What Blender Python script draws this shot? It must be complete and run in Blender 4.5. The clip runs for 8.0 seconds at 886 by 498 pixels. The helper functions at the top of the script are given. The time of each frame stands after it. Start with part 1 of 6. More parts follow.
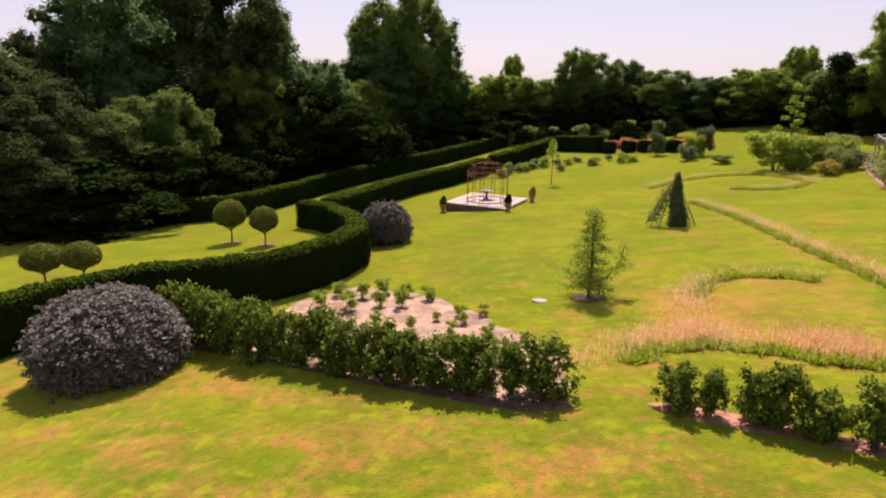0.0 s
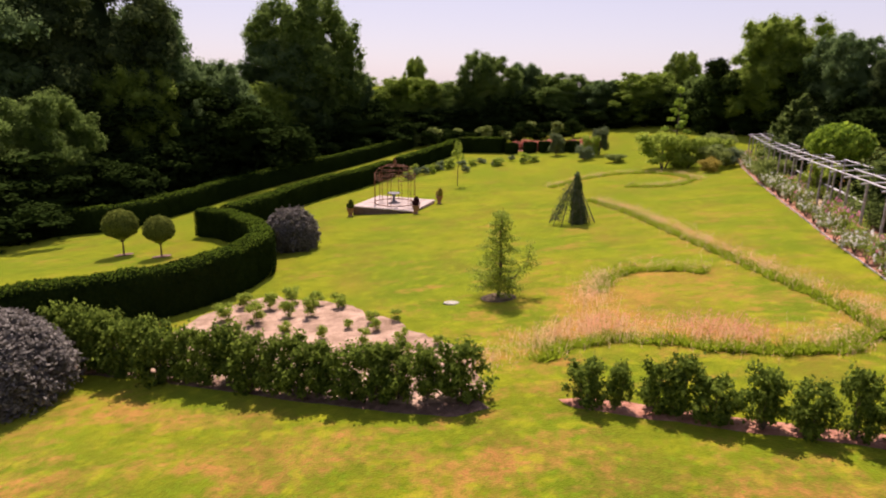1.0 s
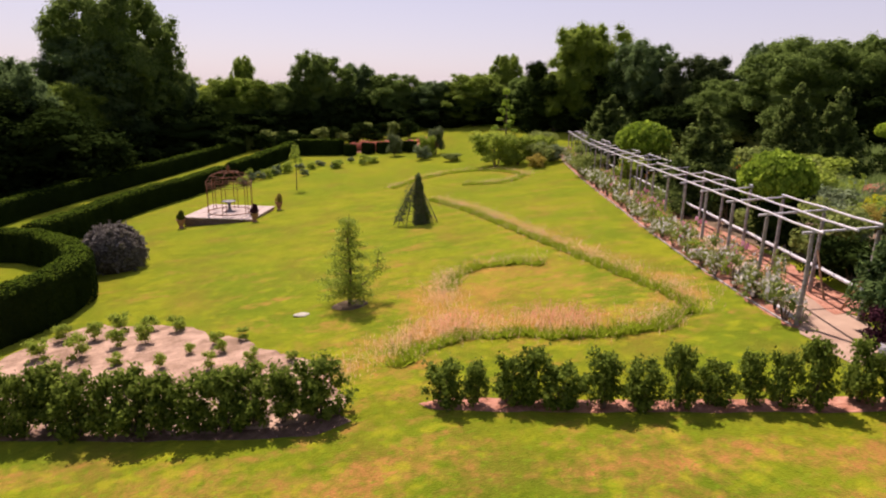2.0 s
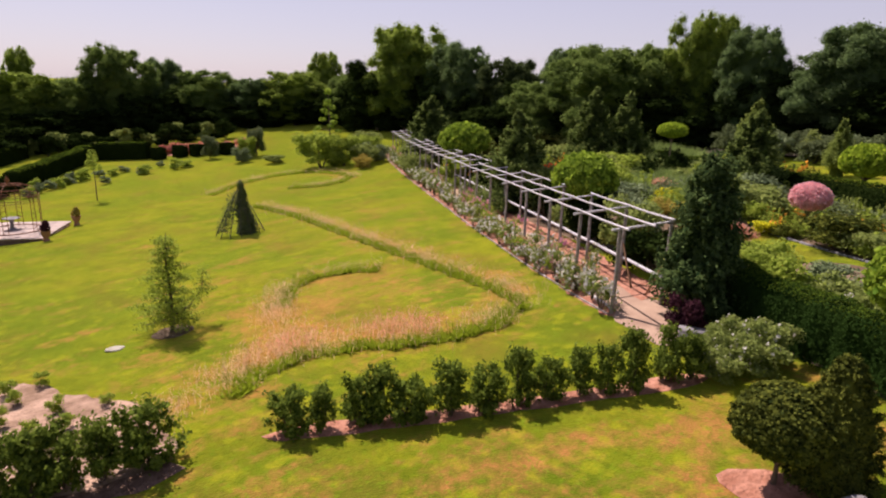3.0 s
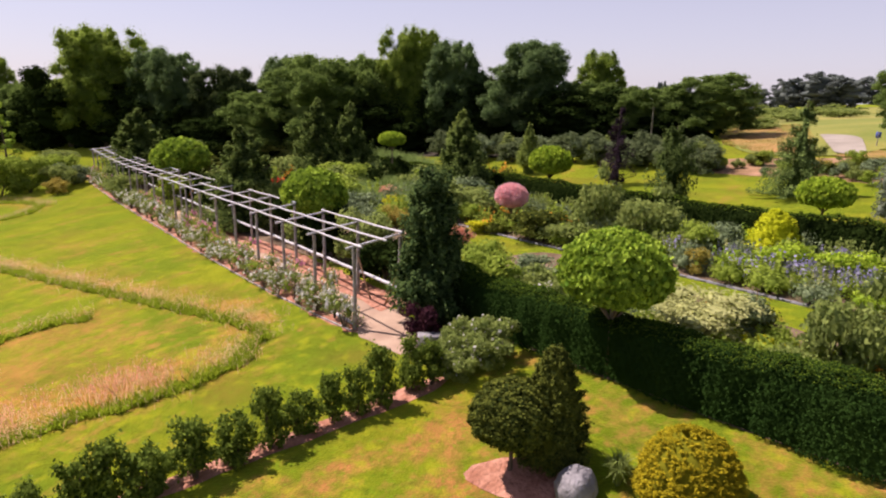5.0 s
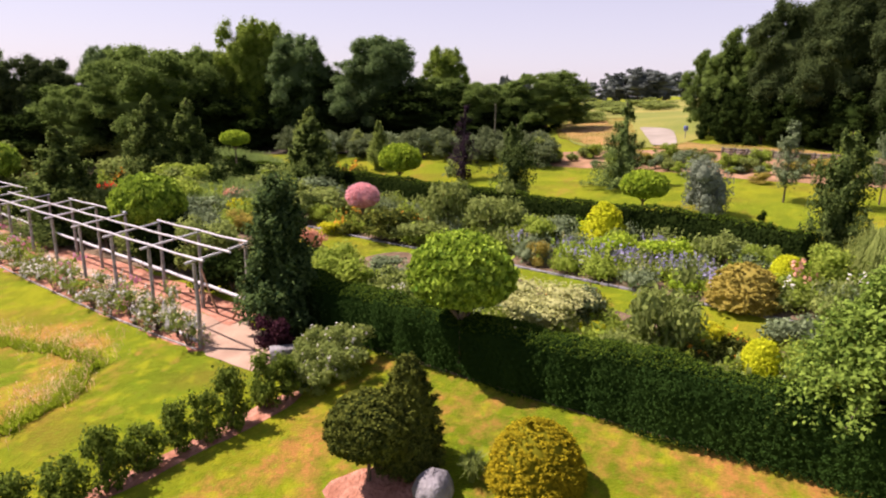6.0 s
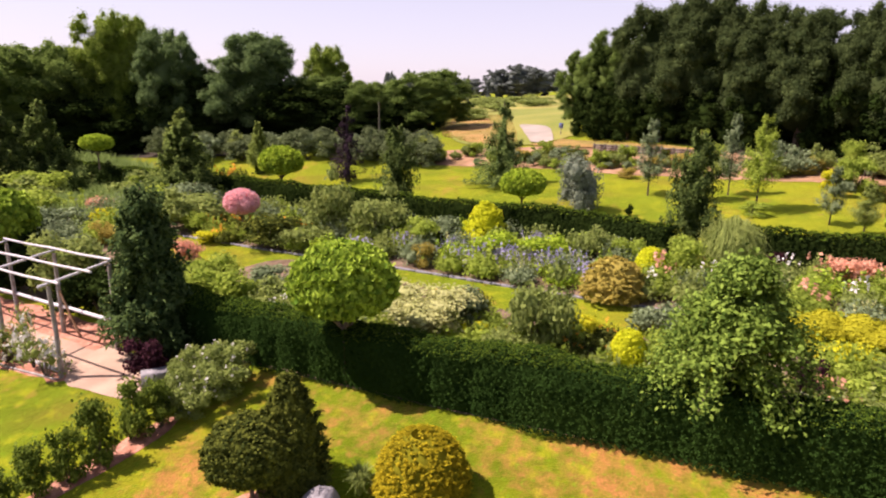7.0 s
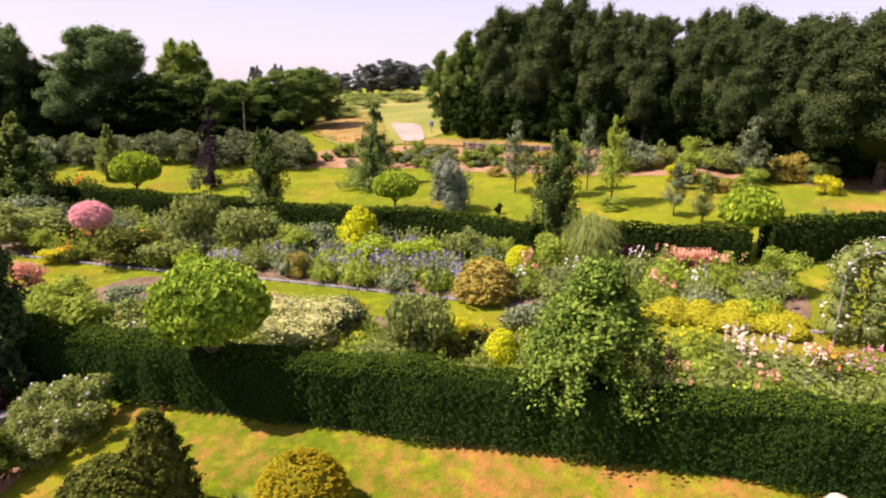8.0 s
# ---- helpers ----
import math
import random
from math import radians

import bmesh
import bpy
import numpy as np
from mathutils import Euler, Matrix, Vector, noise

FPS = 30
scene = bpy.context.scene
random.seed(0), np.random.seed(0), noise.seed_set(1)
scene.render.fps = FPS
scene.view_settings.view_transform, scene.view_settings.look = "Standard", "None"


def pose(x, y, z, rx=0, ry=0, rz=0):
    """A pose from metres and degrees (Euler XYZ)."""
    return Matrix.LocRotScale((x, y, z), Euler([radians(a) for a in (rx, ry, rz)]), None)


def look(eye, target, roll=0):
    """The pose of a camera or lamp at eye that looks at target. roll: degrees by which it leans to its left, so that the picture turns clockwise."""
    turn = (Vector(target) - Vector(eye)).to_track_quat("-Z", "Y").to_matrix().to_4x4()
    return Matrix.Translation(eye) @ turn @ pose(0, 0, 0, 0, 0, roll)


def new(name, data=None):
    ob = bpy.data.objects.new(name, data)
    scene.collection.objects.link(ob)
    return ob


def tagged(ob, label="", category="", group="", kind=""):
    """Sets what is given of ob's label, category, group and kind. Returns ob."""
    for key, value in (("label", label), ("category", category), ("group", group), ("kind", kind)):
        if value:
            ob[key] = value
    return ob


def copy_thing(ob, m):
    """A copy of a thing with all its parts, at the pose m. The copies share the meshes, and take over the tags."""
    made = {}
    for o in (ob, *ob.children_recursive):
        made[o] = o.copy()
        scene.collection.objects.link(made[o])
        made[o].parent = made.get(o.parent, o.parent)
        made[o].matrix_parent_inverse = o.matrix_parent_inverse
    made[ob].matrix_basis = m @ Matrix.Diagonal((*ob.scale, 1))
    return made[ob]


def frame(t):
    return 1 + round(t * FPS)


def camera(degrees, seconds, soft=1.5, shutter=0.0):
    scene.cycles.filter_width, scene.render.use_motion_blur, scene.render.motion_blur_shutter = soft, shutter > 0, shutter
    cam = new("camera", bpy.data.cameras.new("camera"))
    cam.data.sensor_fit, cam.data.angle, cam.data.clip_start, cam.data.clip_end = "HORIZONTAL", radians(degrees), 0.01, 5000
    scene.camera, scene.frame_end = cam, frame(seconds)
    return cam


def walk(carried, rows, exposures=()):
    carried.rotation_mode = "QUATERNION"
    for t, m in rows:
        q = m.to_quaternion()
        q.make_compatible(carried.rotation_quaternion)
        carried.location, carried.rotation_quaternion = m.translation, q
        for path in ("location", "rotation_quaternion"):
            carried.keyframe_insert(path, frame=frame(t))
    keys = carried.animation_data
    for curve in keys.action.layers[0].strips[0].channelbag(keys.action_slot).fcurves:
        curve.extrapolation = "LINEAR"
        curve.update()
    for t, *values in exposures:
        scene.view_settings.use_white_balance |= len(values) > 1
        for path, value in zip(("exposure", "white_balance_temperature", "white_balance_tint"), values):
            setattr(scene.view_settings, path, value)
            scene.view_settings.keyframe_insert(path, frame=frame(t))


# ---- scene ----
cam = camera(71.6, 8.0, 2.1)
PATH = [
    (0, (-0.475, -0.307, 5.918), (-0.713, 1.607, 5.390), 0.76),
    (0.5, (-0.504, -0.252, 5.981), (-0.577, 1.677, 5.457), 0.95),
    (1, (-0.518, -0.172, 5.990), (-0.461, 1.758, 5.471), 1.03),
    (1.5, (-0.541, -0.066, 6.023), (-0.310, 1.854, 5.511), 1.07),
    (2, (-0.651, -0.021, 6.162), (-0.096, 1.832, 5.651), 1.09),
    (2.2, (-0.682, 0.102, 6.144), (-0.006, 1.915, 5.639), 1.23),
    (3.3, (-0.657, 0.396, 6.555), (0.495, 1.952, 6.054), 1.35),
    (3.5, (-0.571, 0.400, 6.553), (0.638, 1.916, 6.063), 1.04),
    (4, (-0.486, 0.455, 6.685), (0.877, 1.836, 6.200), 0.79),
    (4.5, (-0.409, 0.521, 6.818), (1.098, 1.742, 6.330), 0.65),
    (4.7, (-0.423, 0.515, 6.862), (1.138, 1.668, 6.380), 0.77),
    (5.8, (-0.196, 0.392, 7.187), (1.608, 1.101, 6.697), 1.04),
    (6, (-0.212, 0.346, 7.269), (1.621, 0.974, 6.774), 1.08),
    (6.5, (-0.158, 0.234, 7.381), (1.723, 0.696, 6.883), 1.01),
    (7, (-0.060, 0.088, 7.515), (1.854, 0.381, 7.013), 0.99),
    (7.5, (0.057, 0.014, 7.654), (1.990, 0.125, 7.150), 0.90),
    (8, (0.041, -0.056, 7.860), (1.972, -0.153, 7.347), 0.99),
]
walk(cam, [(t, look(e, a, r)) for t, e, a, r in PATH], [(0, 0.66, 6700, 31), (2, 0.51, 6700, 31), (3.4, 0.41, 6500, 29), (4.5, 0.51, 6450, 28), (6, 0.81, 6600, 31), (8, 1.0, 6700, 34)])

# ---- world and sun ----
SUN_ELEV = 54.0
world = bpy.data.worlds.new("summer_sky")
scene.world = world
world.use_nodes = True
sky = world.node_tree.nodes.new("ShaderNodeTexSky")
sky.sky_type = "NISHITA"
sky.sun_disc = False
sky.sun_elevation = radians(SUN_ELEV)
sky.sun_rotation = radians(-5.0)
sky.air_density, sky.dust_density, sky.ozone_density = 1.0, 0.7, 2.5
back = world.node_tree.nodes["Background"]
back.inputs["Strength"].default_value = 0.056
haze = world.node_tree.nodes.new("ShaderNodeMix")
haze.data_type = "RGBA"
haze.inputs[7].default_value = (11.2, 11.1, 12.1, 1.0)
sky_dir = world.node_tree.nodes.new("ShaderNodeTexCoord")
sky_axes = world.node_tree.nodes.new("ShaderNodeSeparateXYZ")
sky_fade = world.node_tree.nodes.new("ShaderNodeMapRange")
sky_fade.interpolation_type = "SMOOTHSTEP"
for slot, value in (("From Min", 0.0), ("From Max", 0.6), ("To Min", 0.5), ("To Max", 0.14)):
    sky_fade.inputs[slot].default_value = value
world.node_tree.links.new(sky_dir.outputs["Generated"], sky_axes.inputs[0])
world.node_tree.links.new(sky_axes.outputs["Z"], sky_fade.inputs["Value"])
world.node_tree.links.new(sky_fade.outputs["Result"], haze.inputs[0])
world.node_tree.links.new(sky.outputs["Color"], haze.inputs[6])
world.node_tree.links.new(haze.outputs[2], back.inputs["Color"])

sun = new("sun", bpy.data.lights.new("sun", "SUN"))
sun.data.energy, sun.data.angle, sun.data.color = 5.0, radians(0.6), (1.0, 0.93, 0.80)
sun.matrix_basis = look((-3.1, 60 * math.cos(radians(SUN_ELEV)), 60 * math.sin(radians(SUN_ELEV))), (0, 0, 0))


# ---- the lie of the land ----
def bend_off(u, c, w):
    return np.where(u < c - w, u, np.where(u > c + w, c, u - (u - c + w) ** 2 / (4 * w)))


def land(x, y):
    """Height of the ground: it climbs to the east and falls to the north, and levels out beyond the garden."""
    x, y = np.asarray(x, float), np.asarray(y, float)
    ex = -bend_off(-bend_off(x, 54.0, 14.0), 34.0, 10.0)
    ny = -bend_off(-bend_off(y, 54.5, 12.5), 45.0, 10.0)
    return 0.0967 * ex - 0.0705 * ny


def gz(x, y):
    return float(land(x, y))


# ---- materials ----
def blank(name, rough=0.8):
    m = bpy.data.materials.new(name)
    m.use_nodes = True
    nt = m.node_tree
    b = nt.nodes["Principled BSDF"]
    b.inputs["Roughness"].default_value = rough
    b.inputs["Specular IOR Level"].default_value = 0.25
    return m, nt, b


def rgba(c):
    return (*c, 1.0)


def mixed(nt, fac, a, b):
    n = nt.nodes.new("ShaderNodeMix")
    n.data_type = "RGBA"
    for i, v in ((0, fac), (6, a), (7, b)):
        if isinstance(v, tuple):
            n.inputs[i].default_value = rgba(v)
        elif isinstance(v, float):
            n.inputs[i].default_value = v
        else:
            nt.links.new(v, n.inputs[i])
    return n.outputs[2]


def speckle(nt, scale, lo=0.4, hi=0.6, detail=3.0, where="Object", stretch=None):
    """A noise between 0 and 1, in metres of the object's own space."""
    tc = nt.nodes.new("ShaderNodeTexCoord")
    src = tc.outputs[where]
    if stretch:
        mp = nt.nodes.new("ShaderNodeMapping")
        mp.inputs["Scale"].default_value = stretch
        nt.links.new(src, mp.inputs["Vector"])
        src = mp.outputs["Vector"]
    n = nt.nodes.new("ShaderNodeTexNoise")
    n.inputs["Scale"].default_value = scale
    n.inputs["Detail"].default_value = detail
    nt.links.new(src, n.inputs["Vector"])
    r = nt.nodes.new("ShaderNodeMapRange")
    r.inputs["From Min"].default_value, r.inputs["From Max"].default_value = lo, hi
    nt.links.new(n.outputs["Fac"], r.inputs["Value"])
    return r.outputs["Result"]


def bumped(nt, b, height, strength=0.4, dist=0.02):
    n = nt.nodes.new("ShaderNodeBump")
    n.inputs["Strength"].default_value, n.inputs["Distance"].default_value = strength, dist
    nt.links.new(height, n.inputs["Height"])
    nt.links.new(n.outputs["Normal"], b.inputs["Normal"])


def times(nt, a, b):
    n = nt.nodes.new("ShaderNodeMath")
    n.operation = "MULTIPLY"
    for i, v in enumerate((a, b)):
        if isinstance(v, float):
            n.inputs[i].default_value = v
        else:
            nt.links.new(v, n.inputs[i])
    return n.outputs[0]


def foliage(name, dark, light, through_light=0.3, rough=0.65, odd=None, even=0.45, gloss=0.0):
    """Leaves: every leaf has its own tone, whole sprays drift from dark to light; odd: a second hue on some leaves."""
    m, nt, b = blank(name, rough)
    b.inputs["Specular IOR Level"].default_value = gloss
    g = nt.nodes.new("ShaderNodeNewGeometry")
    tone = nt.nodes.new("ShaderNodeMapRange")
    tone.inputs["To Min"].default_value, tone.inputs["To Max"].default_value = 0.5 * even, 1.0 - 0.5 * even
    nt.links.new(g.outputs["Random Per Island"], tone.inputs["Value"])
    c = mixed(nt, tone.outputs["Result"], dark, light)
    c = mixed(nt, times(nt, speckle(nt, 0.9, 0.4, 0.7), 0.45), c, dark)
    if odd:
        c = mixed(nt, times(nt, speckle(nt, 2.2, 0.52, 0.62), 0.8), c, odd)
    nt.links.new(c, b.inputs["Base Color"])
    t = nt.nodes.new("ShaderNodeBsdfTranslucent")
    nt.links.new(mixed(nt, 0.3, c, tuple(min(1.0, 1.5 * v) for v in light)), t.inputs["Color"])
    mx = nt.nodes.new("ShaderNodeMixShader")
    mx.inputs[0].default_value = through_light
    nt.links.new(b.outputs[0], mx.inputs[1])
    nt.links.new(t.outputs[0], mx.inputs[2])
    nt.links.new(mx.outputs[0], nt.nodes["Material Output"].inputs["Surface"])
    return m


def plain(name, a, b2, scale=3.0, rough=0.8, bump=0.3, fine=25.0):
    m, nt, b = blank(name, rough)
    c = mixed(nt, speckle(nt, scale, 0.35, 0.65, 5.0), a, b2)
    f = speckle(nt, fine, 0.3, 0.7, 4.0)
    c = mixed(nt, times(nt, f, 0.35), c, tuple(0.55 * v for v in a))
    nt.links.new(c, b.inputs["Base Color"])
    if bump:
        bumped(nt, b, f, bump, 0.03)
    return m


def lawn_material(name, g1, g2, g3, dry):
    """Mown grass that turns to straw where the ground is dry (its own "dry" layer) and the noise agrees."""
    m, nt, b = blank(name, 1.0)
    b.inputs["Specular IOR Level"].default_value = 0.0
    b.inputs["Sheen Weight"].default_value = 0.85
    b.inputs["Sheen Roughness"].default_value = 0.5
    b.inputs["Sheen Tint"].default_value = (0.70, 0.78, 0.08, 1.0)
    c = mixed(nt, speckle(nt, 0.22, 0.41, 0.60, 5.0), g1, g2)
    c = mixed(nt, times(nt, speckle(nt, 0.9, 0.42, 0.62, 8.0), 0.5), c, g3)
    at = nt.nodes.new("ShaderNodeAttribute")
    at.attribute_name = "dry"
    s1 = nt.nodes.new("ShaderNodeMath")
    s1.operation = "MULTIPLY_ADD"
    nt.links.new(speckle(nt, 0.55, 0.2, 0.8, 6.0, stretch=(0.8, 1.5, 1.0)), s1.inputs[0])
    s1.inputs[1].default_value = 0.75
    nt.links.new(at.outputs["Fac"], s1.inputs[2])
    s2 = nt.nodes.new("ShaderNodeMath")
    s2.operation = "MULTIPLY_ADD"
    nt.links.new(speckle(nt, 3.2, 0.2, 0.8, 5.0), s2.inputs[0])
    s2.inputs[1].default_value = 0.45
    nt.links.new(s1.outputs[0], s2.inputs[2])
    r = nt.nodes.new("ShaderNodeMapRange")
    r.inputs["From Min"].default_value, r.inputs["From Max"].default_value = 0.99, 1.33
    nt.links.new(s2.outputs[0], r.inputs["Value"])
    c = mixed(nt, r.outputs["Result"], c, mixed(nt, speckle(nt, 2.0, 0.35, 0.65, 4.0), dry, tuple(0.7 * v for v in dry)))
    c = mixed(nt, times(nt, speckle(nt, 0.33, 0.5, 0.66, 9.0, stretch=(1.3, 0.8, 1.0)), 0.55), c, tuple(0.36 * v for v in dry))
    c = mixed(nt, times(nt, speckle(nt, 5.0, 0.5, 0.7, 8.0), 0.5), c, g3)
    c = mixed(nt, times(nt, speckle(nt, 2.3, 0.54, 0.68, 9.0), 0.6), c, tuple(1.45 * v for v in g2))
    c = mixed(nt, times(nt, speckle(nt, 9.0, 0.55, 0.68, 6.0), 0.55), c, (1.35 * g1[0], 1.7 * g1[1], 1.5 * g1[2]))
    blade = speckle(nt, 20.0, 0.25, 0.75, 5.0)
    c = mixed(nt, times(nt, blade, 0.5), c, g3)
    nt.links.new(c, b.inputs["Base Color"])
    bumped(nt, b, blade, 0.4, 0.03)
    return m


M = {}
M["lawn"] = lawn_material("mown_lawn", (0.096, 0.142, 0.005), (0.220, 0.214, 0.008), (0.030, 0.056, 0.002), (0.46, 0.165, 0.062))
M["meadow"] = plain("ripe_meadow", (0.17, 0.20, 0.03), (0.34, 0.29, 0.07), 0.09, 0.9, 0.4, 3.0)
M["earth"] = plain("bare_earth", (0.22, 0.13, 0.06), (0.44, 0.25, 0.15), 0.9, 0.9, 0.6, 12.0)
M["gravel"] = plain("pale_pink_gravel", (0.24, 0.15, 0.095), (0.54, 0.36, 0.26), 1.6, 0.9, 1.0, 9.0)
M["bark"] = plain("bark_mulch", (0.34, 0.14, 0.085), (0.55, 0.27, 0.185), 3.0, 0.9, 1.0, 11.0)
M["old_bark"] = plain("old_bark_mulch", (0.15, 0.085, 0.055), (0.28, 0.17, 0.12), 5.0, 0.9, 0.8, 18.0)
M["sand"] = plain("sandy_path", (0.35, 0.23, 0.165), (0.49, 0.345, 0.25), 1.2, 0.9, 0.3, 40.0)
M["soil"] = plain("border_soil", (0.13, 0.085, 0.05), (0.24, 0.17, 0.11), 2.5, 0.95, 0.8, 14.0)
M["straw"] = plain("dry_grass_strip", (0.20, 0.17, 0.035), (0.50, 0.25, 0.10), 0.35, 0.9, 0.6, 14.0)
M["road"] = plain("pale_tarmac", (0.28, 0.24, 0.20), (0.38, 0.33, 0.28), 0.6, 0.85, 0.1)
M["wood"] = plain("weathered_grey_pole", (0.26, 0.22, 0.20), (0.45, 0.41, 0.39), 6.0, 0.8, 0.4, 40.0)
M["old_wood"] = plain("dull_grey_board", (0.13, 0.11, 0.09), (0.24, 0.20, 0.17), 5.0, 0.85, 0.4, 30.0)
M["brace_wood"] = plain("brown_brace_timber", (0.26, 0.14, 0.075), (0.40, 0.23, 0.13), 8.0, 0.8, 0.3, 40.0)
M["pole"] = plain("silvered_pole", (0.50, 0.48, 0.50), (0.68, 0.66, 0.68), 6.0, 0.7, 0.3, 40.0)
M["trunk"] = plain("tree_bark", (0.10, 0.075, 0.05), (0.20, 0.15, 0.11), 5.0, 0.9, 0.6, 30.0)
M["pale_stone"] = plain("pale_cream_stone", (0.40, 0.37, 0.29), (0.56, 0.53, 0.43), 4.0, 0.85, 0.4, 18.0)
M["stone"] = plain("grey_stone", (0.19, 0.18, 0.19), (0.36, 0.34, 0.35), 3.0, 0.8, 0.6, 14.0)
M["paving"] = plain("pink_paving", (0.42, 0.33, 0.29), (0.54, 0.44, 0.39), 1.5, 0.8, 0.2)
M["brickwork"] = plain("dark_brickwork", (0.16, 0.10, 0.08), (0.26, 0.17, 0.13), 6.0, 0.9, 0.4)
M["rust"] = plain("rusty_iron", (0.16, 0.06, 0.03), (0.30, 0.12, 0.05), 12.0, 0.7, 0.3)
M["ornament"] = plain("orange_rust", (0.42, 0.13, 0.03), (0.60, 0.24, 0.07), 9.0, 0.75, 0.3)
M["terracotta"] = plain("terracotta", (0.36, 0.17, 0.11), (0.48, 0.25, 0.17), 8.0, 0.8, 0.2)
M["blue_paint"] = plain("blue_sign_paint", (0.10, 0.14, 0.42), (0.14, 0.19, 0.50), 6.0, 0.5, 0.05)
M["slate"] = plain("slate_edging", (0.17, 0.165, 0.18), (0.30, 0.29, 0.30), 6.0, 0.8, 0.3)

M["light_conifer"] = foliage("light_conifer_spray", (0.013, 0.030, 0.010), (0.19, 0.26, 0.07), 0.42, even=0.0)
M["young_cedar"] = foliage("young_cedar_spray", (0.04, 0.075, 0.024), (0.27, 0.36, 0.10), 0.2, even=0.0)
M["spruce"] = foliage("green_conifer_spray", (0.05, 0.085, 0.02), (0.34, 0.42, 0.10), 0.45, even=0.1)
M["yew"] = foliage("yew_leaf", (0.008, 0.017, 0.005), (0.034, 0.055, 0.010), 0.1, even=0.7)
M["column_yew"] = foliage("column_yew_spray", (0.010, 0.028, 0.012), (0.15, 0.225, 0.07), 0.3, even=0.0)
M["conifer"] = foliage("conifer_spray", (0.014, 0.034, 0.011), (0.25, 0.33, 0.085), 0.45, even=0.0)
M["box"] = foliage("hedge_leaf", (0.008, 0.024, 0.006), (0.040, 0.080, 0.014), 0.08, even=0.92)
M["wood_a"] = foliage("oak_leaf", (0.045, 0.078, 0.020), (0.22, 0.31, 0.075), 0.5, even=0.3)
M["wood_b"] = foliage("ash_leaf", (0.045, 0.075, 0.032), (0.19, 0.28, 0.10), 0.5, even=0.3)
M["wood_c"] = foliage("hazel_leaf", (0.07, 0.11, 0.022), (0.31, 0.41, 0.07), 0.55, even=0.3)
M["thicket"] = foliage("thicket_leaf", (0.055, 0.08, 0.034), (0.21, 0.255, 0.115), 0.3)
# Very dark floor colour that paints the shade under the woods.
M["floor_shade"] = plain("wood_floor_shade", (0.035, 0.028, 0.018), (0.07, 0.052, 0.032), 1.5, 0.95, 0.6, 9.0)
M["wood_d"] = foliage("holm_leaf", (0.016, 0.030, 0.012), (0.118, 0.158, 0.054), 0.35, even=0.3)
# Pale grey-green: the haze of distance is put into the leaf colour.
M["hazed_leaf"] = foliage("haze_tinted_leaf", (0.10, 0.12, 0.11), (0.18, 0.205, 0.185), 0.2)
M["silver"] = foliage("silver_leaf", (0.065, 0.058, 0.050), (0.36, 0.33, 0.29), 0.12, even=0.0)
M["grey_dome_leaf"] = foliage("pale_grey_leaf", (0.10, 0.13, 0.085), (0.31, 0.35, 0.25), 0.2)
M["grey_leaf"] = foliage("grey_green_leaf", (0.10, 0.145, 0.065), (0.29, 0.35, 0.19), 0.2)
M["lime"] = foliage("catalpa_leaf", (0.065, 0.145, 0.012), (0.45, 0.60, 0.065), 0.25, even=0.0, gloss=0.06)
M["lime_dark"] = foliage("clipped_maple_leaf", (0.10, 0.19, 0.016), (0.52, 0.65, 0.06), 0.35, even=0.0)
M["golden_yew"] = foliage("golden_yew_leaf", (0.13, 0.14, 0.012), (0.62, 0.47, 0.018), 0.25, even=0.1)
M["olive"] = foliage("olive_green_leaf", (0.022, 0.036, 0.010), (0.165, 0.185, 0.03), 0.2, even=0.0)
M["sulphur"] = foliage("sulphur_leaf", (0.44, 0.50, 0.02), (0.80, 0.80, 0.035), 0.4, even=0.1)
M["yellow"] = foliage("gold_leaf", (0.36, 0.38, 0.02), (0.74, 0.68, 0.03), 0.3)
M["gold_mat"] = foliage("gold_cushion_leaf", (0.26, 0.28, 0.02), (0.60, 0.55, 0.035), 0.3)
M["fresh"] = foliage("fresh_green_leaf", (0.13, 0.20, 0.03), (0.42, 0.51, 0.08), 0.42, even=0.3)
M["mid"] = foliage("mid_green_leaf", (0.10, 0.145, 0.038), (0.36, 0.42, 0.115), 0.35, even=0.3)
M["hedging"] = foliage("hedging_leaf", (0.022, 0.048, 0.010), (0.24, 0.32, 0.05), 0.42, even=0.1)
M["clipped"] = foliage("clipped_privet_leaf", (0.03, 0.05, 0.012), (0.27, 0.31, 0.06), 0.25, even=0.1)
M["wicker"] = plain("woven_willow", (0.085, 0.085, 0.055), (0.19, 0.18, 0.12), 9.0, 0.85, 0.4, 40.0)
M["cream"] = foliage("variegated_leaf", (0.33, 0.36, 0.13), (0.58, 0.57, 0.26), 0.35)
M["pink"] = foliage("pink_leaf", (0.78, 0.34, 0.37), (0.96, 0.62, 0.61), 0.3)
M["plum"] = foliage("purple_leaf", (0.032, 0.014, 0.020), (0.10, 0.034, 0.046), 0.2)
M["dusk"] = foliage("dark_purple_leaf", (0.022, 0.016, 0.022), (0.085, 0.055, 0.072), 0.2)
M["bronze"] = foliage("bronze_leaf", (0.20, 0.19, 0.04), (0.58, 0.45, 0.10), 0.3)
M["plume_fl"] = foliage("creamy_pink_plume", (0.70, 0.47, 0.34), (0.88, 0.78, 0.64), 0.3)
M["dry_blade"] = foliage("parched_grass_blade", (0.30, 0.26, 0.06), (0.56, 0.40, 0.15), 0.9)
M["reed"] = foliage("tall_grass_blade", (0.11, 0.185, 0.045), (0.34, 0.44, 0.14), 0.45)
M["blue_fl"] = foliage("blue_spikes", (0.26, 0.24, 0.42), (0.52, 0.48, 0.70), 0.3)
M["white_fl"] = foliage("white_petals", (0.62, 0.58, 0.55), (0.85, 0.82, 0.80), 0.3)
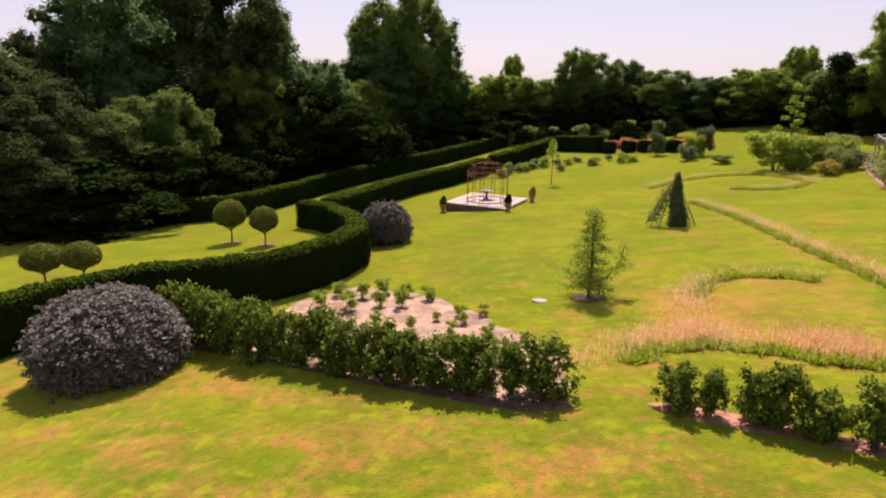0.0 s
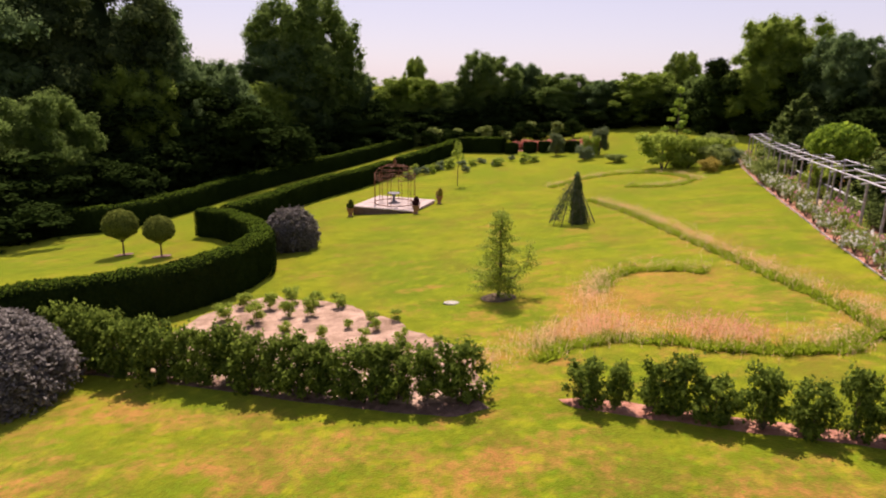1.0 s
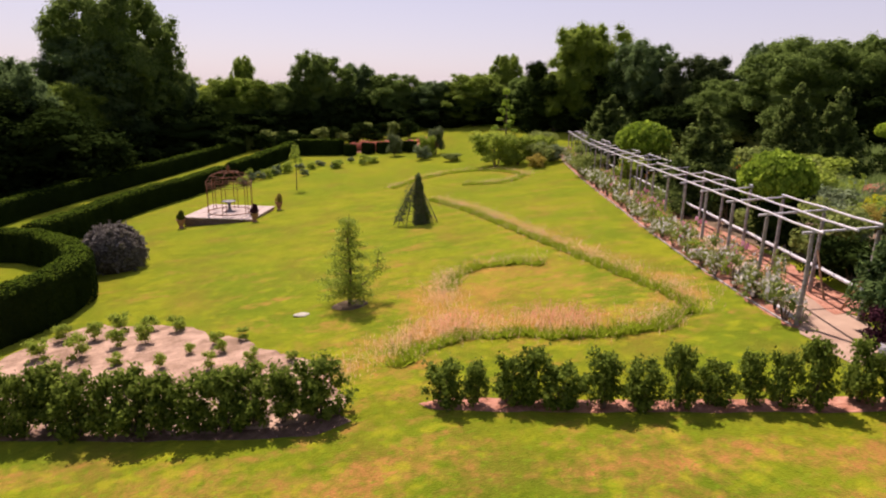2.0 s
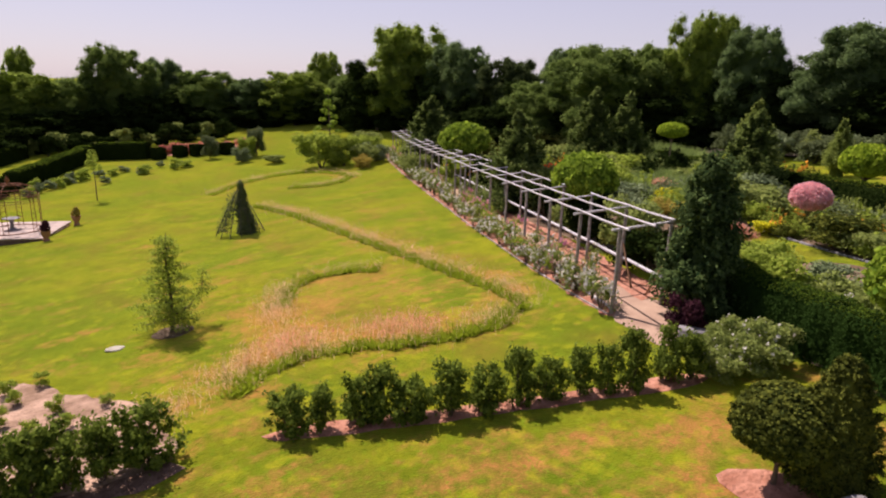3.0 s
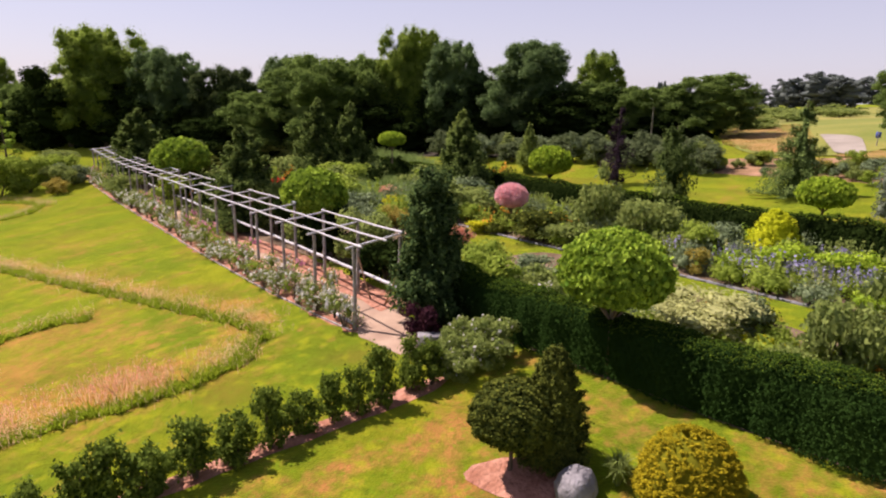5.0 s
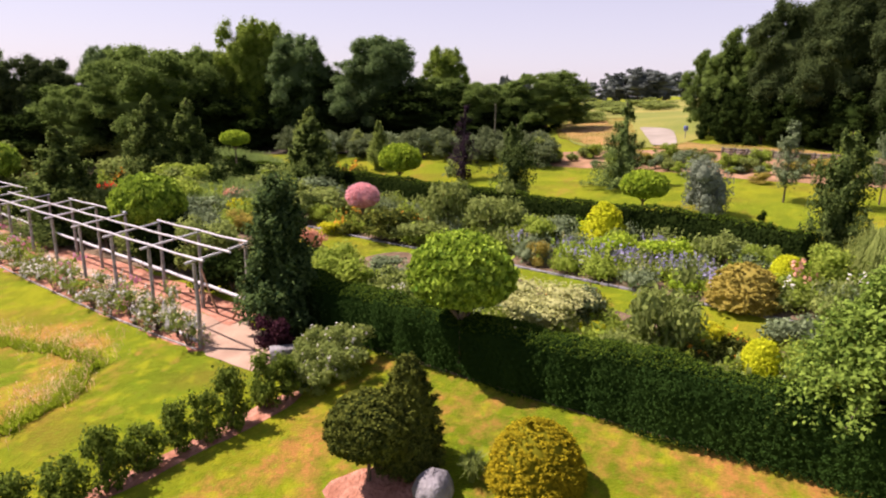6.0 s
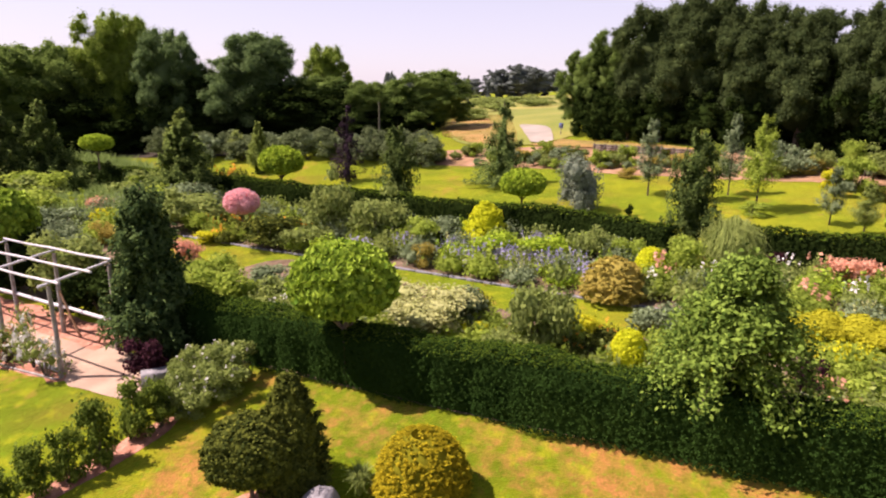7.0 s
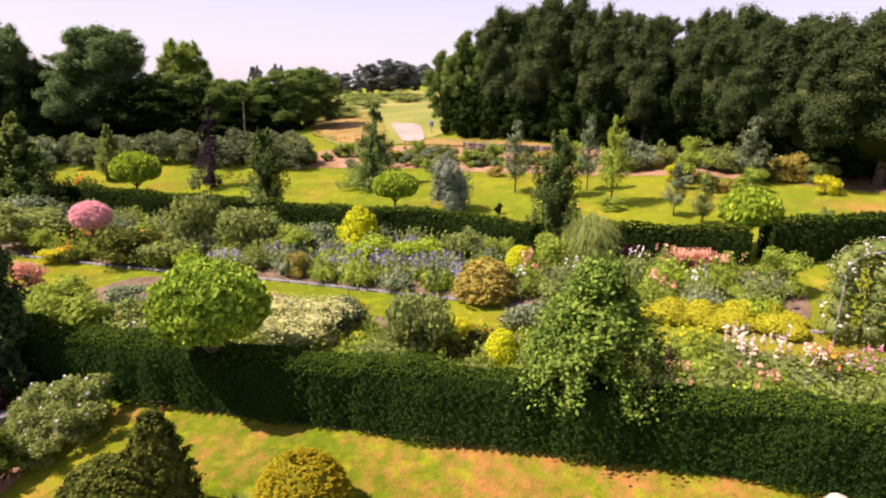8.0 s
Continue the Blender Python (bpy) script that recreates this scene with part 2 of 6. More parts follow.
M["peach_fl"] = foliage("peach_petals", (0.60, 0.26, 0.16), (0.85, 0.48, 0.34), 0.3)
M["terracotta_fl"] = foliage("brick_red_petals", (0.48, 0.17, 0.11), (0.72, 0.34, 0.24), 0.3)
M["red_fl"] = foliage("red_petals", (0.55, 0.03, 0.02), (0.80, 0.10, 0.06), 0.2)
M["orange_fl"] = foliage("orange_petals", (0.65, 0.24, 0.03), (0.85, 0.42, 0.06), 0.2)
M["pink_fl"] = foliage("rose_petals", (0.65, 0.20, 0.32), (0.85, 0.45, 0.55), 0.3)
# Lighter green for hedge tops: their sunlit rim is put into the colour.
M["tip"] = foliage("lit_crest_leaf", (0.05, 0.10, 0.011), (0.155, 0.225, 0.022), 0.3)
M["arching"] = foliage("arching_shrub_leaf", (0.035, 0.07, 0.012), (0.27, 0.39, 0.065), 0.25, even=0.0)
M["lush"] = foliage("uncut_grass", (0.13, 0.20, 0.010), (0.34, 0.43, 0.030), 0.55)
M["seed"] = foliage("seeding_grass", (0.68, 0.38, 0.19), (0.92, 0.62, 0.38), 0.5, 0.8)
M["rosy_seed"] = foliage("rosy_grass_heads", (0.68, 0.26, 0.17), (0.90, 0.46, 0.34), 0.5, 0.8)


# ---- mesh helpers ----
def build_mesh(name, chunks, material, smooth=False):
    """One mesh out of (vertices, faces) chunks of any face size."""
    me = bpy.data.meshes.new(name)
    vs, loops, starts, base, at = [], [], [], 0, 0
    for v, f in chunks:
        v, f = np.asarray(v, float).reshape(-1, 3), np.asarray(f, int)
        vs.append(v)
        loops.append((f + base).ravel())
        starts.append(at + np.arange(len(f)) * f.shape[1])
        base, at = base + len(v), at + f.size
    v, l, s = np.concatenate(vs), np.concatenate(loops), np.concatenate(starts)
    me.vertices.add(len(v))
    me.vertices.foreach_set("co", v.astype(np.float32).ravel())
    me.loops.add(len(l))
    me.loops.foreach_set("vertex_index", l.astype(np.int32))
    me.polygons.add(len(s))
    me.polygons.foreach_set("loop_start", s.astype(np.int32))
    if smooth:
        me.polygons.foreach_set("use_smooth", np.ones(len(s), bool))
    me.update(calc_edges=True)
    me.validate()
    me.materials.append(material)
    return me


def part(name, chunks, material, parent=None, label="", smooth=False):
    ob = new(name, build_mesh(name, chunks, material, smooth))
    if parent:
        ob.parent = parent
    if label:
        ob["label"] = label
    return ob


def unit(a):
    return a / np.maximum(np.linalg.norm(a, axis=-1, keepdims=True), 1e-9)


def leaf_chunk(rng, c, n, size, aspect=1.7, tilt=0.6, vary=0.35, fold=0.12, up=0.0, oval=False):
    """Folded leaves at the points c, facing about n: rhombic, or oval with a drooping tip."""
    k = len(c)
    n2 = unit(n + tilt * rng.normal(size=(k, 3)) + np.array([0, 0, up]))
    u = unit(np.cross(n2, rng.normal(size=(k, 3))))
    if oval:
        w = unit(np.cross(n2, u) + np.array([0, 0, -0.9]))
        u = unit(np.cross(w, n2))
    else:
        w = np.cross(n2, u)
    s = size * (1 + vary * rng.uniform(-1, 1, (k, 1)))
    a, b = w * s * 0.5, u * s * 0.5 / aspect
    lift = n2 * s * fold
    if oval:
        v = np.stack([c - a, c - 0.45 * a + b + lift, c + 0.35 * a + 0.75 * b + lift * 0.6, c + a - lift * 0.8, c + 0.35 * a - 0.75 * b + lift * 0.6, c - 0.45 * a - b + lift], 1).reshape(-1, 3)
        q = np.arange(k)[:, None] * 6
        return v, np.concatenate([q + np.array([[0, 1, 2, 3]]), q + np.array([[0, 3, 4, 5]])])
    v = np.stack([c - a, c + b + lift, c + a, c - b + lift], 1).reshape(-1, 3)
    return v, np.arange(4 * k).reshape(-1, 4)


def sphere_dirs(rng, k, low=-1.0):
    z = rng.uniform(low, 1, k)
    a = rng.uniform(0, 2 * math.pi, k)
    r = np.sqrt(1 - z * z)
    return np.stack([r * np.cos(a), r * np.sin(a), z], 1)


def lump(centre, radii, rng, rough=0.12, nu=9, nv=7):
    """A low, uneven ball: the dense inside of a crown."""
    th, ph = np.linspace(0, 2 * math.pi, nu, endpoint=False), np.linspace(0.0, math.pi, nv)
    p, t = np.meshgrid(ph, th, indexing="ij")
    d = np.stack([np.sin(p) * np.cos(t), np.sin(p) * np.sin(t), np.cos(p)], -1)
    d *= 1 + rough * rng.uniform(-1, 1, d.shape[:2] + (1,))
    v = (np.asarray(centre) + d * np.asarray(radii)).reshape(-1, 3)
    i, j = np.meshgrid(np.arange(nv - 1), np.arange(nu), indexing="ij")
    f = np.stack([i * nu + j, (i + 1) * nu + j, (i + 1) * nu + (j + 1) % nu, i * nu + (j + 1) % nu], -1).reshape(-1, 4)
    return v, f


def crown_chunks(rng, blobs, count, size, low=-0.7, core=0.78, fuzz=0.2, **kw):
    """Leaves over the shells of many ellipsoids, with a denser inside."""
    c, r = np.array([b[0] for b in blobs], float), np.array([b[1] for b in blobs], float)
    area = (r[:, 0] * r[:, 2])
    pick = rng.choice(len(blobs), count, p=area / area.sum())
    d = sphere_dirs(rng, count, low)
    loose = fuzz * np.minimum(1.0, 1.3 * np.median(r[:, 0]) / r[pick, :1])
    pts = c[pick] + d * r[pick] * (1 + loose * rng.uniform(-1, 1, (count, 1)))
    keep = np.ones(count, bool)
    for k in range(len(blobs)):
        q = ((pts - c[k]) / r[k])
        keep &= ((q * q).sum(1) > 0.5) | (pick == k)
    pts, nrm = pts[keep], unit(d[keep] / r[pick][keep])
    out = [leaf_chunk(rng, pts, nrm, size, **kw)]
    if core:
        out += [lump(a, np.asarray(b) * core, rng) for a, b in blobs]
    return out


def tube(points, radii, sides=7):
    """A tapered round stem through the points."""
    p = np.asarray(points, float)
    t = unit(np.gradient(p, axis=0))
    ref = np.where(np.abs(t[:, 2:3]) > 0.9, np.array([[1.0, 0, 0]]), np.array([[0, 0, 1.0]]))
    u = unit(np.cross(t, ref))
    w = np.cross(t, u)
    a = np.linspace(0, 2 * math.pi, sides, endpoint=False)
    ring = u[:, None] * np.cos(a)[None, :, None] + w[:, None] * np.sin(a)[None, :, None]
    v = (p[:, None] + ring * np.asarray(radii, float)[:, None, None]).reshape(-1, 3)
    n = len(p)
    i, j = np.meshgrid(np.arange(n - 1), np.arange(sides), indexing="ij")
    f = np.stack([i * sides + j, i * sides + (j + 1) % sides, (i + 1) * sides + (j + 1) % sides, (i + 1) * sides + j], -1).reshape(-1, 4)
    return [(v, f), (v[:sides], np.stack([np.zeros(sides - 2, int), np.arange(2, sides), np.arange(1, sides - 1)], 1)),
            (v[-sides:], np.stack([np.zeros(sides - 2, int), np.arange(1, sides - 1), np.arange(2, sides)], 1))]


def slab(x0, x1, y0, y1, z0, z1, bev=0.02):
    """A block with chamfered upper edges."""
    v = []
    for z, k in ((z0, 0), (z1 - bev, 0), (z1, bev)):
        v += [(x0 + k, y0 + k, z), (x1 - k, y0 + k, z), (x1 - k, y1 - k, z), (x0 + k, y1 - k, z)]
    f = [(3, 2, 1, 0), (8, 9, 10, 11)]
    for b in (0, 4):
        f += [(b + i, b + (i + 1) % 4, b + 4 + (i + 1) % 4, b + 4 + i) for i in range(4)]
    return np.array(v), np.array(f)


def spline(pts, step=0.5, closed=False):
    """A smooth line through plan points, stepped evenly."""
    p = np.asarray(pts, float)
    q = np.vstack([p[-1:], p, p[:2]]) if closed else np.vstack([2 * p[0] - p[1], p, 2 * p[-1] - p[-2]])
    out = []
    for i in range(1, len(q) - 2):
        k = max(2, int(np.linalg.norm(q[i + 1] - q[i]) / step))
        t = np.linspace(0, 1, k, endpoint=False)[:, None]
        a, b, c, d = q[i - 1], q[i], q[i + 1], q[i + 2]
        out.append(0.5 * (2 * b + (c - a) * t + (2 * a - 5 * b + 4 * c - d) * t ** 2 + (3 * b - a - 3 * c + d) * t ** 3))
    if not closed:
        out.append(p[-1:])
    return np.concatenate(out)


LIBRARY = {}


def place(key, builder, x, y, sx=1.0, sz=1.0, turn=0.0, dz=0.0, **tags):
    """Sets a thing of this kind on the ground: built once, then copied."""
    s = Matrix.Diagonal((sx, sx, sz, 1))
    m = pose(x, y, gz(x, y) + dz, 0, 0, turn) @ s
    if key not in LIBRARY:
        ob = builder()
        LIBRARY[key] = ob
        ob.matrix_basis = m
    else:
        src = LIBRARY[key]
        ob = copy_thing(src, m @ Matrix.Diagonal((*[1 / v for v in src.scale], 1)))
    return tagged(ob, **tags)


def empty(name):
    ob = new(name)
    ob.empty_display_size = 0.2
    return ob


# ---- the ground ----
def flat_sheet(name, outline, material, lift, label, category, uneven=0.12, seed=1, kind="structure"):
    """A patch of ground cover that follows the land, with a ragged outline."""
    rng = np.random.default_rng(seed)
    p = spline(outline, 0.35, True)
    q = np.arange(len(p))[:, None] * 2 * math.pi / len(p)
    wave = sum(np.sin(q * k + rng.uniform(0, 6.28, (1, 2))) / (1 + 0.12 * k) for k in (5, 9, 14, 23, 37))
    p = p + (wave * 0.3 + rng.normal(size=p.shape) * 0.12) * uneven
    bm = bmesh.new()
    vs = [bm.verts.new((a, b, 0)) for a, b in p]
    face = bm.faces.new(vs)
    face.normal_update()
    if face.normal.z < 0:
        face.normal_flip()
    bmesh.ops.triangulate(bm, faces=[face])
    bmesh.ops.subdivide_edges(bm, edges=[e for e in bm.edges if e.calc_length() > 1.5], cuts=2, use_grid_fill=True)
    for v in bm.verts:
        v.co.z = gz(v.co.x, v.co.y) + lift
    me = bpy.data.meshes.new(name)
    bm.to_mesh(me)
    bm.free()
    me.materials.append(material)
    return tagged(new(name, me), label, category, "", kind)


SWATHES = [([(0.2, 14.2), (2.2, 15.2), (4.5, 16.4), (7.0, 14.8), (9.6, 14.0), (11.7, 15.4), (12.0, 17.8), (12.1, 22.6), (12.2, 28.9), (12.2, 36.7), (11.7, 43.0)], 0.8),
           ([(10.4, 52.0), (13.6, 55.5), (17.3, 57.2), (20.4, 56.1), (21.6, 51.9), (20.6, 48.4), (17.9, 47.4), (15.6, 49.0)], 1.1),
           ([(4.7, 16.3), (5.0, 18.3), (5.9, 20.9), (7.8, 22.4), (9.7, 21.0)], 0.9)]


def dryness(x, y):
    """How parched the lawn is: worst at the hedge foot, along the near strip and inside the swirl of long grass."""
    row = np.interp(x, [-16, -11, 0.2, 2.9, 10.5, 12.5], [17.0, 15.6, 11.2, 10.6, 7.0, 6.0])
    d = np.full(x.shape, 0.29)
    near = np.clip((row - y) / 0.8, 0, 1)
    d += 0.17 * near + 0.09 * np.exp(-((row - y - 1.5) / 0.6) ** 2)
    foot = np.interp(y, [-15, -11, -6.6, -4.4, -2.9, -0.8, 1.8, 4.1, 6.2], [5.6, 7.1, 8.6, 9.35, 9.9, 10.5, 11.25, 12.05, 12.75]) - x
    d = np.maximum(d, 0.66 * np.exp(-((foot - 0.05) / 0.34) ** 2) * (y < 6.8))
    d += 0.14 * np.exp(-((foot - 0.8) / 0.7) ** 2) * (y < 6.0)
    d += 0.22 * np.exp(-(((x - 7.4) / 3.0) ** 2 + ((y - 17.5) / 3.6) ** 2)) + 0.2 * np.exp(-(((x - 3.6) / 2.0) ** 2 + ((y - 18.2) / 2.5) ** 2))
    d += 0.7 * np.exp(-(((x - 22.8) / 1.3) ** 2 + ((y + 18.2) / 1.2) ** 2))
    d -= 0.2 * np.clip((x - 13.2) / 1.5, 0, 1) * (y < 12)
    d += 0.07 * np.clip((y - 11) / 3, 0, 1) * np.clip((46 - y) / 14, 0, 1) * np.clip((x + 2) / 3, 0, 1)
    for line, wide in SWATHES:
        near2 = np.full(x.shape, 99.0)
        for a, b in spline(line, 0.6):
            near2 = np.minimum(near2, (x - a) ** 2 + (y - b) ** 2)
        d += 0.27 * np.exp(-near2 / (1.25 * wide) ** 2)
    return np.clip(d, 0, 1)


gx = np.concatenate([[-3000, -1200, -500, -220, -120, -80], np.arange(-60, -18, 2.0), np.arange(-18, 30, 0.5), np.arange(30, 78, 2.0), [90, 120, 180, 300, 600, 1300, 3000]])
gy = np.concatenate([[-3000, -1200, -500, -220, -120, -80], np.arange(-60, -20, 2.0), np.arange(-20, 26, 0.5), np.arange(26, 132, 2.0), [150, 200, 300, 600, 1300, 3000]])
GX, GY = np.meshgrid(gx, gy)
gv = np.stack([GX, GY, land(GX, GY)], -1).reshape(-1, 3)
gi, gj = np.meshgrid(np.arange(len(gy) - 1), np.arange(len(gx) - 1), indexing="ij")
gn = len(gx)
gf = np.stack([gi * gn + gj, gi * gn + gj + 1, (gi + 1) * gn + gj + 1, (gi + 1) * gn + gj], -1).reshape(-1, 4)
ground = tagged(part("ground", [(gv, gf)], M["lawn"], smooth=True), "sunlit mown garden lawn falling gently away", "lawn", "", "structure")
layer = ground.data.attributes.new("dry", "FLOAT", "POINT")
layer.data.foreach_set("value", dryness(GX, GY).astype(np.float32).ravel())

flat_sheet("gravel_bed", [(-8.9, 19.6), (-7.9, 21.9), (-6.7, 22.9), (-3.6, 21.0), (-1.4, 18.2), (0.2, 15.8), (0.8, 14.3), (0.5, 12.2), (-1.9, 12.5),
                          (-5.2, 14.2), (-7.9, 15.6), (-9.2, 16.6)], M["gravel"], 0.012, "pale pink gravel bed planted with young shrubs", "gravel bed", 0.45)
flat_sheet("bed_strip", [(2.55, 11.45), (5.1, 10.03), (7.65, 8.76), (10.5, 7.4), (10.85, 7.85), (8.05, 9.15), (5.3, 10.55), (2.85, 11.85)], M["bark"], 0.008,
           "reddish bark mulch strip under a row of shrubs", "mulch bed")
flat_sheet("bed_strip_west", [(-11.4, 16.3), (-8.3, 15.2), (-4, 13.1), (0.2, 11.4), (0.6, 12.3), (-3.4, 14.2), (-7.6, 16.2), (-10.9, 17.6)], M["old_bark"], 0.010,
           "brown mulch under a row of hedging shrubs", "mulch bed")


# ---- hedges ----
def hedge(name, pts, width, height, leaf, per_m2, material, label, seed, wobble=0.05, bob=0.6, fringe=3, group="clipped hedges"):
    rng = np.random.default_rng(seed)
    p = spline(pts, 0.4)
    t = unit(np.gradient(p, axis=0))
    nrm = np.stack([-t[:, 1], t[:, 0]], 1)
    seg = np.concatenate([[0], np.cumsum(np.linalg.norm(np.diff(p, axis=0), axis=1))])
    z = land(p[:, 0], p[:, 1])
    hw = width / 2
    root = empty(name)
    o = np.array([p[0, 0], p[0, 1], z[0]])
    root.location = o
    # the dense inside
    hc = hw - 3.0 * wobble
    prof = np.array([(-hc, 0), (-hc, height - 0.2), (-hc * 0.7, height - 0.08), (hc * 0.7, height - 0.08), (hc, height - 0.2), (hc, 0)])
    v = np.stack([np.concatenate([p[:, None] + nrm[:, None] * prof[None, :, :1], (z[:, None] + prof[None, :, 1])[..., None]], -1)], 0)[0]
    n, k = len(p), len(prof)
    v = v.reshape(-1, 3) - o
    i, j = np.meshgrid(np.arange(n - 1), np.arange(k - 1), indexing="ij")
    f = np.stack([i * k + j, (i + 1) * k + j, (i + 1) * k + j + 1, i * k + j + 1], -1).reshape(-1, 4)
    ends = np.array([list(range(k)), [(n - 1) * k + q for q in range(k - 1, -1, -1)]])
    part("inner_growth", [(v, f), (v, ends)], material, root)
    # the clipped outside
    total = seg[-1]
    faces = [(-1, total * height), (1, total * height), (0, total * width)]
    P, N = [], []
    for side, area in faces:
        c = int(area * per_m2)
        s = rng.uniform(0, total, c)
        x, y = np.interp(s, seg, p[:, 0]), np.interp(s, seg, p[:, 1])
        nx, ny = np.interp(s, seg, nrm[:, 0]), np.interp(s, seg, nrm[:, 1])
        swell = wobble * (np.sin(s * 1.9 + side) + np.sin(s * 0.77 + 2 * side) + 0.6 * np.sin(s * 5.1 + 2 * np.sin(1.3 * s)) + rng.normal(size=c) * 0.35)
        g = land(x, y)
        if side:
            h = height * rng.uniform(0.02, 1, c) ** 0.9
            swell = swell + bob * wobble * (np.sin(s * 21 + 3 * np.sin(h * 9)) * np.sin(h * 17 + 2 * np.sin(s * 7)) + 0.7 * np.sin(s * 37 + h * 23))
            off = side * (hw + swell - 0.16 * np.clip((h - height + 0.2) / 0.2, 0, 1))
            P.append(np.stack([x + nx * off, y + ny * off, g + h], 1))
            N.append(np.stack([nx * side, ny * side, np.full(c, 0.25)], 1))
        else:
            off = rng.uniform(-hw, hw, c)
            rise = swell * 0.8 + 0.05 * np.sin(s * 19 + 3 * np.sin(off * 11)) * np.sin(off * 15 + s * 3) - 0.16 * np.abs(off / hw) ** 4
            P.append(np.stack([x + nx * off, y + ny * off, g + height + rise + 0.03], 1))
            N.append(np.stack([nx * 0, ny * 0, np.ones(c)], 1))
    for e, sg in ((0, -1), (-1, 1)):
        c = int(width * height * per_m2)
        off, h = rng.uniform(-hw, hw, c), height * rng.uniform(0.02, 1, c)
        P.append(np.stack([p[e, 0] + nrm[e, 0] * off + sg * t[e, 0] * 0.06, p[e, 1] + nrm[e, 1] * off + sg * t[e, 1] * 0.06, z[e] + h], 1))
        N.append(np.tile(np.array([[sg * t[e, 0], sg * t[e, 1], 0.2]]), (c, 1)))
    crest = P[2] - o
    P, N = np.concatenate(P) - o, np.concatenate(N)
    part("clipped_foliage", [leaf_chunk(rng, P, N, leaf, 1.8, 0.32)], material, root)
    # paler leaves along the top paint its lit fringe
    k = len(crest) // fringe
    part("lit_crest_leaf", [leaf_chunk(rng, crest[:k] + [0, 0, leaf * 0.4], np.tile([[0, 0, 1.0]], (k, 1)), leaf * 0.9, 1.9, 0.9)], M["tip"], root, "paler crest leaves painted as sunlit")["kind"] = "stuff"
    return tagged(root, label, "hedge", group)


hedge("hedge", [(-26, 8), (-20.5, 11), (-17.2, 14.8), (-16.2, 18.0), (-14.1, 19.9), (-11.1, 20.9), (-9.3, 22.6), (-8.3, 25.0), (-8.2, 27.6), (-9.0, 30.6), (-10.6, 34.2),
                (-13.0, 38.6), (-15.9, 41.6)], 1.1, 1.85, 0.11, 480, M["yew"], "dark clipped yew hedge sweeping round in a curve", 11)
hedge("hedge", [(-14.2, 42.3), (-11.8, 54.9), (-7.5, 63.2), (-4.6, 69.0)], 1.3, 1.85, 0.17, 170, M["yew"], "long straight clipped yew hedge beside the lawn", 12)
hedge("hedge", [(-3.7, 70.5), (0.8, 81.0), (3.6, 88.0)], 1.3, 1.85, 0.2, 130, M["yew"], "clipped yew hedge past the gap in the long hedge", 13)
hedge("hedge", [(4.8, 87.6), (7.4, 85.2), (9.8, 83.1)], 1.2, 2.0, 0.2, 130, M["yew"], "dark clipped yew hedge across the end of the lawn", 14)
hedge("hedge", [(-52, 38), (-41, 43), (-29.5, 47.3), (-24.4, 50.3), (-20.2, 65), (-9.9, 84), (-3.3, 99)], 1.3, 1.9, 0.2, 90, M["yew"],
      "outer clipped yew hedge below the wood", 15)
hedge("hedge", [(14.9, 10.2), (13.9, 8.2), (13.25, 6.1), (12.5, 4.0), (11.75, 1.8), (11.0, -0.8), (10.4, -2.9), (9.85, -4.4), (9.1, -6.6), (7.6, -11), (6, -15)],
      0.82, 1.38, 0.05, 2300, M["box"], "dark green clipped hedge along the flower garden", 16, 0.07, fringe=2)
hedge("hedge", [(36.5, 31), (33.5, 24.5), (30.3, 17.4), (27.5, 10.8), (24.5, 4.7), (22.4, -0.5), (20.1, -4.2)], 0.8, 1.15, 0.10, 460, M["yew"],
      "low dark clipped hedge between border and far lawn", 17)
hedge("hedge", [(19.7, -6.2), (18.55, -9.7), (18.4, -10.5)], 0.8, 1.15, 0.10, 460, M["yew"], "short dark clipped hedge beside a ball-headed tree", 18)
hedge("hedge", [(18.45, -11.3), (18.4, -15.2), (17.4, -22)], 0.9, 1.3, 0.10, 460, M["yew"], "dark clipped hedge at the edge of the flower garden", 19)


# ---- trees ----
def stem_and_limbs(rng, height, radius, reach, limbs=6, start=0.35, lean=0.03):
    z = np.linspace(0, height, 7)
    pts = np.stack([np.cumsum(rng.normal(size=7) * lean * height / 7), np.cumsum(rng.normal(size=7) * lean * height / 7), z], 1)
    pts[0, :2] = 0
    trunk = tube(pts, radius * np.linspace(1.15, 0.25, 7))
    arms = []
    for k in range(limbs):
        h = height * rng.uniform(start, 0.9)
        b = np.array([np.interp(h, z, pts[:, 0]), np.interp(h, z, pts[:, 1]), h])
        a = 2.4 * k + rng.uniform(0, 0.6)
        d = np.array([math.cos(a), math.sin(a), 0.55]) * reach * rng.uniform(0.6, 1.0) * (1.1 - h / height)
        q = np.stack([b, b + d * 0.5 + [0, 0, 0.1 * reach], b + d + [0, 0, 0.15 * reach]])
        arms.append(tube(q, radius * np.array([0.42, 0.28, 0.1]), 5))
    return trunk, arms


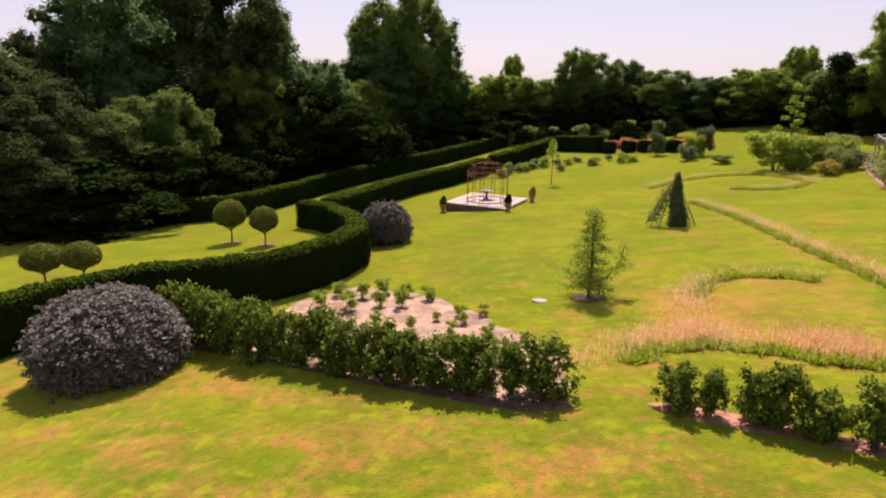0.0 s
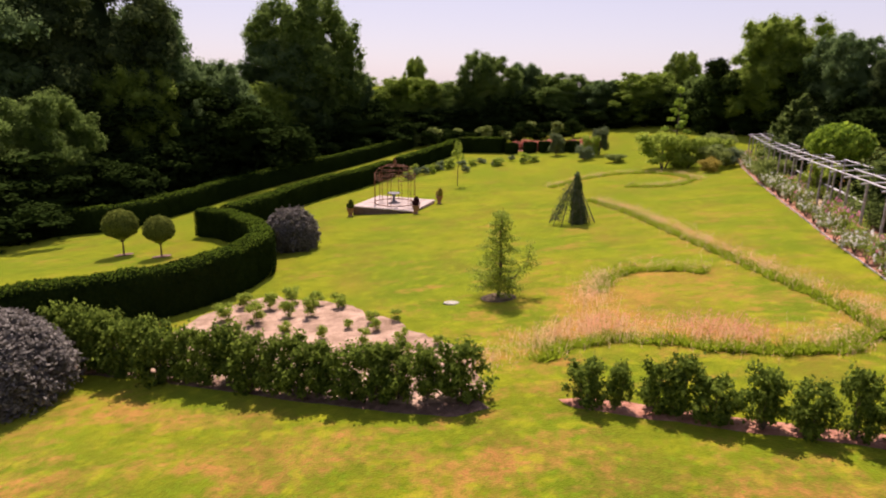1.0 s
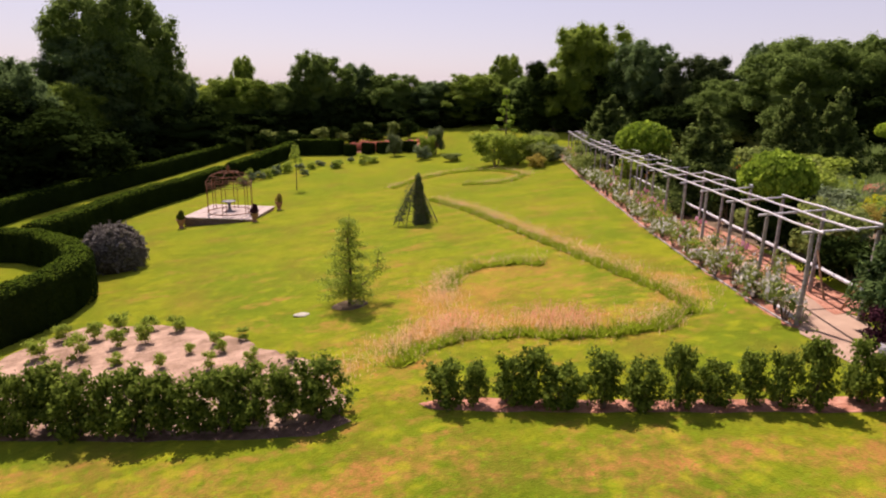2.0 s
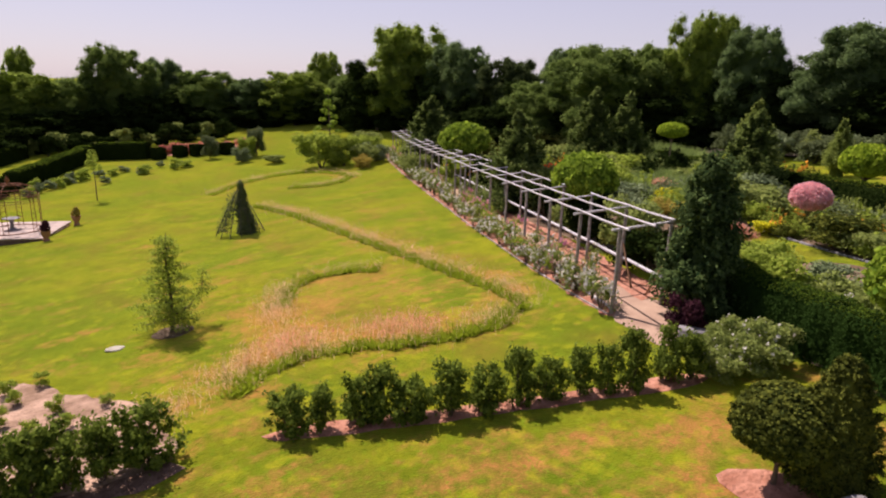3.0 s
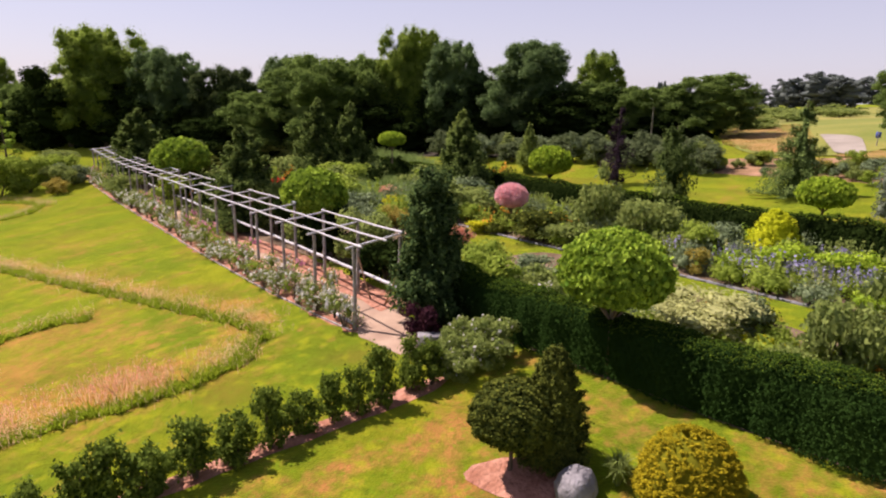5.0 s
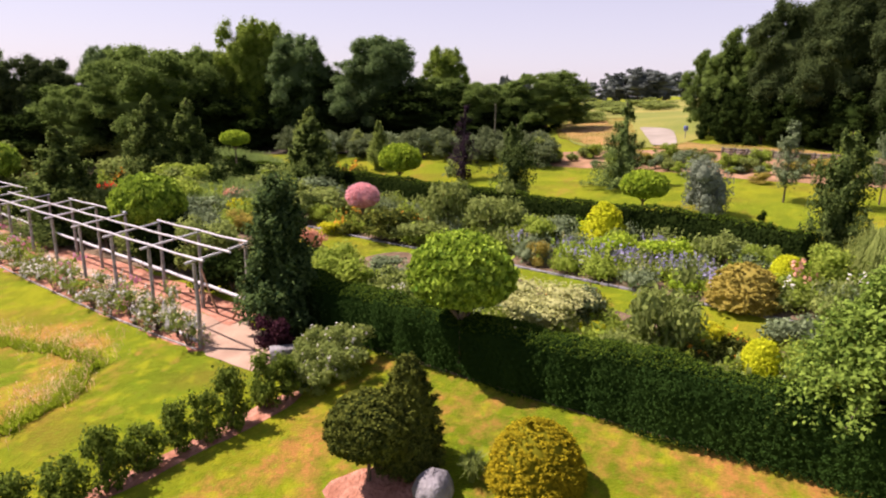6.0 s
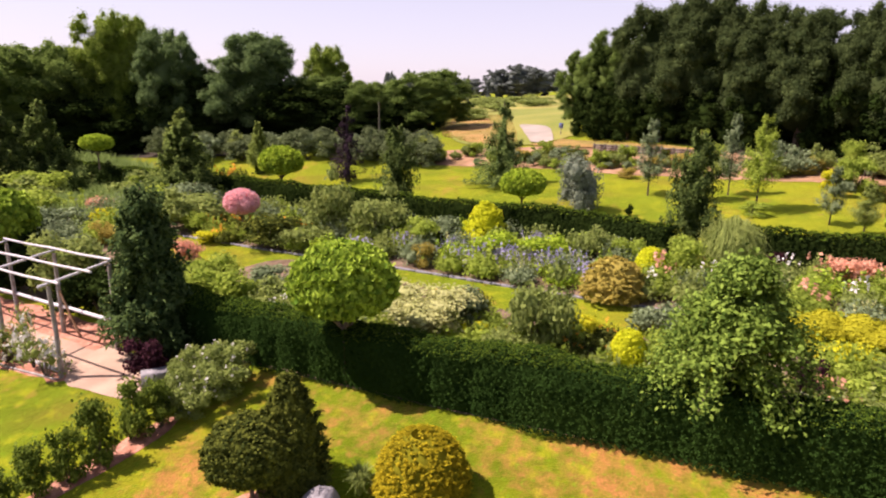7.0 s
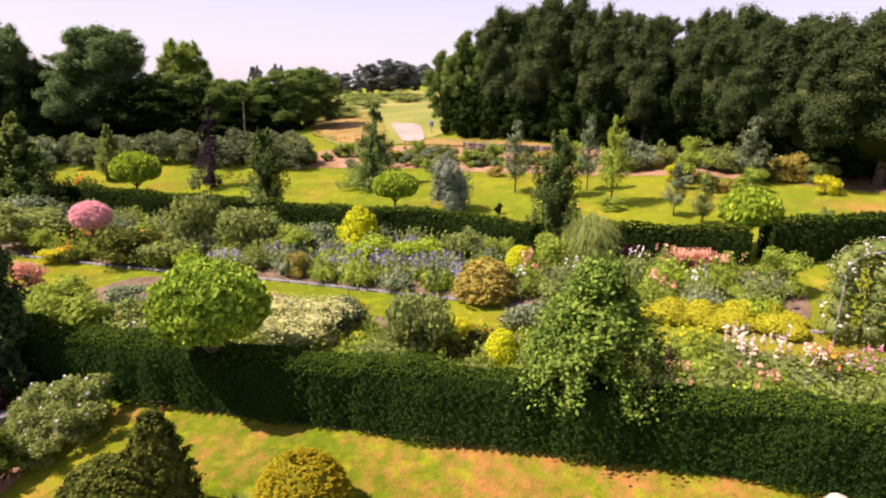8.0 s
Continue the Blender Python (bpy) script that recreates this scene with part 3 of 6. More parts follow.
def broad_tree(seed, material, leaves=60000, spread=4.0, height=10.0, size=0.15, clumps=80, low=0.16, girth=0.28, pointed=0.0):
    """A wild broadleaf tree, 10 m high and 8 m wide as built: boughs that end in heavy clumps of leaves, with dark hollows between them."""
    def build():
        rng = np.random.default_rng(seed)
        root = empty("broadleaf_tree")
        trunk, arms = stem_and_limbs(rng, height * 0.8, girth, spread * 0.8)
        bole = part("trunk", trunk, M["trunk"], root)
        for a in arms:
            part("limb", a, M["trunk"], bole)
        ph = rng.uniform(0, 6.28, 4)
        blobs = []
        for k in range(clumps):
            h = low + (0.9 - low) * (k + rng.uniform(0.1, 0.9)) / clumps
            wide = math.sqrt(max(0.05, 1 - (abs(h - 0.45) / 0.56) ** 2.4)) * (1 - pointed * h)
            a = 2.39996 * k + rng.uniform(-0.35, 0.35)
            lobe = 1 + 0.14 * math.sin(2 * a + ph[0]) + 0.12 * math.sin(3 * a + 6 * h + ph[1]) + 0.08 * math.sin(5 * a - 9 * h + ph[2])
            s = spread * rng.uniform(0.11, 0.21) * (1 - 0.35 * max(0.0, h - 0.6))
            r = max(0.0, spread * wide * lobe * rng.uniform(0.62, 0.98) - 0.7 * s)
            c = np.array([r * math.cos(a), r * math.sin(a), h * height])
            blobs.append((tuple(c), (s, s, s * 0.85)))
            for d in sphere_dirs(rng, 5, -0.6):
                q = s * rng.uniform(0.35, 0.7)
                blobs.append((tuple(c + d * s * rng.uniform(0.75, 1.25)), (q, q, q * rng.uniform(0.75, 1.0))))
        inner = []
        for h, q in ((0.3, 0.52), (0.44, 0.62), (0.58, 0.56), (0.7, 0.36)):
            inner.append(lump((0, 0, height * h), (spread * q * (1 - pointed * h), spread * q * (1 - pointed * h), height * 0.15), rng, 0.2, 11, 8))
        chunks = crown_chunks(rng, blobs, leaves, size, low=-0.75, core=0.6, tilt=0.6, fuzz=0.42, up=0.85)
        loose = leaves // 12
        b = [blobs[i] for i in rng.integers(0, len(blobs), loose)]
        d = sphere_dirs(rng, loose, -0.1)
        stray = np.array([q[0] for q in b]) + d * np.array([q[1] for q in b]) * rng.uniform(1.0, 1.9, (loose, 1))
        part("crown", chunks + [leaf_chunk(rng, stray, d, size * 0.9, tilt=0.9)] + inner, material, root)
        return root
    return build


def column(seed, material, leaves, spread, height, size, rough=0.1, power=2.2, name="columnar_conifer", lift=0.5, dome=0.75, reach=1.0):
    """A dense upright evergreen with a spiky, uneven outline."""
    def build():
        rng = np.random.default_rng(seed)
        root = empty(name)
        part("trunk", tube([(0, 0, 0), (0, 0, height * 0.5)], [0.12, 0.06]), M["trunk"], root)
        ph = rng.uniform(0, 6.28, 8)

        def radius(h, a):
            base = np.clip(h / 0.07, 0.35, 1) ** 0.5 * (1 - h ** power) ** dome
            wave = np.sin(3 * a + 9 * h + ph[0]) + 0.8 * np.sin(5 * a - 23 * h + ph[1]) + 0.8 * np.sin(8 * a + 41 * h + ph[2]) + 0.6 * np.sin(2 * a - 15 * h + ph[3]) + 0.7 * np.sin(11 * a - 67 * h + ph[4]) + 0.6 * np.sin(4 * a + 90 * h + ph[5])
            return spread * base * (1 + rough * wave)

        sprays = leaves // 24
        h, a = rng.uniform(0.01, 1.0, sprays) ** 1.2, rng.uniform(0, 6.2832, sprays)
        r = radius(h, a) * (0.92 - 0.06 * reach)
        c = np.stack([r * np.cos(a), r * np.sin(a), h * height], 1)
        axis = unit(np.stack([np.cos(a), np.sin(a), np.full(sprays, lift)], 1) + rng.normal(size=(sprays, 3)) * 0.25)
        long = reach * spread * rng.uniform(0.14, 0.34, (sprays, 1)) * (1.1 - 0.5 * h[:, None])
        u = rng.uniform(0, 1, (24, sprays, 1))
        p = (c + axis * long * u + rng.normal(size=(24, sprays, 3)) * long * 0.28 * (1.25 - u)).reshape(-1, 3)
        n = np.tile(np.stack([0.5 * np.cos(a), 0.5 * np.sin(a), np.ones(sprays)], 1), (24, 1))
        hh, aa = np.meshgrid(np.linspace(0.01, 0.97, 22), np.linspace(0, 6.2832, 18, endpoint=False), indexing="ij")
        rr = radius(hh, aa) * (0.86 - 0.06 * reach)
        v = np.stack([rr * np.cos(aa), rr * np.sin(aa), hh * height], -1).reshape(-1, 3)
        i, j = np.meshgrid(np.arange(21), np.arange(18), indexing="ij")
        f = np.stack([i * 18 + j, i * 18 + (j + 1) % 18, (i + 1) * 18 + (j + 1) % 18, (i + 1) * 18 + j], -1).reshape(-1, 4)
        part("crown", [leaf_chunk(rng, p, n, size, 2.4, 0.6), (v, f)], material, root)
        return root
    return build


def fir(seed, material, branches, per, spread, height, size, power=0.85, droop=0.25, rise=0.1, ragged=0.35, width=0.3, base=0.03, core=0.36, name="conifer_tree", girth=0.03):
    """A conifer built bough by bough: each carries a flat, tapering spray of needles; as high as given."""
    def build():
        rng = np.random.default_rng(seed)
        root = empty(name)
        part("trunk", tube([(0, 0, 0), (0.02 * spread, 0, height * 0.5), (0, 0.02, height * 0.98)], [girth * height, 0.57 * girth * height, 0.13 * girth * height]), M["trunk"], root)
        h = 1 - (1 - base) * rng.uniform(0.0, 1, branches) ** 0.66
        a = np.arange(branches) * 2.39996 + rng.normal(size=branches) * 0.25
        reach = spread * ((1 - h) ** power * rng.uniform(1 - ragged, 1 + 0.4 * ragged, branches) + 0.07)
        s = rng.uniform(0.04, 1, (per, branches)) ** 0.8
        r = reach * s
        side = rng.normal(size=s.shape) * 0.5 * width * reach * (1.1 - 0.8 * s)
        z = h * height + rise * r - droop * reach * np.sin(2.4 * s) ** 2 + rng.normal(size=s.shape) * (0.016 * height + 0.06 * reach)
        p = np.stack([r * np.cos(a) - side * np.sin(a), r * np.sin(a) + side * np.cos(a), np.maximum(z, 0.02 * height)], -1)
        n = np.stack([0.45 * np.cos(a) + 0 * s, 0.45 * np.sin(a) + 0 * s, 1 + 0 * s], -1)
        q = np.linspace(0.015, 0.93, 9)
        body = tube(np.stack([0 * q, 0 * q, q * height], 1), core * spread * (1 - q) ** power + 0.01, 10)
        part("crown", [leaf_chunk(rng, p.reshape(-1, 3), n.reshape(-1, 3), size, 2.3, 0.5)] + body, material, root)
        return root
    return build


WOOD_WEST = [
    (-42.9, 44.9, 14.0, 16.5), (-47.1, 57.2, 18.0, 10.6), (-43.1, 62.6, 23.9, 19.1), (-37.5, 68.3, 25.8, 19.4),
    (-31.9, 73.3, 21.9, 14.6), (-38.3, 42.4, 10.8, 12.8), (-36.2, 46.6, 9.9, 10.7), (-33.7, 53.2, 11.9, 10.3),
    (-31.0, 64.9, 14.3, 9.1), (-27.0, 79.4, 15.3, 11.8), (-23.6, 88.7, 12.2, 11.1), (-49.0, 44.4, 15.3, 21.1),
    (-50.1, 40.1, 18.5, 21.9),
]
WOOD_NORTH = [
    (-19.9, 99.8, 25.7, 18.8), (-21.3, 97.5, 18.7, 16.6), (-17.2, 99.3, 16.8, 13.9), (-11.3, 103.1, 13.4, 5.7),
    (-4.8, 111.9, 11.7, 15.7), (-2.9, 127.9, 15.7, 6.2), (3.0, 111.9, 10.6, 12.4), (9.8, 111.5, 15.0, 10.8),
    (17.6, 116.5, 12.5, 8.1), (24.2, 112.2, 10.1, 12.8), (30.2, 107.6, 8.5, 11.5), (35.8, 103.7, 9.1, 12.5),
    (48.0, 120.5, 12.4, 7.5), (43.0, 95.5, 8.4, 11.2),
]
WOOD_EAST = [
    (42.6, 88.4, 8.9, 11.1), (42.3, 77.3, 14.8, 11.1), (45.3, 68.3, 12.0, 8.7), (46.8, 59.8, 9.7, 7.7),
    (50.0, 54.5, 10.7, 6.2), (40.2, 47.1, 6.9, 8.6), (42.9, 41.7, 5.6, 6.1), (47.5, 39.5, 9.5, 7.6),
    (48.4, 35.1, 11.4, 6.4), (48.8, 30.8, 9.9, 6.3), (50.8, 27.3, 6.5, 5.3), (50.3, 23.9, 9.3, 9.0),
    (52.1, 18.6, 5.2, 6.6),
]
WOOD_EAST2 = [
    (42.9, 42.0, 9.8, 11.7), (48.9, 44.3, 8.4, 11.0), (54.6, 19.2, 7.9, 4.4),
    (51.8, 14.9, 4.6, 5.6), (53.0, 9.6, 5.2, 7.3),
]
WOOD_SOUTH = [
    (47.9, -3.1, 5.9, 4.0), (45.8, -4.9, 7.2, 4.7), (44.0, -7.1, 8.7, 5.8), (41.9, -9.7, 9.3, 6.0),
    (39.3, -11.9, 8.3, 5.1), (37.0, -13.9, 7.8, 5.0), (34.5, -16.1, 7.7, 4.2), (33.1, -16.8, 8.0, 4.9),
    (30.6, -18.1, 7.5, 5.3), (28.2, -19.2, 7.4, 5.6), (26.0, -20.5, 7.6, 6.5), (24.4, -22.3, 7.9, 7.3),
]
FAR = [
    (329.8, 12.3, 16.7, 24.4), (330.0, -0.7, 13.8, 21.3), (329.2, 23.8, 15.1, 15.3), (288.1, 33.5, 10.3, 16.2),
    (256.6, 42.1, 12.3, 12.2), (234.8, 49.6, 13.1, 5.9), (213.7, 52.5, 12.0, 4.7), (296.7, 44.9, 10.6, 19.7),
    (329.8, -13.8, 9.5, 18.2),
]

LEAFY = ["wood_a", "wood_b", "wood_c", "wood_d"]
wood_rng = np.random.default_rng(5)


def plant_wood(rows, label, kinds):
    for n, (x, y, h, w) in enumerate(rows):
        k = kinds[n % len(kinds)]
        place(("tree", k), broad_tree(40 + k, M[LEAFY[k % 4]], pointed=0.25 if k == 1 else 0.0, low=0.27 if k % 4 == 3 else 0.16, clumps=(80, 66, 96, 74)[(k + k // 4) % 4]), x, y, w / 8.0, h / 10.0, float(wood_rng.uniform(0, 360)),
              label=label, category="tree", group="woodland trees")


plant_wood(WOOD_WEST, "tall dark woodland tree with a dense leafy crown", [7, 3, 5, 3, 1, 3, 4, 0, 2, 5, 6, 7, 5])
plant_wood(WOOD_NORTH, "green woodland tree closing the end of the garden", [0, 5, 4, 1, 2, 6, 0])
plant_wood(WOOD_EAST, "leafy woodland tree standing behind the garden", [0, 2, 5, 3, 1, 4, 6])
plant_wood(WOOD_EAST2, "rounded woodland tree beside the far field", [4, 1, 6, 4, 0])
# The first two take lighter leaves to paint the wood's sunlit left flank.
plant_wood(WOOD_SOUTH, "big dark woodland tree with a full crown", [4, 4, 3, 7, 3, 7, 3, 3, 7, 3, 7, 3])
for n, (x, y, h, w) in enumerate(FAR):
    place("far_tree", broad_tree(61, M["hazed_leaf"], 9000, size=0.36, clumps=40, low=0.04), x, y, w / 7.2, h / 9.9, 70.0 * n,
          label="distant skyline tree with haze in its leaf colour", category="tree", group="distant trees")


# ---- shrubs ----
def shrub(seed, material, leaves, size, lumps=12, flat=0.8, name="shrub", stems=4, bloom=None, blooms=0, bloom_size=0.1, low=-0.5, upright=0.0, spread=1.0, small=1.0, oval=False, fuzz=0.36, core=0.6):
    """A loose shrub, 1 m wide and 1 m high as built."""
    def build():
        rng = np.random.default_rng(seed)
        root = empty(name)
        for k in range(stems):
            a = 6.28 * k / stems + rng.uniform(0, 1)
            part("stem", tube([(0.03 * math.cos(a), 0.03 * math.sin(a), 0), (0.12 * math.cos(a), 0.12 * math.sin(a), 0.3), (0.2 * math.cos(a), 0.2 * math.sin(a), 0.6)],
                              [0.018, 0.013, 0.006], 5), M["trunk"], root)
        blobs = []
        for k in range(lumps):
            h = rng.uniform(0.14, 0.82)
            r = 0.36 * math.sqrt(rng.uniform(0.1, 1)) * (1 - upright * (h - 0.1)) * spread
            a = rng.uniform(0, 6.28)
            s = rng.uniform(0.13, 0.24) * small
            blobs.append(((r * math.cos(a), r * math.sin(a), h), (s, s, s * flat)))
        leafage = part("foliage", crown_chunks(rng, blobs, leaves, size, low=low, core=core, tilt=0.8, fuzz=fuzz, oval=oval), material, root)
        if bloom:
            b = blobs
            pick = rng.choice(len(b), blooms)
            d = sphere_dirs(rng, blooms, 0.0)
            c = np.array([b[i][0] for i in pick]) + d * np.array([b[i][1] for i in pick]) * 1.1
            c3 = np.repeat(c, 4, 0) + rng.normal(size=(blooms * 4, 3)) * bloom_size * 0.3
            part("blossom", [leaf_chunk(rng, c3, np.repeat(d, 4, 0), bloom_size, 1.1, 0.7)], bloom, leafage)["kind"] = "stuff"
        return root
    return build


def mound(seed, material, leaves, size, name="clipped_bush", tilt=0.5, **kw):
    """A dense dome, 1 m wide and 1 m high as built."""
    def build():
        rng = np.random.default_rng(seed)
        root = empty(name)
        d = sphere_dirs(rng, leaves, -0.5)
        bump = 1 + 0.05 * np.sin(7 * d[:, :1] + seed) * np.cos(6 * d[:, 1:2]) + rng.normal(size=(leaves, 1)) * 0.03
        p = d * bump * np.array([0.5, 0.5, 0.62]) + np.array([0, 0, 0.36])
        p = p[p[:, 2] > 0.02]
        n = unit(p - np.array([0, 0, 0.3]))
        part("foliage", [leaf_chunk(rng, p, n, size, tilt=tilt, **kw), lump((0, 0, 0.36), (0.46, 0.46, 0.56), rng, 0.04, 14, 10)], material, root)
        part("stem", tube([(0, 0, 0), (0, 0, 0.2)], [0.05, 0.04]), M["trunk"], root)
        return root
    return build


def ball_tree(seed, material, leaves, size, clear=0.45, flat=0.62, under=0.75, name="ball_tree", oval=True):
    """A clipped ball or mushroom head on a straight trunk, 1 m wide head; clear: height of the trunk below it, in head widths."""
    def build():
        rng = np.random.default_rng(seed)
        root = empty(name)
        r = np.array([0.5, 0.5, 0.5 * flat])
        c = np.array([0, 0, clear + 0.5 * flat])
        bole = part("trunk", tube([(0, 0, -0.05), (0.008, 0, clear * 0.6), (0, 0, clear + 0.2)], [0.034, 0.028, 0.022], 8), M["trunk"], root)
        for k in range(5):
            a = 1.256 * k
            part("limb", tube([(0, 0, clear * 0.92), (0.12 * math.cos(a), 0.12 * math.sin(a), clear + 0.1 * flat), (0.28 * math.cos(a), 0.28 * math.sin(a), clear + 0.34 * flat)],
                              [0.015, 0.011, 0.006], 5), M["trunk"], bole)
        d = sphere_dirs(rng, leaves, -0.75)
        low = np.where(d[:, 2:3] < 0, np.array([[1, 1, under]]), 1.0)
        wav = 1 + 0.05 * np.sin(9 * d[:, :1] + seed) * np.sin(8 * d[:, 1:2] + 1) + 0.03 * np.sin(17 * d[:, :1] + 13 * d[:, 2:3] + seed) + rng.normal(size=(leaves, 1)) * 0.035
        p = c + d * r * low * wav
        n = unit(d / r) + np.array([0, 0, 0.15])
        part("crown", [leaf_chunk(rng, p, n, size, 1.3, 0.55, fold=0.2, oval=oval), lump(c + [0, 0, 0.2 * (0.75 - under) * flat], r * np.array([0.86, 0.86, 0.86 - 0.3 * (0.75 - under)]), rng, 0.03, 14, 9)], material, root)
        return root
    return build


def lollipop(i, x, y, h, w, **tags):
    return place("lollipop", ball_tree(70, M["clipped"], 8000, 0.04, clear=0.42, flat=0.95, name="lollipop_tree", oval=False), x, y, 0.91 * w, h / 1.37, 40.0 * i, **tags)


for i, (x, y, h, w) in enumerate([(-18.8, 36.2, 2.75, 2.1), (-15.8, 34.5, 2.36, 1.8), (-23.3, 25.6, 2.1, 1.95), (-21.4, 25.9, 2.05, 1.85)]):
    flat_sheet("mulch_ring", [(x + 0.55 * math.cos(a), y + 0.55 * math.sin(a)) for a in (0, 0.9, 1.8, 2.7, 3.6, 4.5, 5.4)], M["old_bark"], 0.02, "reddish soil ring under a lollipop tree", "soil")
    lollipop(i, x, y, h, w, label="clipped lollipop tree on a thin bare trunk", category="topiary tree", group="lollipop trees")


def silver_dome(seed, sprays, per=16, size=0.04):
    """A dome of fine arching silver twigs, 1 m wide and 1 m high as built."""
    def build():
        rng = np.random.default_rng(seed)
        root = empty("silver_bush")
        for k in range(5):
            part("stem", tube([(0, 0, 0), (0.15 * math.cos(1.26 * k), 0.15 * math.sin(1.26 * k), 0.3)], [0.03, 0.015], 5), M["trunk"], root)
        d = sphere_dirs(rng, sprays, -0.35)
        bump = 1 + 0.06 * np.sin(6 * d[:, 0] + seed) * np.sin(5 * d[:, 1] + 2) + 0.05 * np.sin(13 * d[:, 0] + 9 * d[:, 2]) * np.sin(11 * d[:, 1])
        c = d * np.array([0.46, 0.46, 0.56]) * (bump * rng.uniform(0.86, 0.98, sprays))[:, None] + np.array([0, 0, 0.36])
        axis = unit(d * np.array([1, 1, 0.6]) + rng.normal(size=(sprays, 3)) * 0.55 + np.array([0, 0, 0.15]))
        u = rng.uniform(0, 1, (per, sprays, 1))
        long = rng.uniform(0.07, 0.17, (sprays, 1))
        p = c + axis * long * u + np.array([0, 0, -0.07]) * u ** 2 + rng.normal(size=(per, sprays, 3)) * 0.009
        p = p.reshape(-1, 3)
        n = np.tile(unit(d + np.array([0, 0, 0.7])), (per, 1))
        keep = p[:, 2] > 0.02
        part("foliage", [leaf_chunk(rng, p[keep], n[keep], size, 3.2, 0.7), lump((0, 0, 0.36), (0.41, 0.41, 0.5), rng, 0.05, 16, 11)], M["silver"], root)
        return root
    return build


place("silver_bush", silver_dome(80, 4200), -11.7, 14.3, 3.75, 2.5, 0.0, label="big domed silver-grey bush on the lawn", category="bush")
place("grey_bush", silver_dome(81, 2000, size=0.055), -7.9, 33.0, 2.75, 2.55, 0.0, label="round silver-grey bush beside the yew hedge", category="bush")

# rows of hedging shrubs
row_rng = np.random.default_rng(9)


def hedging(k):
    """A young hedging plant: a fan of leafy upright shoots, 1 m wide and 1 m high as built."""
    def build():
        rng = np.random.default_rng(90 + k)
        root = empty("hedging_shrub")
        twigs, per = 54, 46
        z = 0.12 + 0.93 * rng.uniform(0, 1, twigs)
        a = np.arange(twigs) * 2.39996 + rng.normal(size=twigs) * 0.5
        r = 0.46 * np.sqrt(rng.uniform(0.02, 1, twigs)) * np.clip(1.5 - z, 0.3, 1) * np.clip(0.6 + 1.2 * z, 0, 1) * (1 + 0.25 * np.sin(2 * a + k))
        c = np.stack([r * np.cos(a), r * np.sin(a), z], 1)
        for i in range(0, twigs, 6):
            part("stem", tube([(0.05 * math.cos(a[i]), 0.05 * math.sin(a[i]), 0), (0.55 * c[i, 0], 0.55 * c[i, 1], 0.55 * c[i, 2]), tuple(c[i])], [0.015, 0.011, 0.005], 5), M["trunk"], root)
        axis = unit(np.stack([np.cos(a), np.sin(a), 0.9 + 0 * a], 1) + rng.normal(size=(twigs, 3)) * 0.35)
        u = rng.uniform(-0.5, 0.8, (per, twigs, 1))
        p = c + axis * u * 0.2 + rng.normal(size=(per, twigs, 3)) * 0.055
        p[..., 2] = np.maximum(p[..., 2], 0.06)
        n = np.broadcast_to(axis * np.array([0.6, 0.6, 1.0]), p.shape)
        part("foliage", [leaf_chunk(rng, p.reshape(-1, 3), n.reshape(-1, 3), 0.088, 1.5, 0.6)], M["hedging"], root)
        return root
    return build


for i in range(19):
    f = i / 18
    x = -11.2 + 11.4 * f
    y = 16.85 - 4.75 * f - 0.35 * math.sin(math.pi * f)
    tallness = 1.55 - 0.45 * f + float(row_rng.uniform(-0.12, 0.12))
    place(("hedging", i % 4), hedging(i % 4), x + float(row_rng.normal()) * 0.06, y + float(row_rng.normal()) * 0.1, 1.0 + float(row_rng.uniform(-0.1, 0.2)), tallness,
          float(row_rng.uniform(0, 360)), label="leafy young hedging shrub in a row on mulch", category="shrub", group="hedging row by the gravel bed")
ROW_EAST = [(2.9, 11.55), (3.5, 11.2), (4.1, 10.9), (4.6, 10.6), (5.2, 10.25), (5.8, 9.95), (6.4, 9.6), (7.1, 9.3), (7.7, 9.05), (8.3, 8.7), (8.8, 8.45), (9.4, 8.2), (10.1, 7.95), (10.6, 7.7)]
for i, (x, y) in enumerate(ROW_EAST):
    place(("hedging", i % 4), hedging(i % 4), x + float(row_rng.normal()) * 0.05, y + float(row_rng.normal()) * 0.05, 0.76 + float(row_rng.uniform(-0.18, 0.2)), 1.06 + float(row_rng.uniform(-0.28, 0.16)), float(row_rng.uniform(0, 360)),
          label="dark green hedging shrub in a row on mulch", category="shrub", group="hedging row by the lawn")


# ---- the pergola walk ----
PX, PY, DX, DY = 12.36, 11.57, 0.362, 0.932
QX, QY = 0.932, -0.362
BAY, WIDE, TALL, BAYS = 2.6, 1.55, 2.4, 20


def along(s, across=0.0):
    return PX + DX * s + QX * across, PY + DY * s + QY * across


def strip(a0, a1, s0, s1):
    return [along(s0, a0), along((s0 + s1) / 2, a0), along(s1, a0), along(s1, a1), along((s0 + s1) / 2, a1), along(s0, a1)]


def band(name, material, a0, a1, s0, s1, lift, label, category, seed, rag=0.04, kind="structure"):
    """A straight strip of ground cover along the pergola."""
    rng = np.random.default_rng(seed)
    s = np.arange(s0, s1, 0.4)
    v, n = [], len(s)
    for a, w in ((a0, rag), (a1, rag)):
        for q in s:
            x, y = along(q, (a(q) if callable(a) else a) + w * rng.normal())
            v.append((x, y, gz(x, y) + lift))
    i = np.arange(n - 1)
    f = np.stack([i + n, i + n + 1, i + 1, i], 1)
    return tagged(part(name, [(np.array(v), f)], material), label, category, "", kind)


def border_edge(s):
    """The rose border widens away from the landing."""
    return -float(np.interp(s, [-0.6, 1.0, 3.6, 6.5, 14.0, 53.0], [0.06, 0.28, 0.42, 0.58, 0.75, 1.0]))


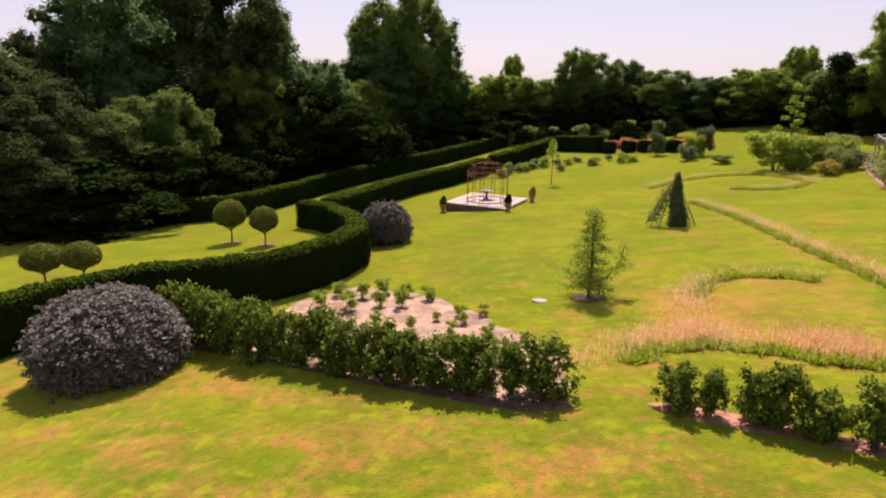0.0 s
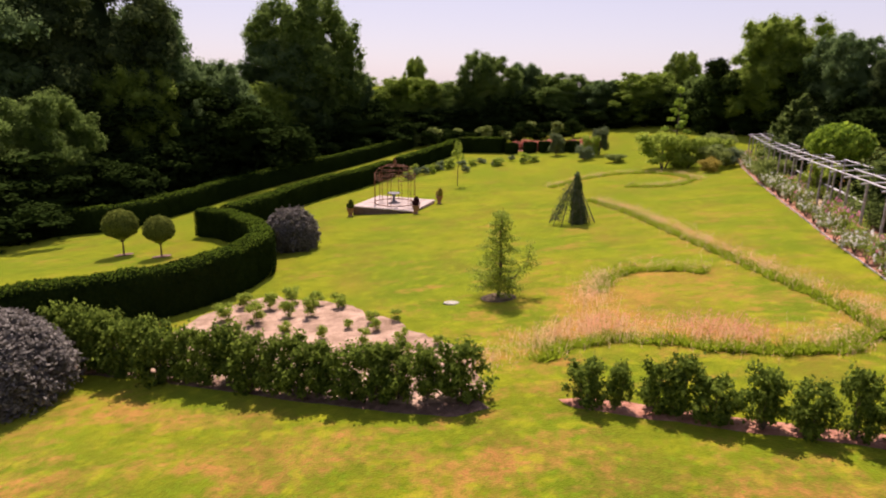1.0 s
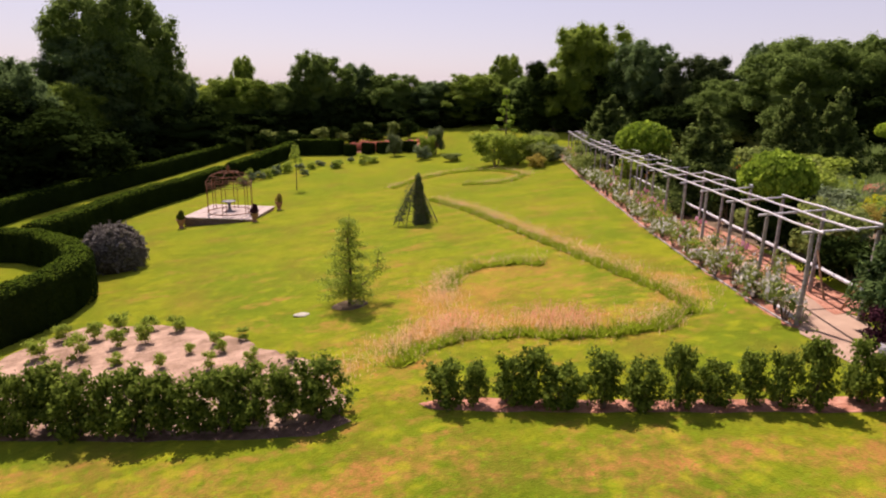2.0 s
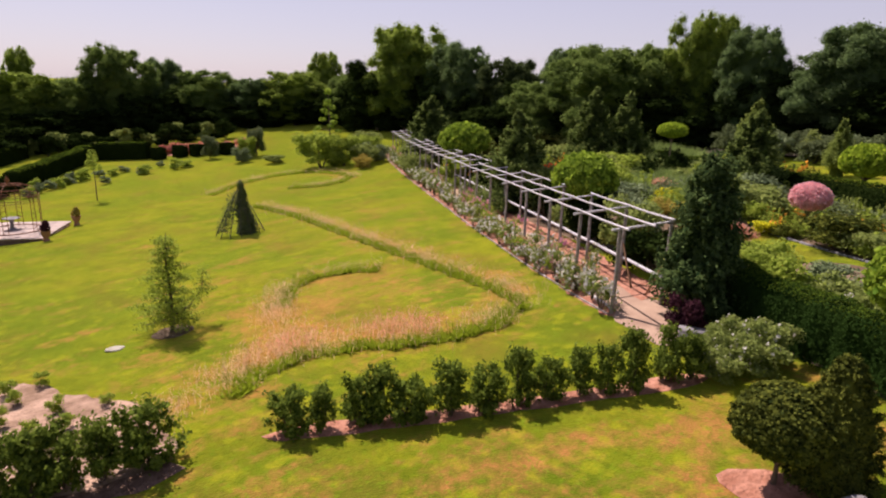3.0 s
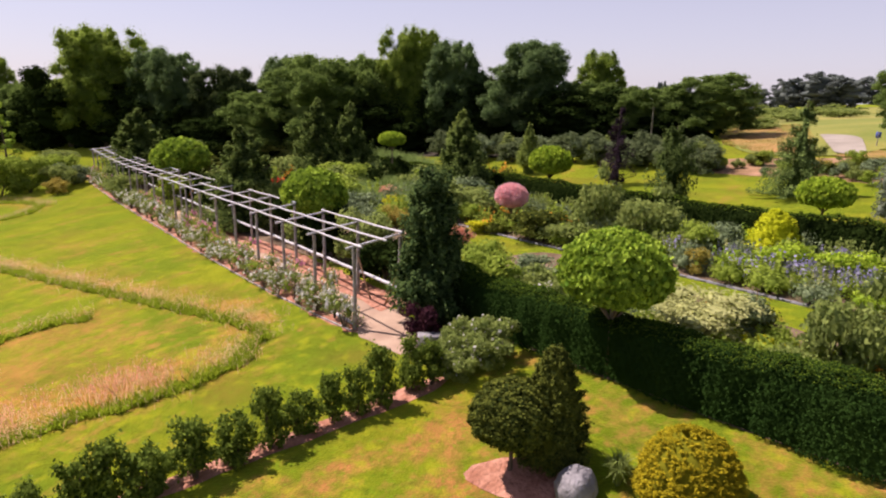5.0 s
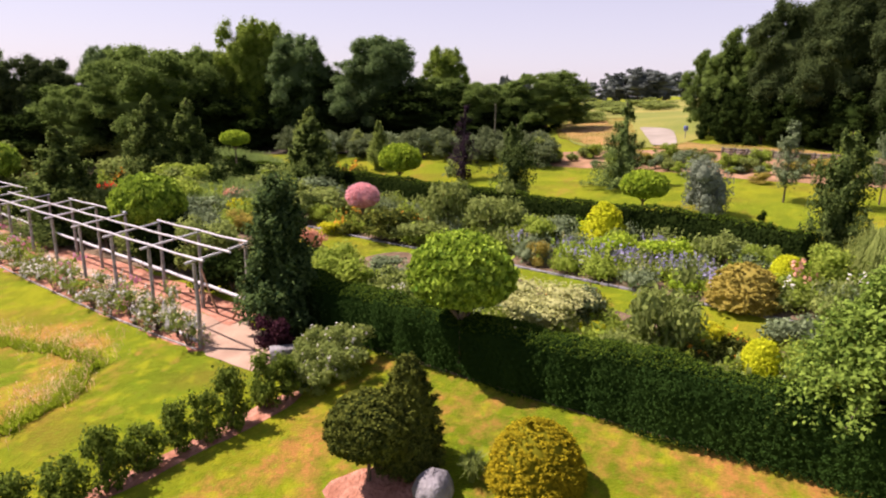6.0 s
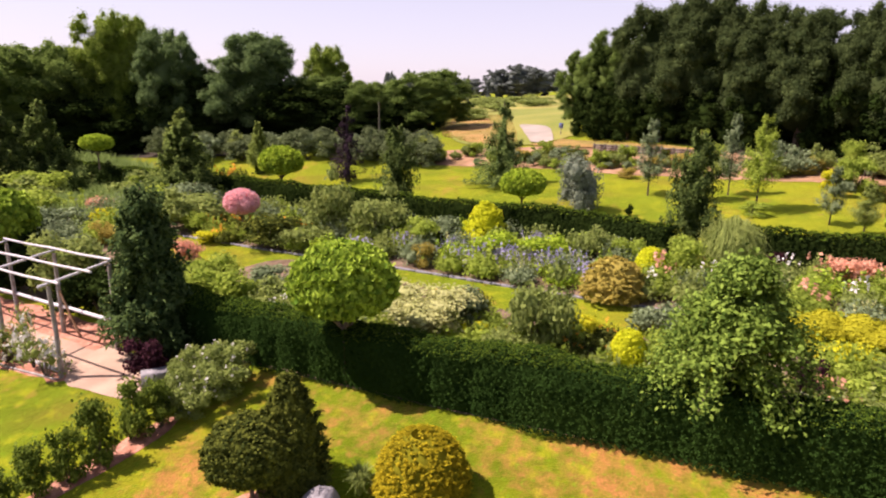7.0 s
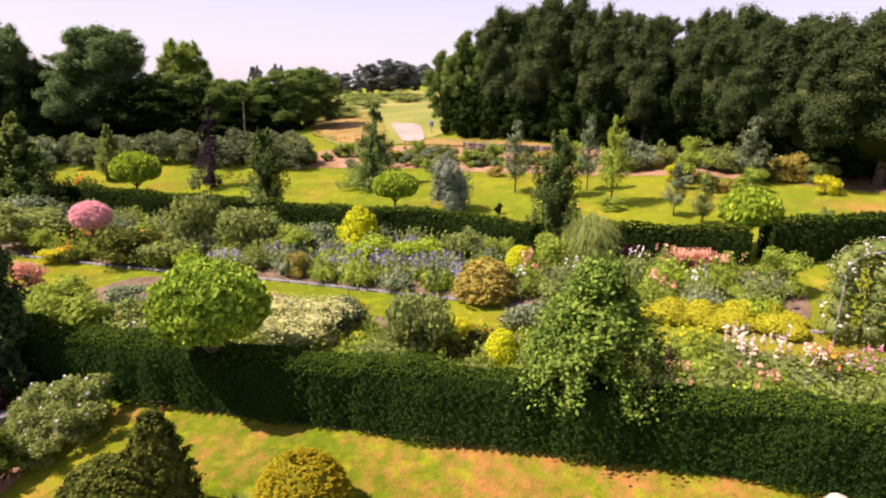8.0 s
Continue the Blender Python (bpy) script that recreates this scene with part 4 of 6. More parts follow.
band("rose_border", M["bark"], border_edge, 0.12, -0.3, 53, 0.004, "reddish mulch rose border beside the pergola", "flower bed", 3, 0.06)
band("pergola_path", M["sand"], 0.1, 1.3, -0.6, 54, 0.008, "sandy gravel path under the pergola", "path", 4)
band("path_verge", M["bark"], 1.27, 2.3, 0.6, 54, 0.012, "reddish mulch verge beside the path", "mulch bed", 5, 0.05)
flat_sheet("path_apron", [along(-0.2, -0.05), along(0.7, 1.5), along(-0.2, 1.6), along(-1.2, 1.5), along(-1.95, 1.15), along(-2.5, 0.5), along(-2.4, 0.03), along(-1.3, -0.05)], M["sand"], 0.012,
           "sandy gravel landing at the end of the path", "path", 0.1)

pergola = empty("pergola")
pergola.location = (PX, PY, gz(PX, PY))
O3 = np.array([PX, PY, gz(PX, PY)])
prng = np.random.default_rng(21)


def stick(name, p, q, r0, r1, material, parent, sag=0.0, sides=7):
    p, q = np.asarray(p, float), np.asarray(q, float)
    m = (p + q) / 2 + np.array([prng.normal() * 0.012, prng.normal() * 0.012, -sag])
    return part(name, tube([p, m, q], [r0, (r0 + r1) / 2, r1], sides), material, parent)


def pt(s, a, h):
    x, y = along(s, a)
    return np.array([x, y, gz(x, y) + h]) - O3


for i in range(BAYS + 1):
    s = BAY * i
    for a in (0.0, WIDE):
        if a and i in (8, 13):
            continue
        stick("post", pt(s + prng.normal() * 0.05, a, -0.05), pt(s, a, TALL), 0.062, 0.05, M["wood"], pergola)
    stick("crossbar", pt(s, -0.24, TALL + 0.07), pt(s + 0.05, WIDE + 0.1, TALL + 0.07), 0.038, 0.03, M["pole"], pergola)
    if i < BAYS:
        for a in (0.0, WIDE / 2, WIDE):
            if a == WIDE and i in (2, 5, 6, 9, 12, 13):
                continue
            if a == WIDE / 2 and i in (7,):
                continue
            e = (0.12 if a == WIDE else 0.5) if i == 0 else 0.08
            stick("purlin", pt(s - e, a, TALL + 0.15), pt(s + BAY + 0.08, a, TALL + 0.15), 0.036, 0.030, M["pole"], pergola, 0.02)
        if i not in (6, 11):
            stick("rail", pt(s - (0.5 if i == 0 else 0.04), WIDE + 0.05, 0.78), pt(s + BAY, WIDE + 0.05, 0.8), 0.06, 0.05, M["pole"], pergola, 0.02)
stick("brace", pt(-0.05, WIDE, 1.75), pt(-0.9, WIDE + 0.35, 0.0), 0.035, 0.03, M["brace_wood"], pergola)
stick("brace", pt(0.05, WIDE, 1.35), pt(0.95, WIDE, 0.0), 0.035, 0.03, M["brace_wood"], pergola)
stick("brace", pt(1.8, WIDE, 0.0), pt(2.6, WIDE, 1.3), 0.035, 0.03, M["brace_wood"], pergola)
tagged(pergola, "long rustic pergola of silvered poles over a path", "pergola")

edging = empty("log_edging")
edging.location = (PX, PY, gz(PX, PY))
for i in range(26):
    stick("log", pt(2.0 * i, border_edge(2.0 * i) + 0.03, 0.02), pt(2.0 * i + 1.94, border_edge(2.0 * i + 1.94) + 0.03, 0.02), 0.035, 0.03, M["wood"], edging)
tagged(edging, "thin weathered log edging between lawn and rose border", "edging")
edging = empty("log_edging")
edging.location = (PX, PY, gz(PX, PY))
for i in range(26):
    stick("log", pt(2.0 * i + 0.3, 0.14, 0.05), pt(2.0 * i + 2.24, 0.14, 0.05), 0.055, 0.05, M["pole"], edging)
tagged(edging, "pale log edging along the sandy path", "edging")


def rose(k):
    fl = ("white_fl", "white_fl", "peach_fl", "pink_fl")[k]
    return shrub(110 + k, M["mid"] if k < 2 else M["fresh"], 520, 0.075, 9, 0.9, "rose_bush", stems=6, bloom=M[fl], blooms=34 if k < 2 else 20, bloom_size=0.095, spread=1.05, core=0.35, fuzz=0.55)


rrng = np.random.default_rng(31)
for i in range(68):
    s = 0.5 + 0.75 * i
    k = (0, 1, 0, 2, 1, 3)[i % 6]
    x, y = along(s + float(rrng.normal()) * 0.2, border_edge(s) * (0.72, 0.2)[i % 2] + float(rrng.normal()) * 0.08)
    place(("rose", k), lambda k=k: rose(k)(), x, y, 0.9 + float(rrng.uniform(-0.25, 0.4)), (1.25 if s < 7 else 1.05) + float(rrng.uniform(-0.4, 0.5)), float(rrng.uniform(0, 360)),
          label=("white flowering rose bush in a mulched border", "grey-leaved white rose bush in a mulched border", "peach flowering rose bush in a mulched border",
                 "pink flowering rose bush in a mulched border")[k], category="rose", group="roses along the pergola")


for i in range(20):
    s = 3.0 + 2.5 * i
    x, y = along(s, 2.9 + 0.5 * (i % 2))
    place(("screen", i % 2), shrub(118 + i % 2, M[("yew", "mid")[i % 2]], 2600, 0.075, 15, 0.9, "screening_shrub", stems=3), x, y, 2.3, 1.7 + 0.4 * (i % 3), 67.0 * i,
          label="dark leafy shrub behind the pergola rail", category="shrub", group="shrubs behind the pergola")


# ---- the paved platform and its gazebo ----
ZT = -3.08
plat = empty("garden_platform")
plat.location = (-2.95, 47.4, ZT)
plat.rotation_euler = (0, 0, radians(-20.0))
part("plinth", [slab(-2.42, 2.42, -2.42, 2.42, -1.3, -0.10)], M["brickwork"], plat, "dark brick plinth")
for i in range(6):
    for j in range(6):
        x, y = -2.5 + 0.8334 * i, -2.5 + 0.8334 * j
        part("flagstone", [slab(x + 0.006, x + 0.827, y + 0.006, y + 0.827, -0.10, 0.0 - 0.004 * ((i * 7 + j * 3) % 3), 0.012)], M["paving"], plat)
tagged(plat, "raised square platform with pale pink paving", "platform")


def arc(r, z, n=32, turn=6.2832):
    return [(r * math.cos(turn * k / n), r * math.sin(turn * k / n), z) for k in range(n + 1)]


gaz = empty("gazebo")
gaz.location = (-2.95, 47.4, ZT)
for k in range(6):
    a = 1.0472 * k + 0.3
    for da in (-0.09, 0.09):
        x, y = 1.6 * math.cos(a + da), 1.6 * math.sin(a + da)
        part("upright", tube([(x, y, 0), (x, y, 2.25)], [0.022, 0.022], 6), M["rust"], gaz)
    for h in range(7):
        part("rung", tube([(1.6 * math.cos(a - 0.09), 1.6 * math.sin(a - 0.09), 0.3 * h + 0.2), (1.6 * math.cos(a + 0.09), 1.6 * math.sin(a + 0.09), 0.3 * h + 0.35)], [0.012, 0.012], 5), M["rust"], gaz)
    q = np.linspace(0, 1, 8)
    part("rib", tube(np.stack([1.6 * np.cos(q * 1.5) * math.cos(a), 1.6 * np.cos(q * 1.5) * math.sin(a), 2.25 + 0.75 * np.sin(q * 1.5)], 1), [0.02] * 8, 6), M["rust"], gaz)
for r, z in ((1.6, 2.25), (1.62, 2.05), (1.6, 1.9), (1.25, 2.72), (0.7, 2.93)):
    part("hoop", tube(arc(r, z), [0.02] * 33, 6), M["rust"], gaz)
part("base_ring", tube(arc(1.6, 0.03), [0.03] * 33, 6), M["rust"], gaz)
part("finial", tube([(0, 0, 2.95), (0, 0, 3.1), (0, 0, 3.18), (0, 0, 3.3), (0, 0, 3.5)], [0.03, 0.09, 0.16, 0.08, 0.01], 8), M["rust"], gaz)
tagged(gaz, "rusty iron gazebo with a domed top", "gazebo")

table = empty("garden_table")
table.location = (-3.05, 47.8, ZT)
part("tabletop", tube([(0, 0, 0.68), (0, 0, 0.72)], [0.5, 0.5], 20), M["stone"], table)
part("pedestal", tube([(0, 0, 0), (0, 0, 0.1), (0, 0, 0.35), (0, 0, 0.68)], [0.28, 0.12, 0.09, 0.2], 12), M["stone"], table)
tagged(table, "round stone table under the iron gazebo", "table")


def urn(plant):
    def build():
        rng = np.random.default_rng(7)
        root = empty("planted_urn")
        part("pot", tube([(0, 0, 0), (0, 0, 0.08), (0, 0, 0.16), (0, 0, 0.3), (0, 0, 0.62), (0, 0, 0.68)], [0.2, 0.2, 0.12, 0.2, 0.3, 0.33], 14), M["terracotta"], root)
        part("plant", crown_chunks(rng, [((0, 0, 0.85), (0.26, 0.26, 0.26)), ((0.05, 0, 1.1), (0.18, 0.18, 0.22))], 700, 0.1), M[plant], root)
        return root
    return build


for key, x, y, lab in (("olive", -6.2, 45.4, "dark leafy plant in a terracotta urn"), ("plum", -1.25, 43.9, "purple plant in a terracotta urn"), ("bronze", 0.55, 48.4, "bronze plant in a terracotta urn")):
    place(("urn", key), urn(key), x, y, 0.95, 0.95, 0.0, label=lab, category="plant pot", group="urns at the platform corners")


# ---- on the lawn ----
def sapling():
    rng = np.random.default_rng(120)
    root = empty("larch_sapling")
    part("trunk", tube([(0, 0, 0), (0.05, 0, 1.2), (0.0, 0.03, 2.2), (0.05, 0, 3.2)], [0.07, 0.05, 0.035, 0.01]), M["trunk"], root)
    tips = []
    for k in range(34):
        h = 0.3 + 2.6 * (k / 33) ** 1.6
        a = 2.4 * k + rng.uniform(-0.4, 0.4)
        r = (1.35 - 0.46 * h) * rng.uniform(0.55, 1.1)
        r = max(r, 0.18)
        d = np.array([math.cos(a), math.sin(a), 0.0])
        q = np.stack([[0, 0, h], d * r * 0.55 + [0, 0, h + 0.1], d * r + [0, 0, h + 0.06 + 0.12 * r]])
        part("branch", tube(q, [0.02, 0.013, 0.005], 5), M["trunk"], root)
        tips += [(tuple(d * r * f + [0, 0, h + 0.1]), (0.22, 0.22, 0.09)) for f in (0.35, 0.6, 0.8, 1.0)]
    q = np.array([[0, 0, 0.5], [0.55, 0.1, 0.7], [1.0, 0.15, 1.2], [1.08, 0.15, 1.85]])
    part("branch", tube(q, [0.035, 0.028, 0.02, 0.008], 6), M["trunk"], root)
    tips += [((0.95, 0.15, 1.1), (0.2, 0.2, 0.2)), ((1.05, 0.15, 1.4), (0.2, 0.2, 0.24)), ((1.08, 0.15, 1.75), (0.13, 0.13, 0.22)), ((1.25, 0.1, 1.2), (0.2, 0.15, 0.1))]
    part("foliage", crown_chunks(rng, tips, 11000, 0.085, core=0, tilt=0.9, aspect=2.4, fuzz=0.6), M["fresh"], root)
    return root


place("larch", sapling, 2.05, 20.2, 1.0, 1.0, 0.0, label="young larch tree with sparse feathery branches", category="tree")
flat_sheet("mulch_ring", [(2.05 + 0.62 * math.cos(a), 20.1 + 0.62 * math.sin(a)) for a in (0, 0.9, 1.8, 2.7, 3.6, 4.5, 5.4)], M["soil"], 0.02, "dark soil ring round a young tree", "soil")


def tepee():
    rng = np.random.default_rng(121)
    root = empty("willow_wigwam")
    for k in range(14):
        a = 6.2832 * k / 14
        b = np.array([1.35 * math.cos(a), 1.2 * math.sin(a), 0])
        part("rod", tube([b, b * 0.5 + [0, 0, 1.3], (0.08 * math.cos(a), 0.08 * math.sin(a), 2.35)], [0.02, 0.016, 0.011], 5), M["wicker"], root)
    for k, (r, z) in enumerate(((1.15, 0.35), (0.9, 0.85), (0.65, 1.35), (0.4, 1.8))):
        part("hoop", tube(arc(r, z, 20), [0.014] * 21, 5), M["wicker"], root)
    blobs = [((0.30 - 0.25 * q + 0.05 * math.sin(9 * q), -0.1, 0.15 + 2.3 * q), (0.52 - 0.36 * q, 0.5 - 0.32 * q, 0.3)) for q in np.linspace(0, 1, 10)]
    part("climber", crown_chunks(rng, blobs, 4600, 0.09, core=0.85), M["thicket"], root, "grey-green climber")
    sparse = [((-0.95 + 0.8 * q, 0.1, 0.25 + 1.7 * q), (0.3, 0.3, 0.22)) for q in np.linspace(0, 1, 6)]
    part("trailing_growth", crown_chunks(rng, sparse, 1900, 0.075, core=0, fuzz=0.6), M["thicket"], root)["kind"] = "stuff"
    return root


place("tepee", tepee, 7.9, 34.1, 1.0, 1.08, 0.0, label="willow wigwam half covered by a grey-green climber", category="plant support")


def standard_tree():
    rng = np.random.default_rng(122)
    root = empty("standard_tree")
    part("trunk", tube([(0, 0, 0), (0.02, 0, 1.6), (0, 0, 3.6)], [0.05, 0.04, 0.02], 6), M["trunk"], root)
    part("foliage", crown_chunks(rng, [((0, 0, 3.3), (0.35, 0.35, 0.6)), ((0.2, 0, 2.6), (0.4, 0.4, 0.3)), ((-0.2, 0, 2.9), (0.35, 0.35, 0.3))], 500, 0.16, core=0), M["fresh"], root)
    return root


place("standard", standard_tree, 2.5, 58.8, 1.0, 1.08, 0.0, label="thin young tree on a clear stem", category="tree")
place("lawn_stone", lambda: part("flat_stone", [lump((0, 0, 0.02), (0.28, 0.2, 0.05), np.random.default_rng(3), 0.12, 12, 7)], M["pale_stone"], smooth=True), 0.4, 19.9,
      label="pale flat stone lying in the lawn", category="stone")

# young plants in the gravel bed
YOUNG = [(-6.2, 21.0), (-7.2, 21.6), (-5.4, 21.6), (-4.5, 21.0), (-3.6, 20.5), (-6.2, 19.4), (-5.2, 20.0), (-4.4, 19.7), (-7.4, 20.1), (-3.0, 18.0), (-2.2, 18.4), (-1.5, 18.4),
         (-3.7, 17.2), (-1.2, 16.4), (-2.3, 16.5), (-2.1, 17.6), (-0.1, 15.9), (-1.7, 15.3), (-0.9, 15.2), (-5.0, 18.2), (-6.6, 18.2), (-4.3, 16.2), (-5.9, 16.8)]
yrng = np.random.default_rng(33)
for i, (x, y) in enumerate(YOUNG):
    k = i % 3
    big = 0.78 if i < 9 else 0.5
    place(("young", k), shrub(130 + k, M["fresh"], 800, 0.1, 8, 0.9, "young_plant", stems=3), x, y, big * (0.75 + float(yrng.uniform(0, 0.25))),
          big * (0.8 + float(yrng.uniform(-0.2, 0.25))), float(yrng.uniform(0, 360)), label="young leafy shrub planted in pale gravel", category="shrub", group="plants in the gravel bed")


# ---- ribbons of long grass ----
def blades(rng, x, y, h, width, lean):
    k = len(x)
    b = np.stack([x, y, land(x, y) - 0.01], 1)
    a = rng.uniform(0, 6.28, k)
    side = np.stack([np.cos(a), np.sin(a), np.zeros(k)], 1) * width
    bend = rng.normal(size=(k, 3)) * lean
    bend[:, 2] = 0
    tip = b + (np.array([0, 0, 1]) + bend) * h[:, None]
    mid = (b + tip) / 2 - bend * h[:, None] * 0.15
    v = np.stack([b - side, b + side, mid + side * 0.8, tip, mid - side * 0.8], 1).reshape(-1, 3)
    return tip, (v, np.arange(5 * k).reshape(-1, 5))


def long_grass(name, line, green_width, haze_width, shift, seed, label, density=900, haze=260, tall=0.23, stalk=0.36, heads="seed"):
    """A lush green rim of uncut grass with a drift of seeding stalks leaning out behind it."""
    rng = np.random.default_rng(seed)
    p = spline(line, 0.3)
    seg = np.concatenate([[0], np.cumsum(np.linalg.norm(np.diff(p, axis=0), axis=1))])
    t = unit(np.gradient(p, axis=0))

    def scatter(count, spread, out, rim=False):
        s = rng.uniform(0, seg[-1], count)
        clump_edge = 1 + 0.35 * np.sin(2.3 * s + seed) * np.sin(5.9 * s)
        off = rng.normal(size=count) * spread * 0.4 * clump_edge
        ragged = 0.05 * np.sin(4.1 * s + seed) + 0.04 * np.sin(11.3 * s)
        x, y = np.interp(s, seg, p[:, 0]), np.interp(s, seg, p[:, 1])
        nx, ny = -np.interp(s, seg, t[:, 1]), np.interp(s, seg, t[:, 0])
        away = np.sign(nx * x + ny * y)
        if rim:
            off = away * (np.abs(off) * 1.5 - 0.12 + ragged)
        return s, x + nx * (off + away * out), y + ny * (off + away * out)

    root = None
    if green_width:
        count = int(seg[-1] * green_width * density)
        s, x, y = scatter(count, green_width, 0.0, True)
        h = tall * rng.uniform(0.45, 1.25, count) * (1 + 0.3 * np.sin(3.1 * s) * np.sin(7.3 * s + seed))
        root = part(name, [blades(rng, x, y, h, 0.012, 0.5)[1]], M["lush"])
    count = int(seg[-1] * haze_width * haze * 1.35)
    s, x, y = scatter(count, haze_width, shift)
    thick = rng.uniform(size=count) < 0.55 + 0.45 * np.sin(1.7 * s + seed) * np.sin(0.6 * s)
    s, x, y = s[thick], x[thick], y[thick]
    h = stalk * rng.uniform(0.45, 1.2, len(x))
    tip, stems = blades(rng, x, y, h, 0.004, 0.22)
    if root is None:
        root = part(name, [stems], M["seed"])
    else:
        part("stalks", [stems], M["seed"], root)["kind"] = "stuff"
    c = np.concatenate([tip, tip - [0, 0, 0.06], tip - [0, 0, 0.13]]) + rng.normal(size=(3 * len(tip), 3)) * 0.03
    part("seed_haze", [leaf_chunk(rng, c, sphere_dirs(rng, len(c), -0.2), 0.07, 4.5, 0.6)], M[heads], root, "straw-coloured seed heads")["kind"] = "stuff"
    return tagged(root, label, "long grass", "", "stuff")


long_grass("long_grass", [(2.4, 13.95), (3.3, 14.7), (4.5, 15.0), (5.8, 14.5), (7.0, 13.7), (8.3, 13.2), (9.6, 13.1), (10.8, 13.8)], 0.48, 1.1, 0.45, 41, "lush green rim of uncut grass with rosy seed heads", 1000, 80)
long_grass("long_grass", [(0.3, 13.9), (1.2, 14.5), (2.4, 15.2), (3.6, 16.0), (4.6, 16.4)], 0, 0.95, 0.0, 46, "drift of golden seeding grass beside the gravel bed", 900, 170)
long_grass("long_grass", [(10.8, 13.6), (11.3, 15.2), (11.4, 17.8), (11.5, 22.6), (11.6, 28.9), (11.7, 36.7), (11.2, 43.0)], 0.36, 0.9, 0.4, 42, "winding green ribbon of uncut grass with golden seed heads", 950, 105)
long_grass("long_grass", [(10.4, 52.0), (13.6, 55.5), (17.3, 57.2), (20.4, 56.1), (21.6, 51.9), (20.6, 48.4), (17.9, 47.4), (15.6, 49.0)], 0.7, 1.0, 0.5, 43, "curl of uncut grass with straw-coloured seed heads", 600, 80)
long_grass("long_grass", [(5.6, 19.6), (6.2, 21.0), (6.9, 21.8), (7.8, 22.1), (8.9, 21.8), (9.7, 21.0)], 0.48, 0.8, 0.35, 44, "hook of uncut green grass in the lawn", 950, 80)
long_grass("long_grass", [(4.6, 16.4), (4.7, 17.6), (5.0, 19.0), (5.6, 20.8), (6.4, 22.0)], 0, 0.9, 0.0, 47, "drift of golden seeding grass in the lawn", 900, 130)
long_grass("long_grass", [(4.0, 15.6), (5.2, 16.2), (6.4, 15.8), (7.4, 14.9), (8.2, 14.1)], 0, 1.15, 0.0, 45, "patch of rosy flowering grass in the lawn", 900, 190, 0.26, 0.40, "rosy_seed")

# ---- the far end of the lawn ----
frng = np.random.default_rng(51)
for i in range(26):
    f = i / 25
    x, y = (-2.2 + 5.2 * f * 1.6, 66.5 + 13 * f) if i < 13 else (1.0 + 12.0 * (f - 0.5) * 2 * 0.95, 72.5 + 3 * float(frng.uniform(-1, 1)))
    k = i % 2
    place(("clump", k), shrub(140 + k, M[("grey_leaf", "fresh")[k]], 420, 0.15, 7, 0.8, "low_bush", stems=2), x + float(frng.normal()) * 0.5, y + float(frng.normal()) * 0.8,
          1.15 + float(frng.uniform(-0.25, 0.35)), 0.95 + float(frng.uniform(-0.2, 0.3)), float(frng.uniform(0, 360)), label="small rounded bush at the far end of the lawn", category="bush",
          group="bushes at the end of the lawn")


def yew_block():
    rng = np.random.default_rng(52)
    root = empty("yew_block")
    part("inner_growth", [slab(-0.7, 0.7, -0.7, 0.7, 0, 1.3, 0.1)], M["yew"], root)
    d = []
    n = []
    for ax, sg in ((0, -1), (0, 1), (1, -1), (1, 1), (2, 1)):
        q = rng.uniform(-0.75, 0.75, (420, 3))
        q[:, 2] = rng.uniform(0.02, 1.36, 420)
        q[:, ax] = sg * 0.75 if ax < 2 else 1.36
        m = np.zeros((420, 3))
        m[:, ax] = sg
        d.append(q)
        n.append(m)
    part("clipped_foliage", [leaf_chunk(rng, np.concatenate(d), np.concatenate(n), 0.2)], M["yew"], root)
    return root


for x, y in [(10.7, 81.4), (13.1, 81.0), (14.9, 80.0), (16.5, 79.0), (18.0, 78.0)]:
    place("yew_block", yew_block, x, y, 0.86, 1.0, 20.0, label="square clipped yew block at the lawn's end", category="topiary", group="yew blocks")
flat_sheet("terracotta_bed", [(10.5, 85), (19.5, 79.5), (23, 84), (12.5, 93)], M["bark"], 0.07, "reddish mulched bed behind the yew blocks", "flower bed")
for i in range(14):
    x, y = 11.5 + 10 * i / 13 + float(frng.normal()) * 0.5, 87.0 - 5.0 * i / 13 + float(frng.normal())
    place("pinkrow", shrub(143, M["mid"], 320, 0.17, 6, 0.8, "flowering_bush", bloom=M["terracotta_fl"], blooms=170, bloom_size=0.26), x, y - 1.5, 1.35, 1.35, 50.0 * i, label="terracotta-red flowering bush in a mulched bed",
          category="bush", group="flowering bushes behind the yew blocks")
for i in range(30):
    x, y = -14 + 36 * i / 29, 103.0 - 0.25 * i + float(frng.normal())
    place(("backbush", i % 3), shrub(146 + i % 3, M[("mid", "yew", "yew")[i % 3]], 900, 0.13, 9, 0.8, "woodland_bush"), x, y, 3.2, 2.2 + float(frng.uniform(-0.4, 0.8)), 77.0 * i,
          label="dark bush at the foot of the wood", category="bush", group="bushes below the wood")
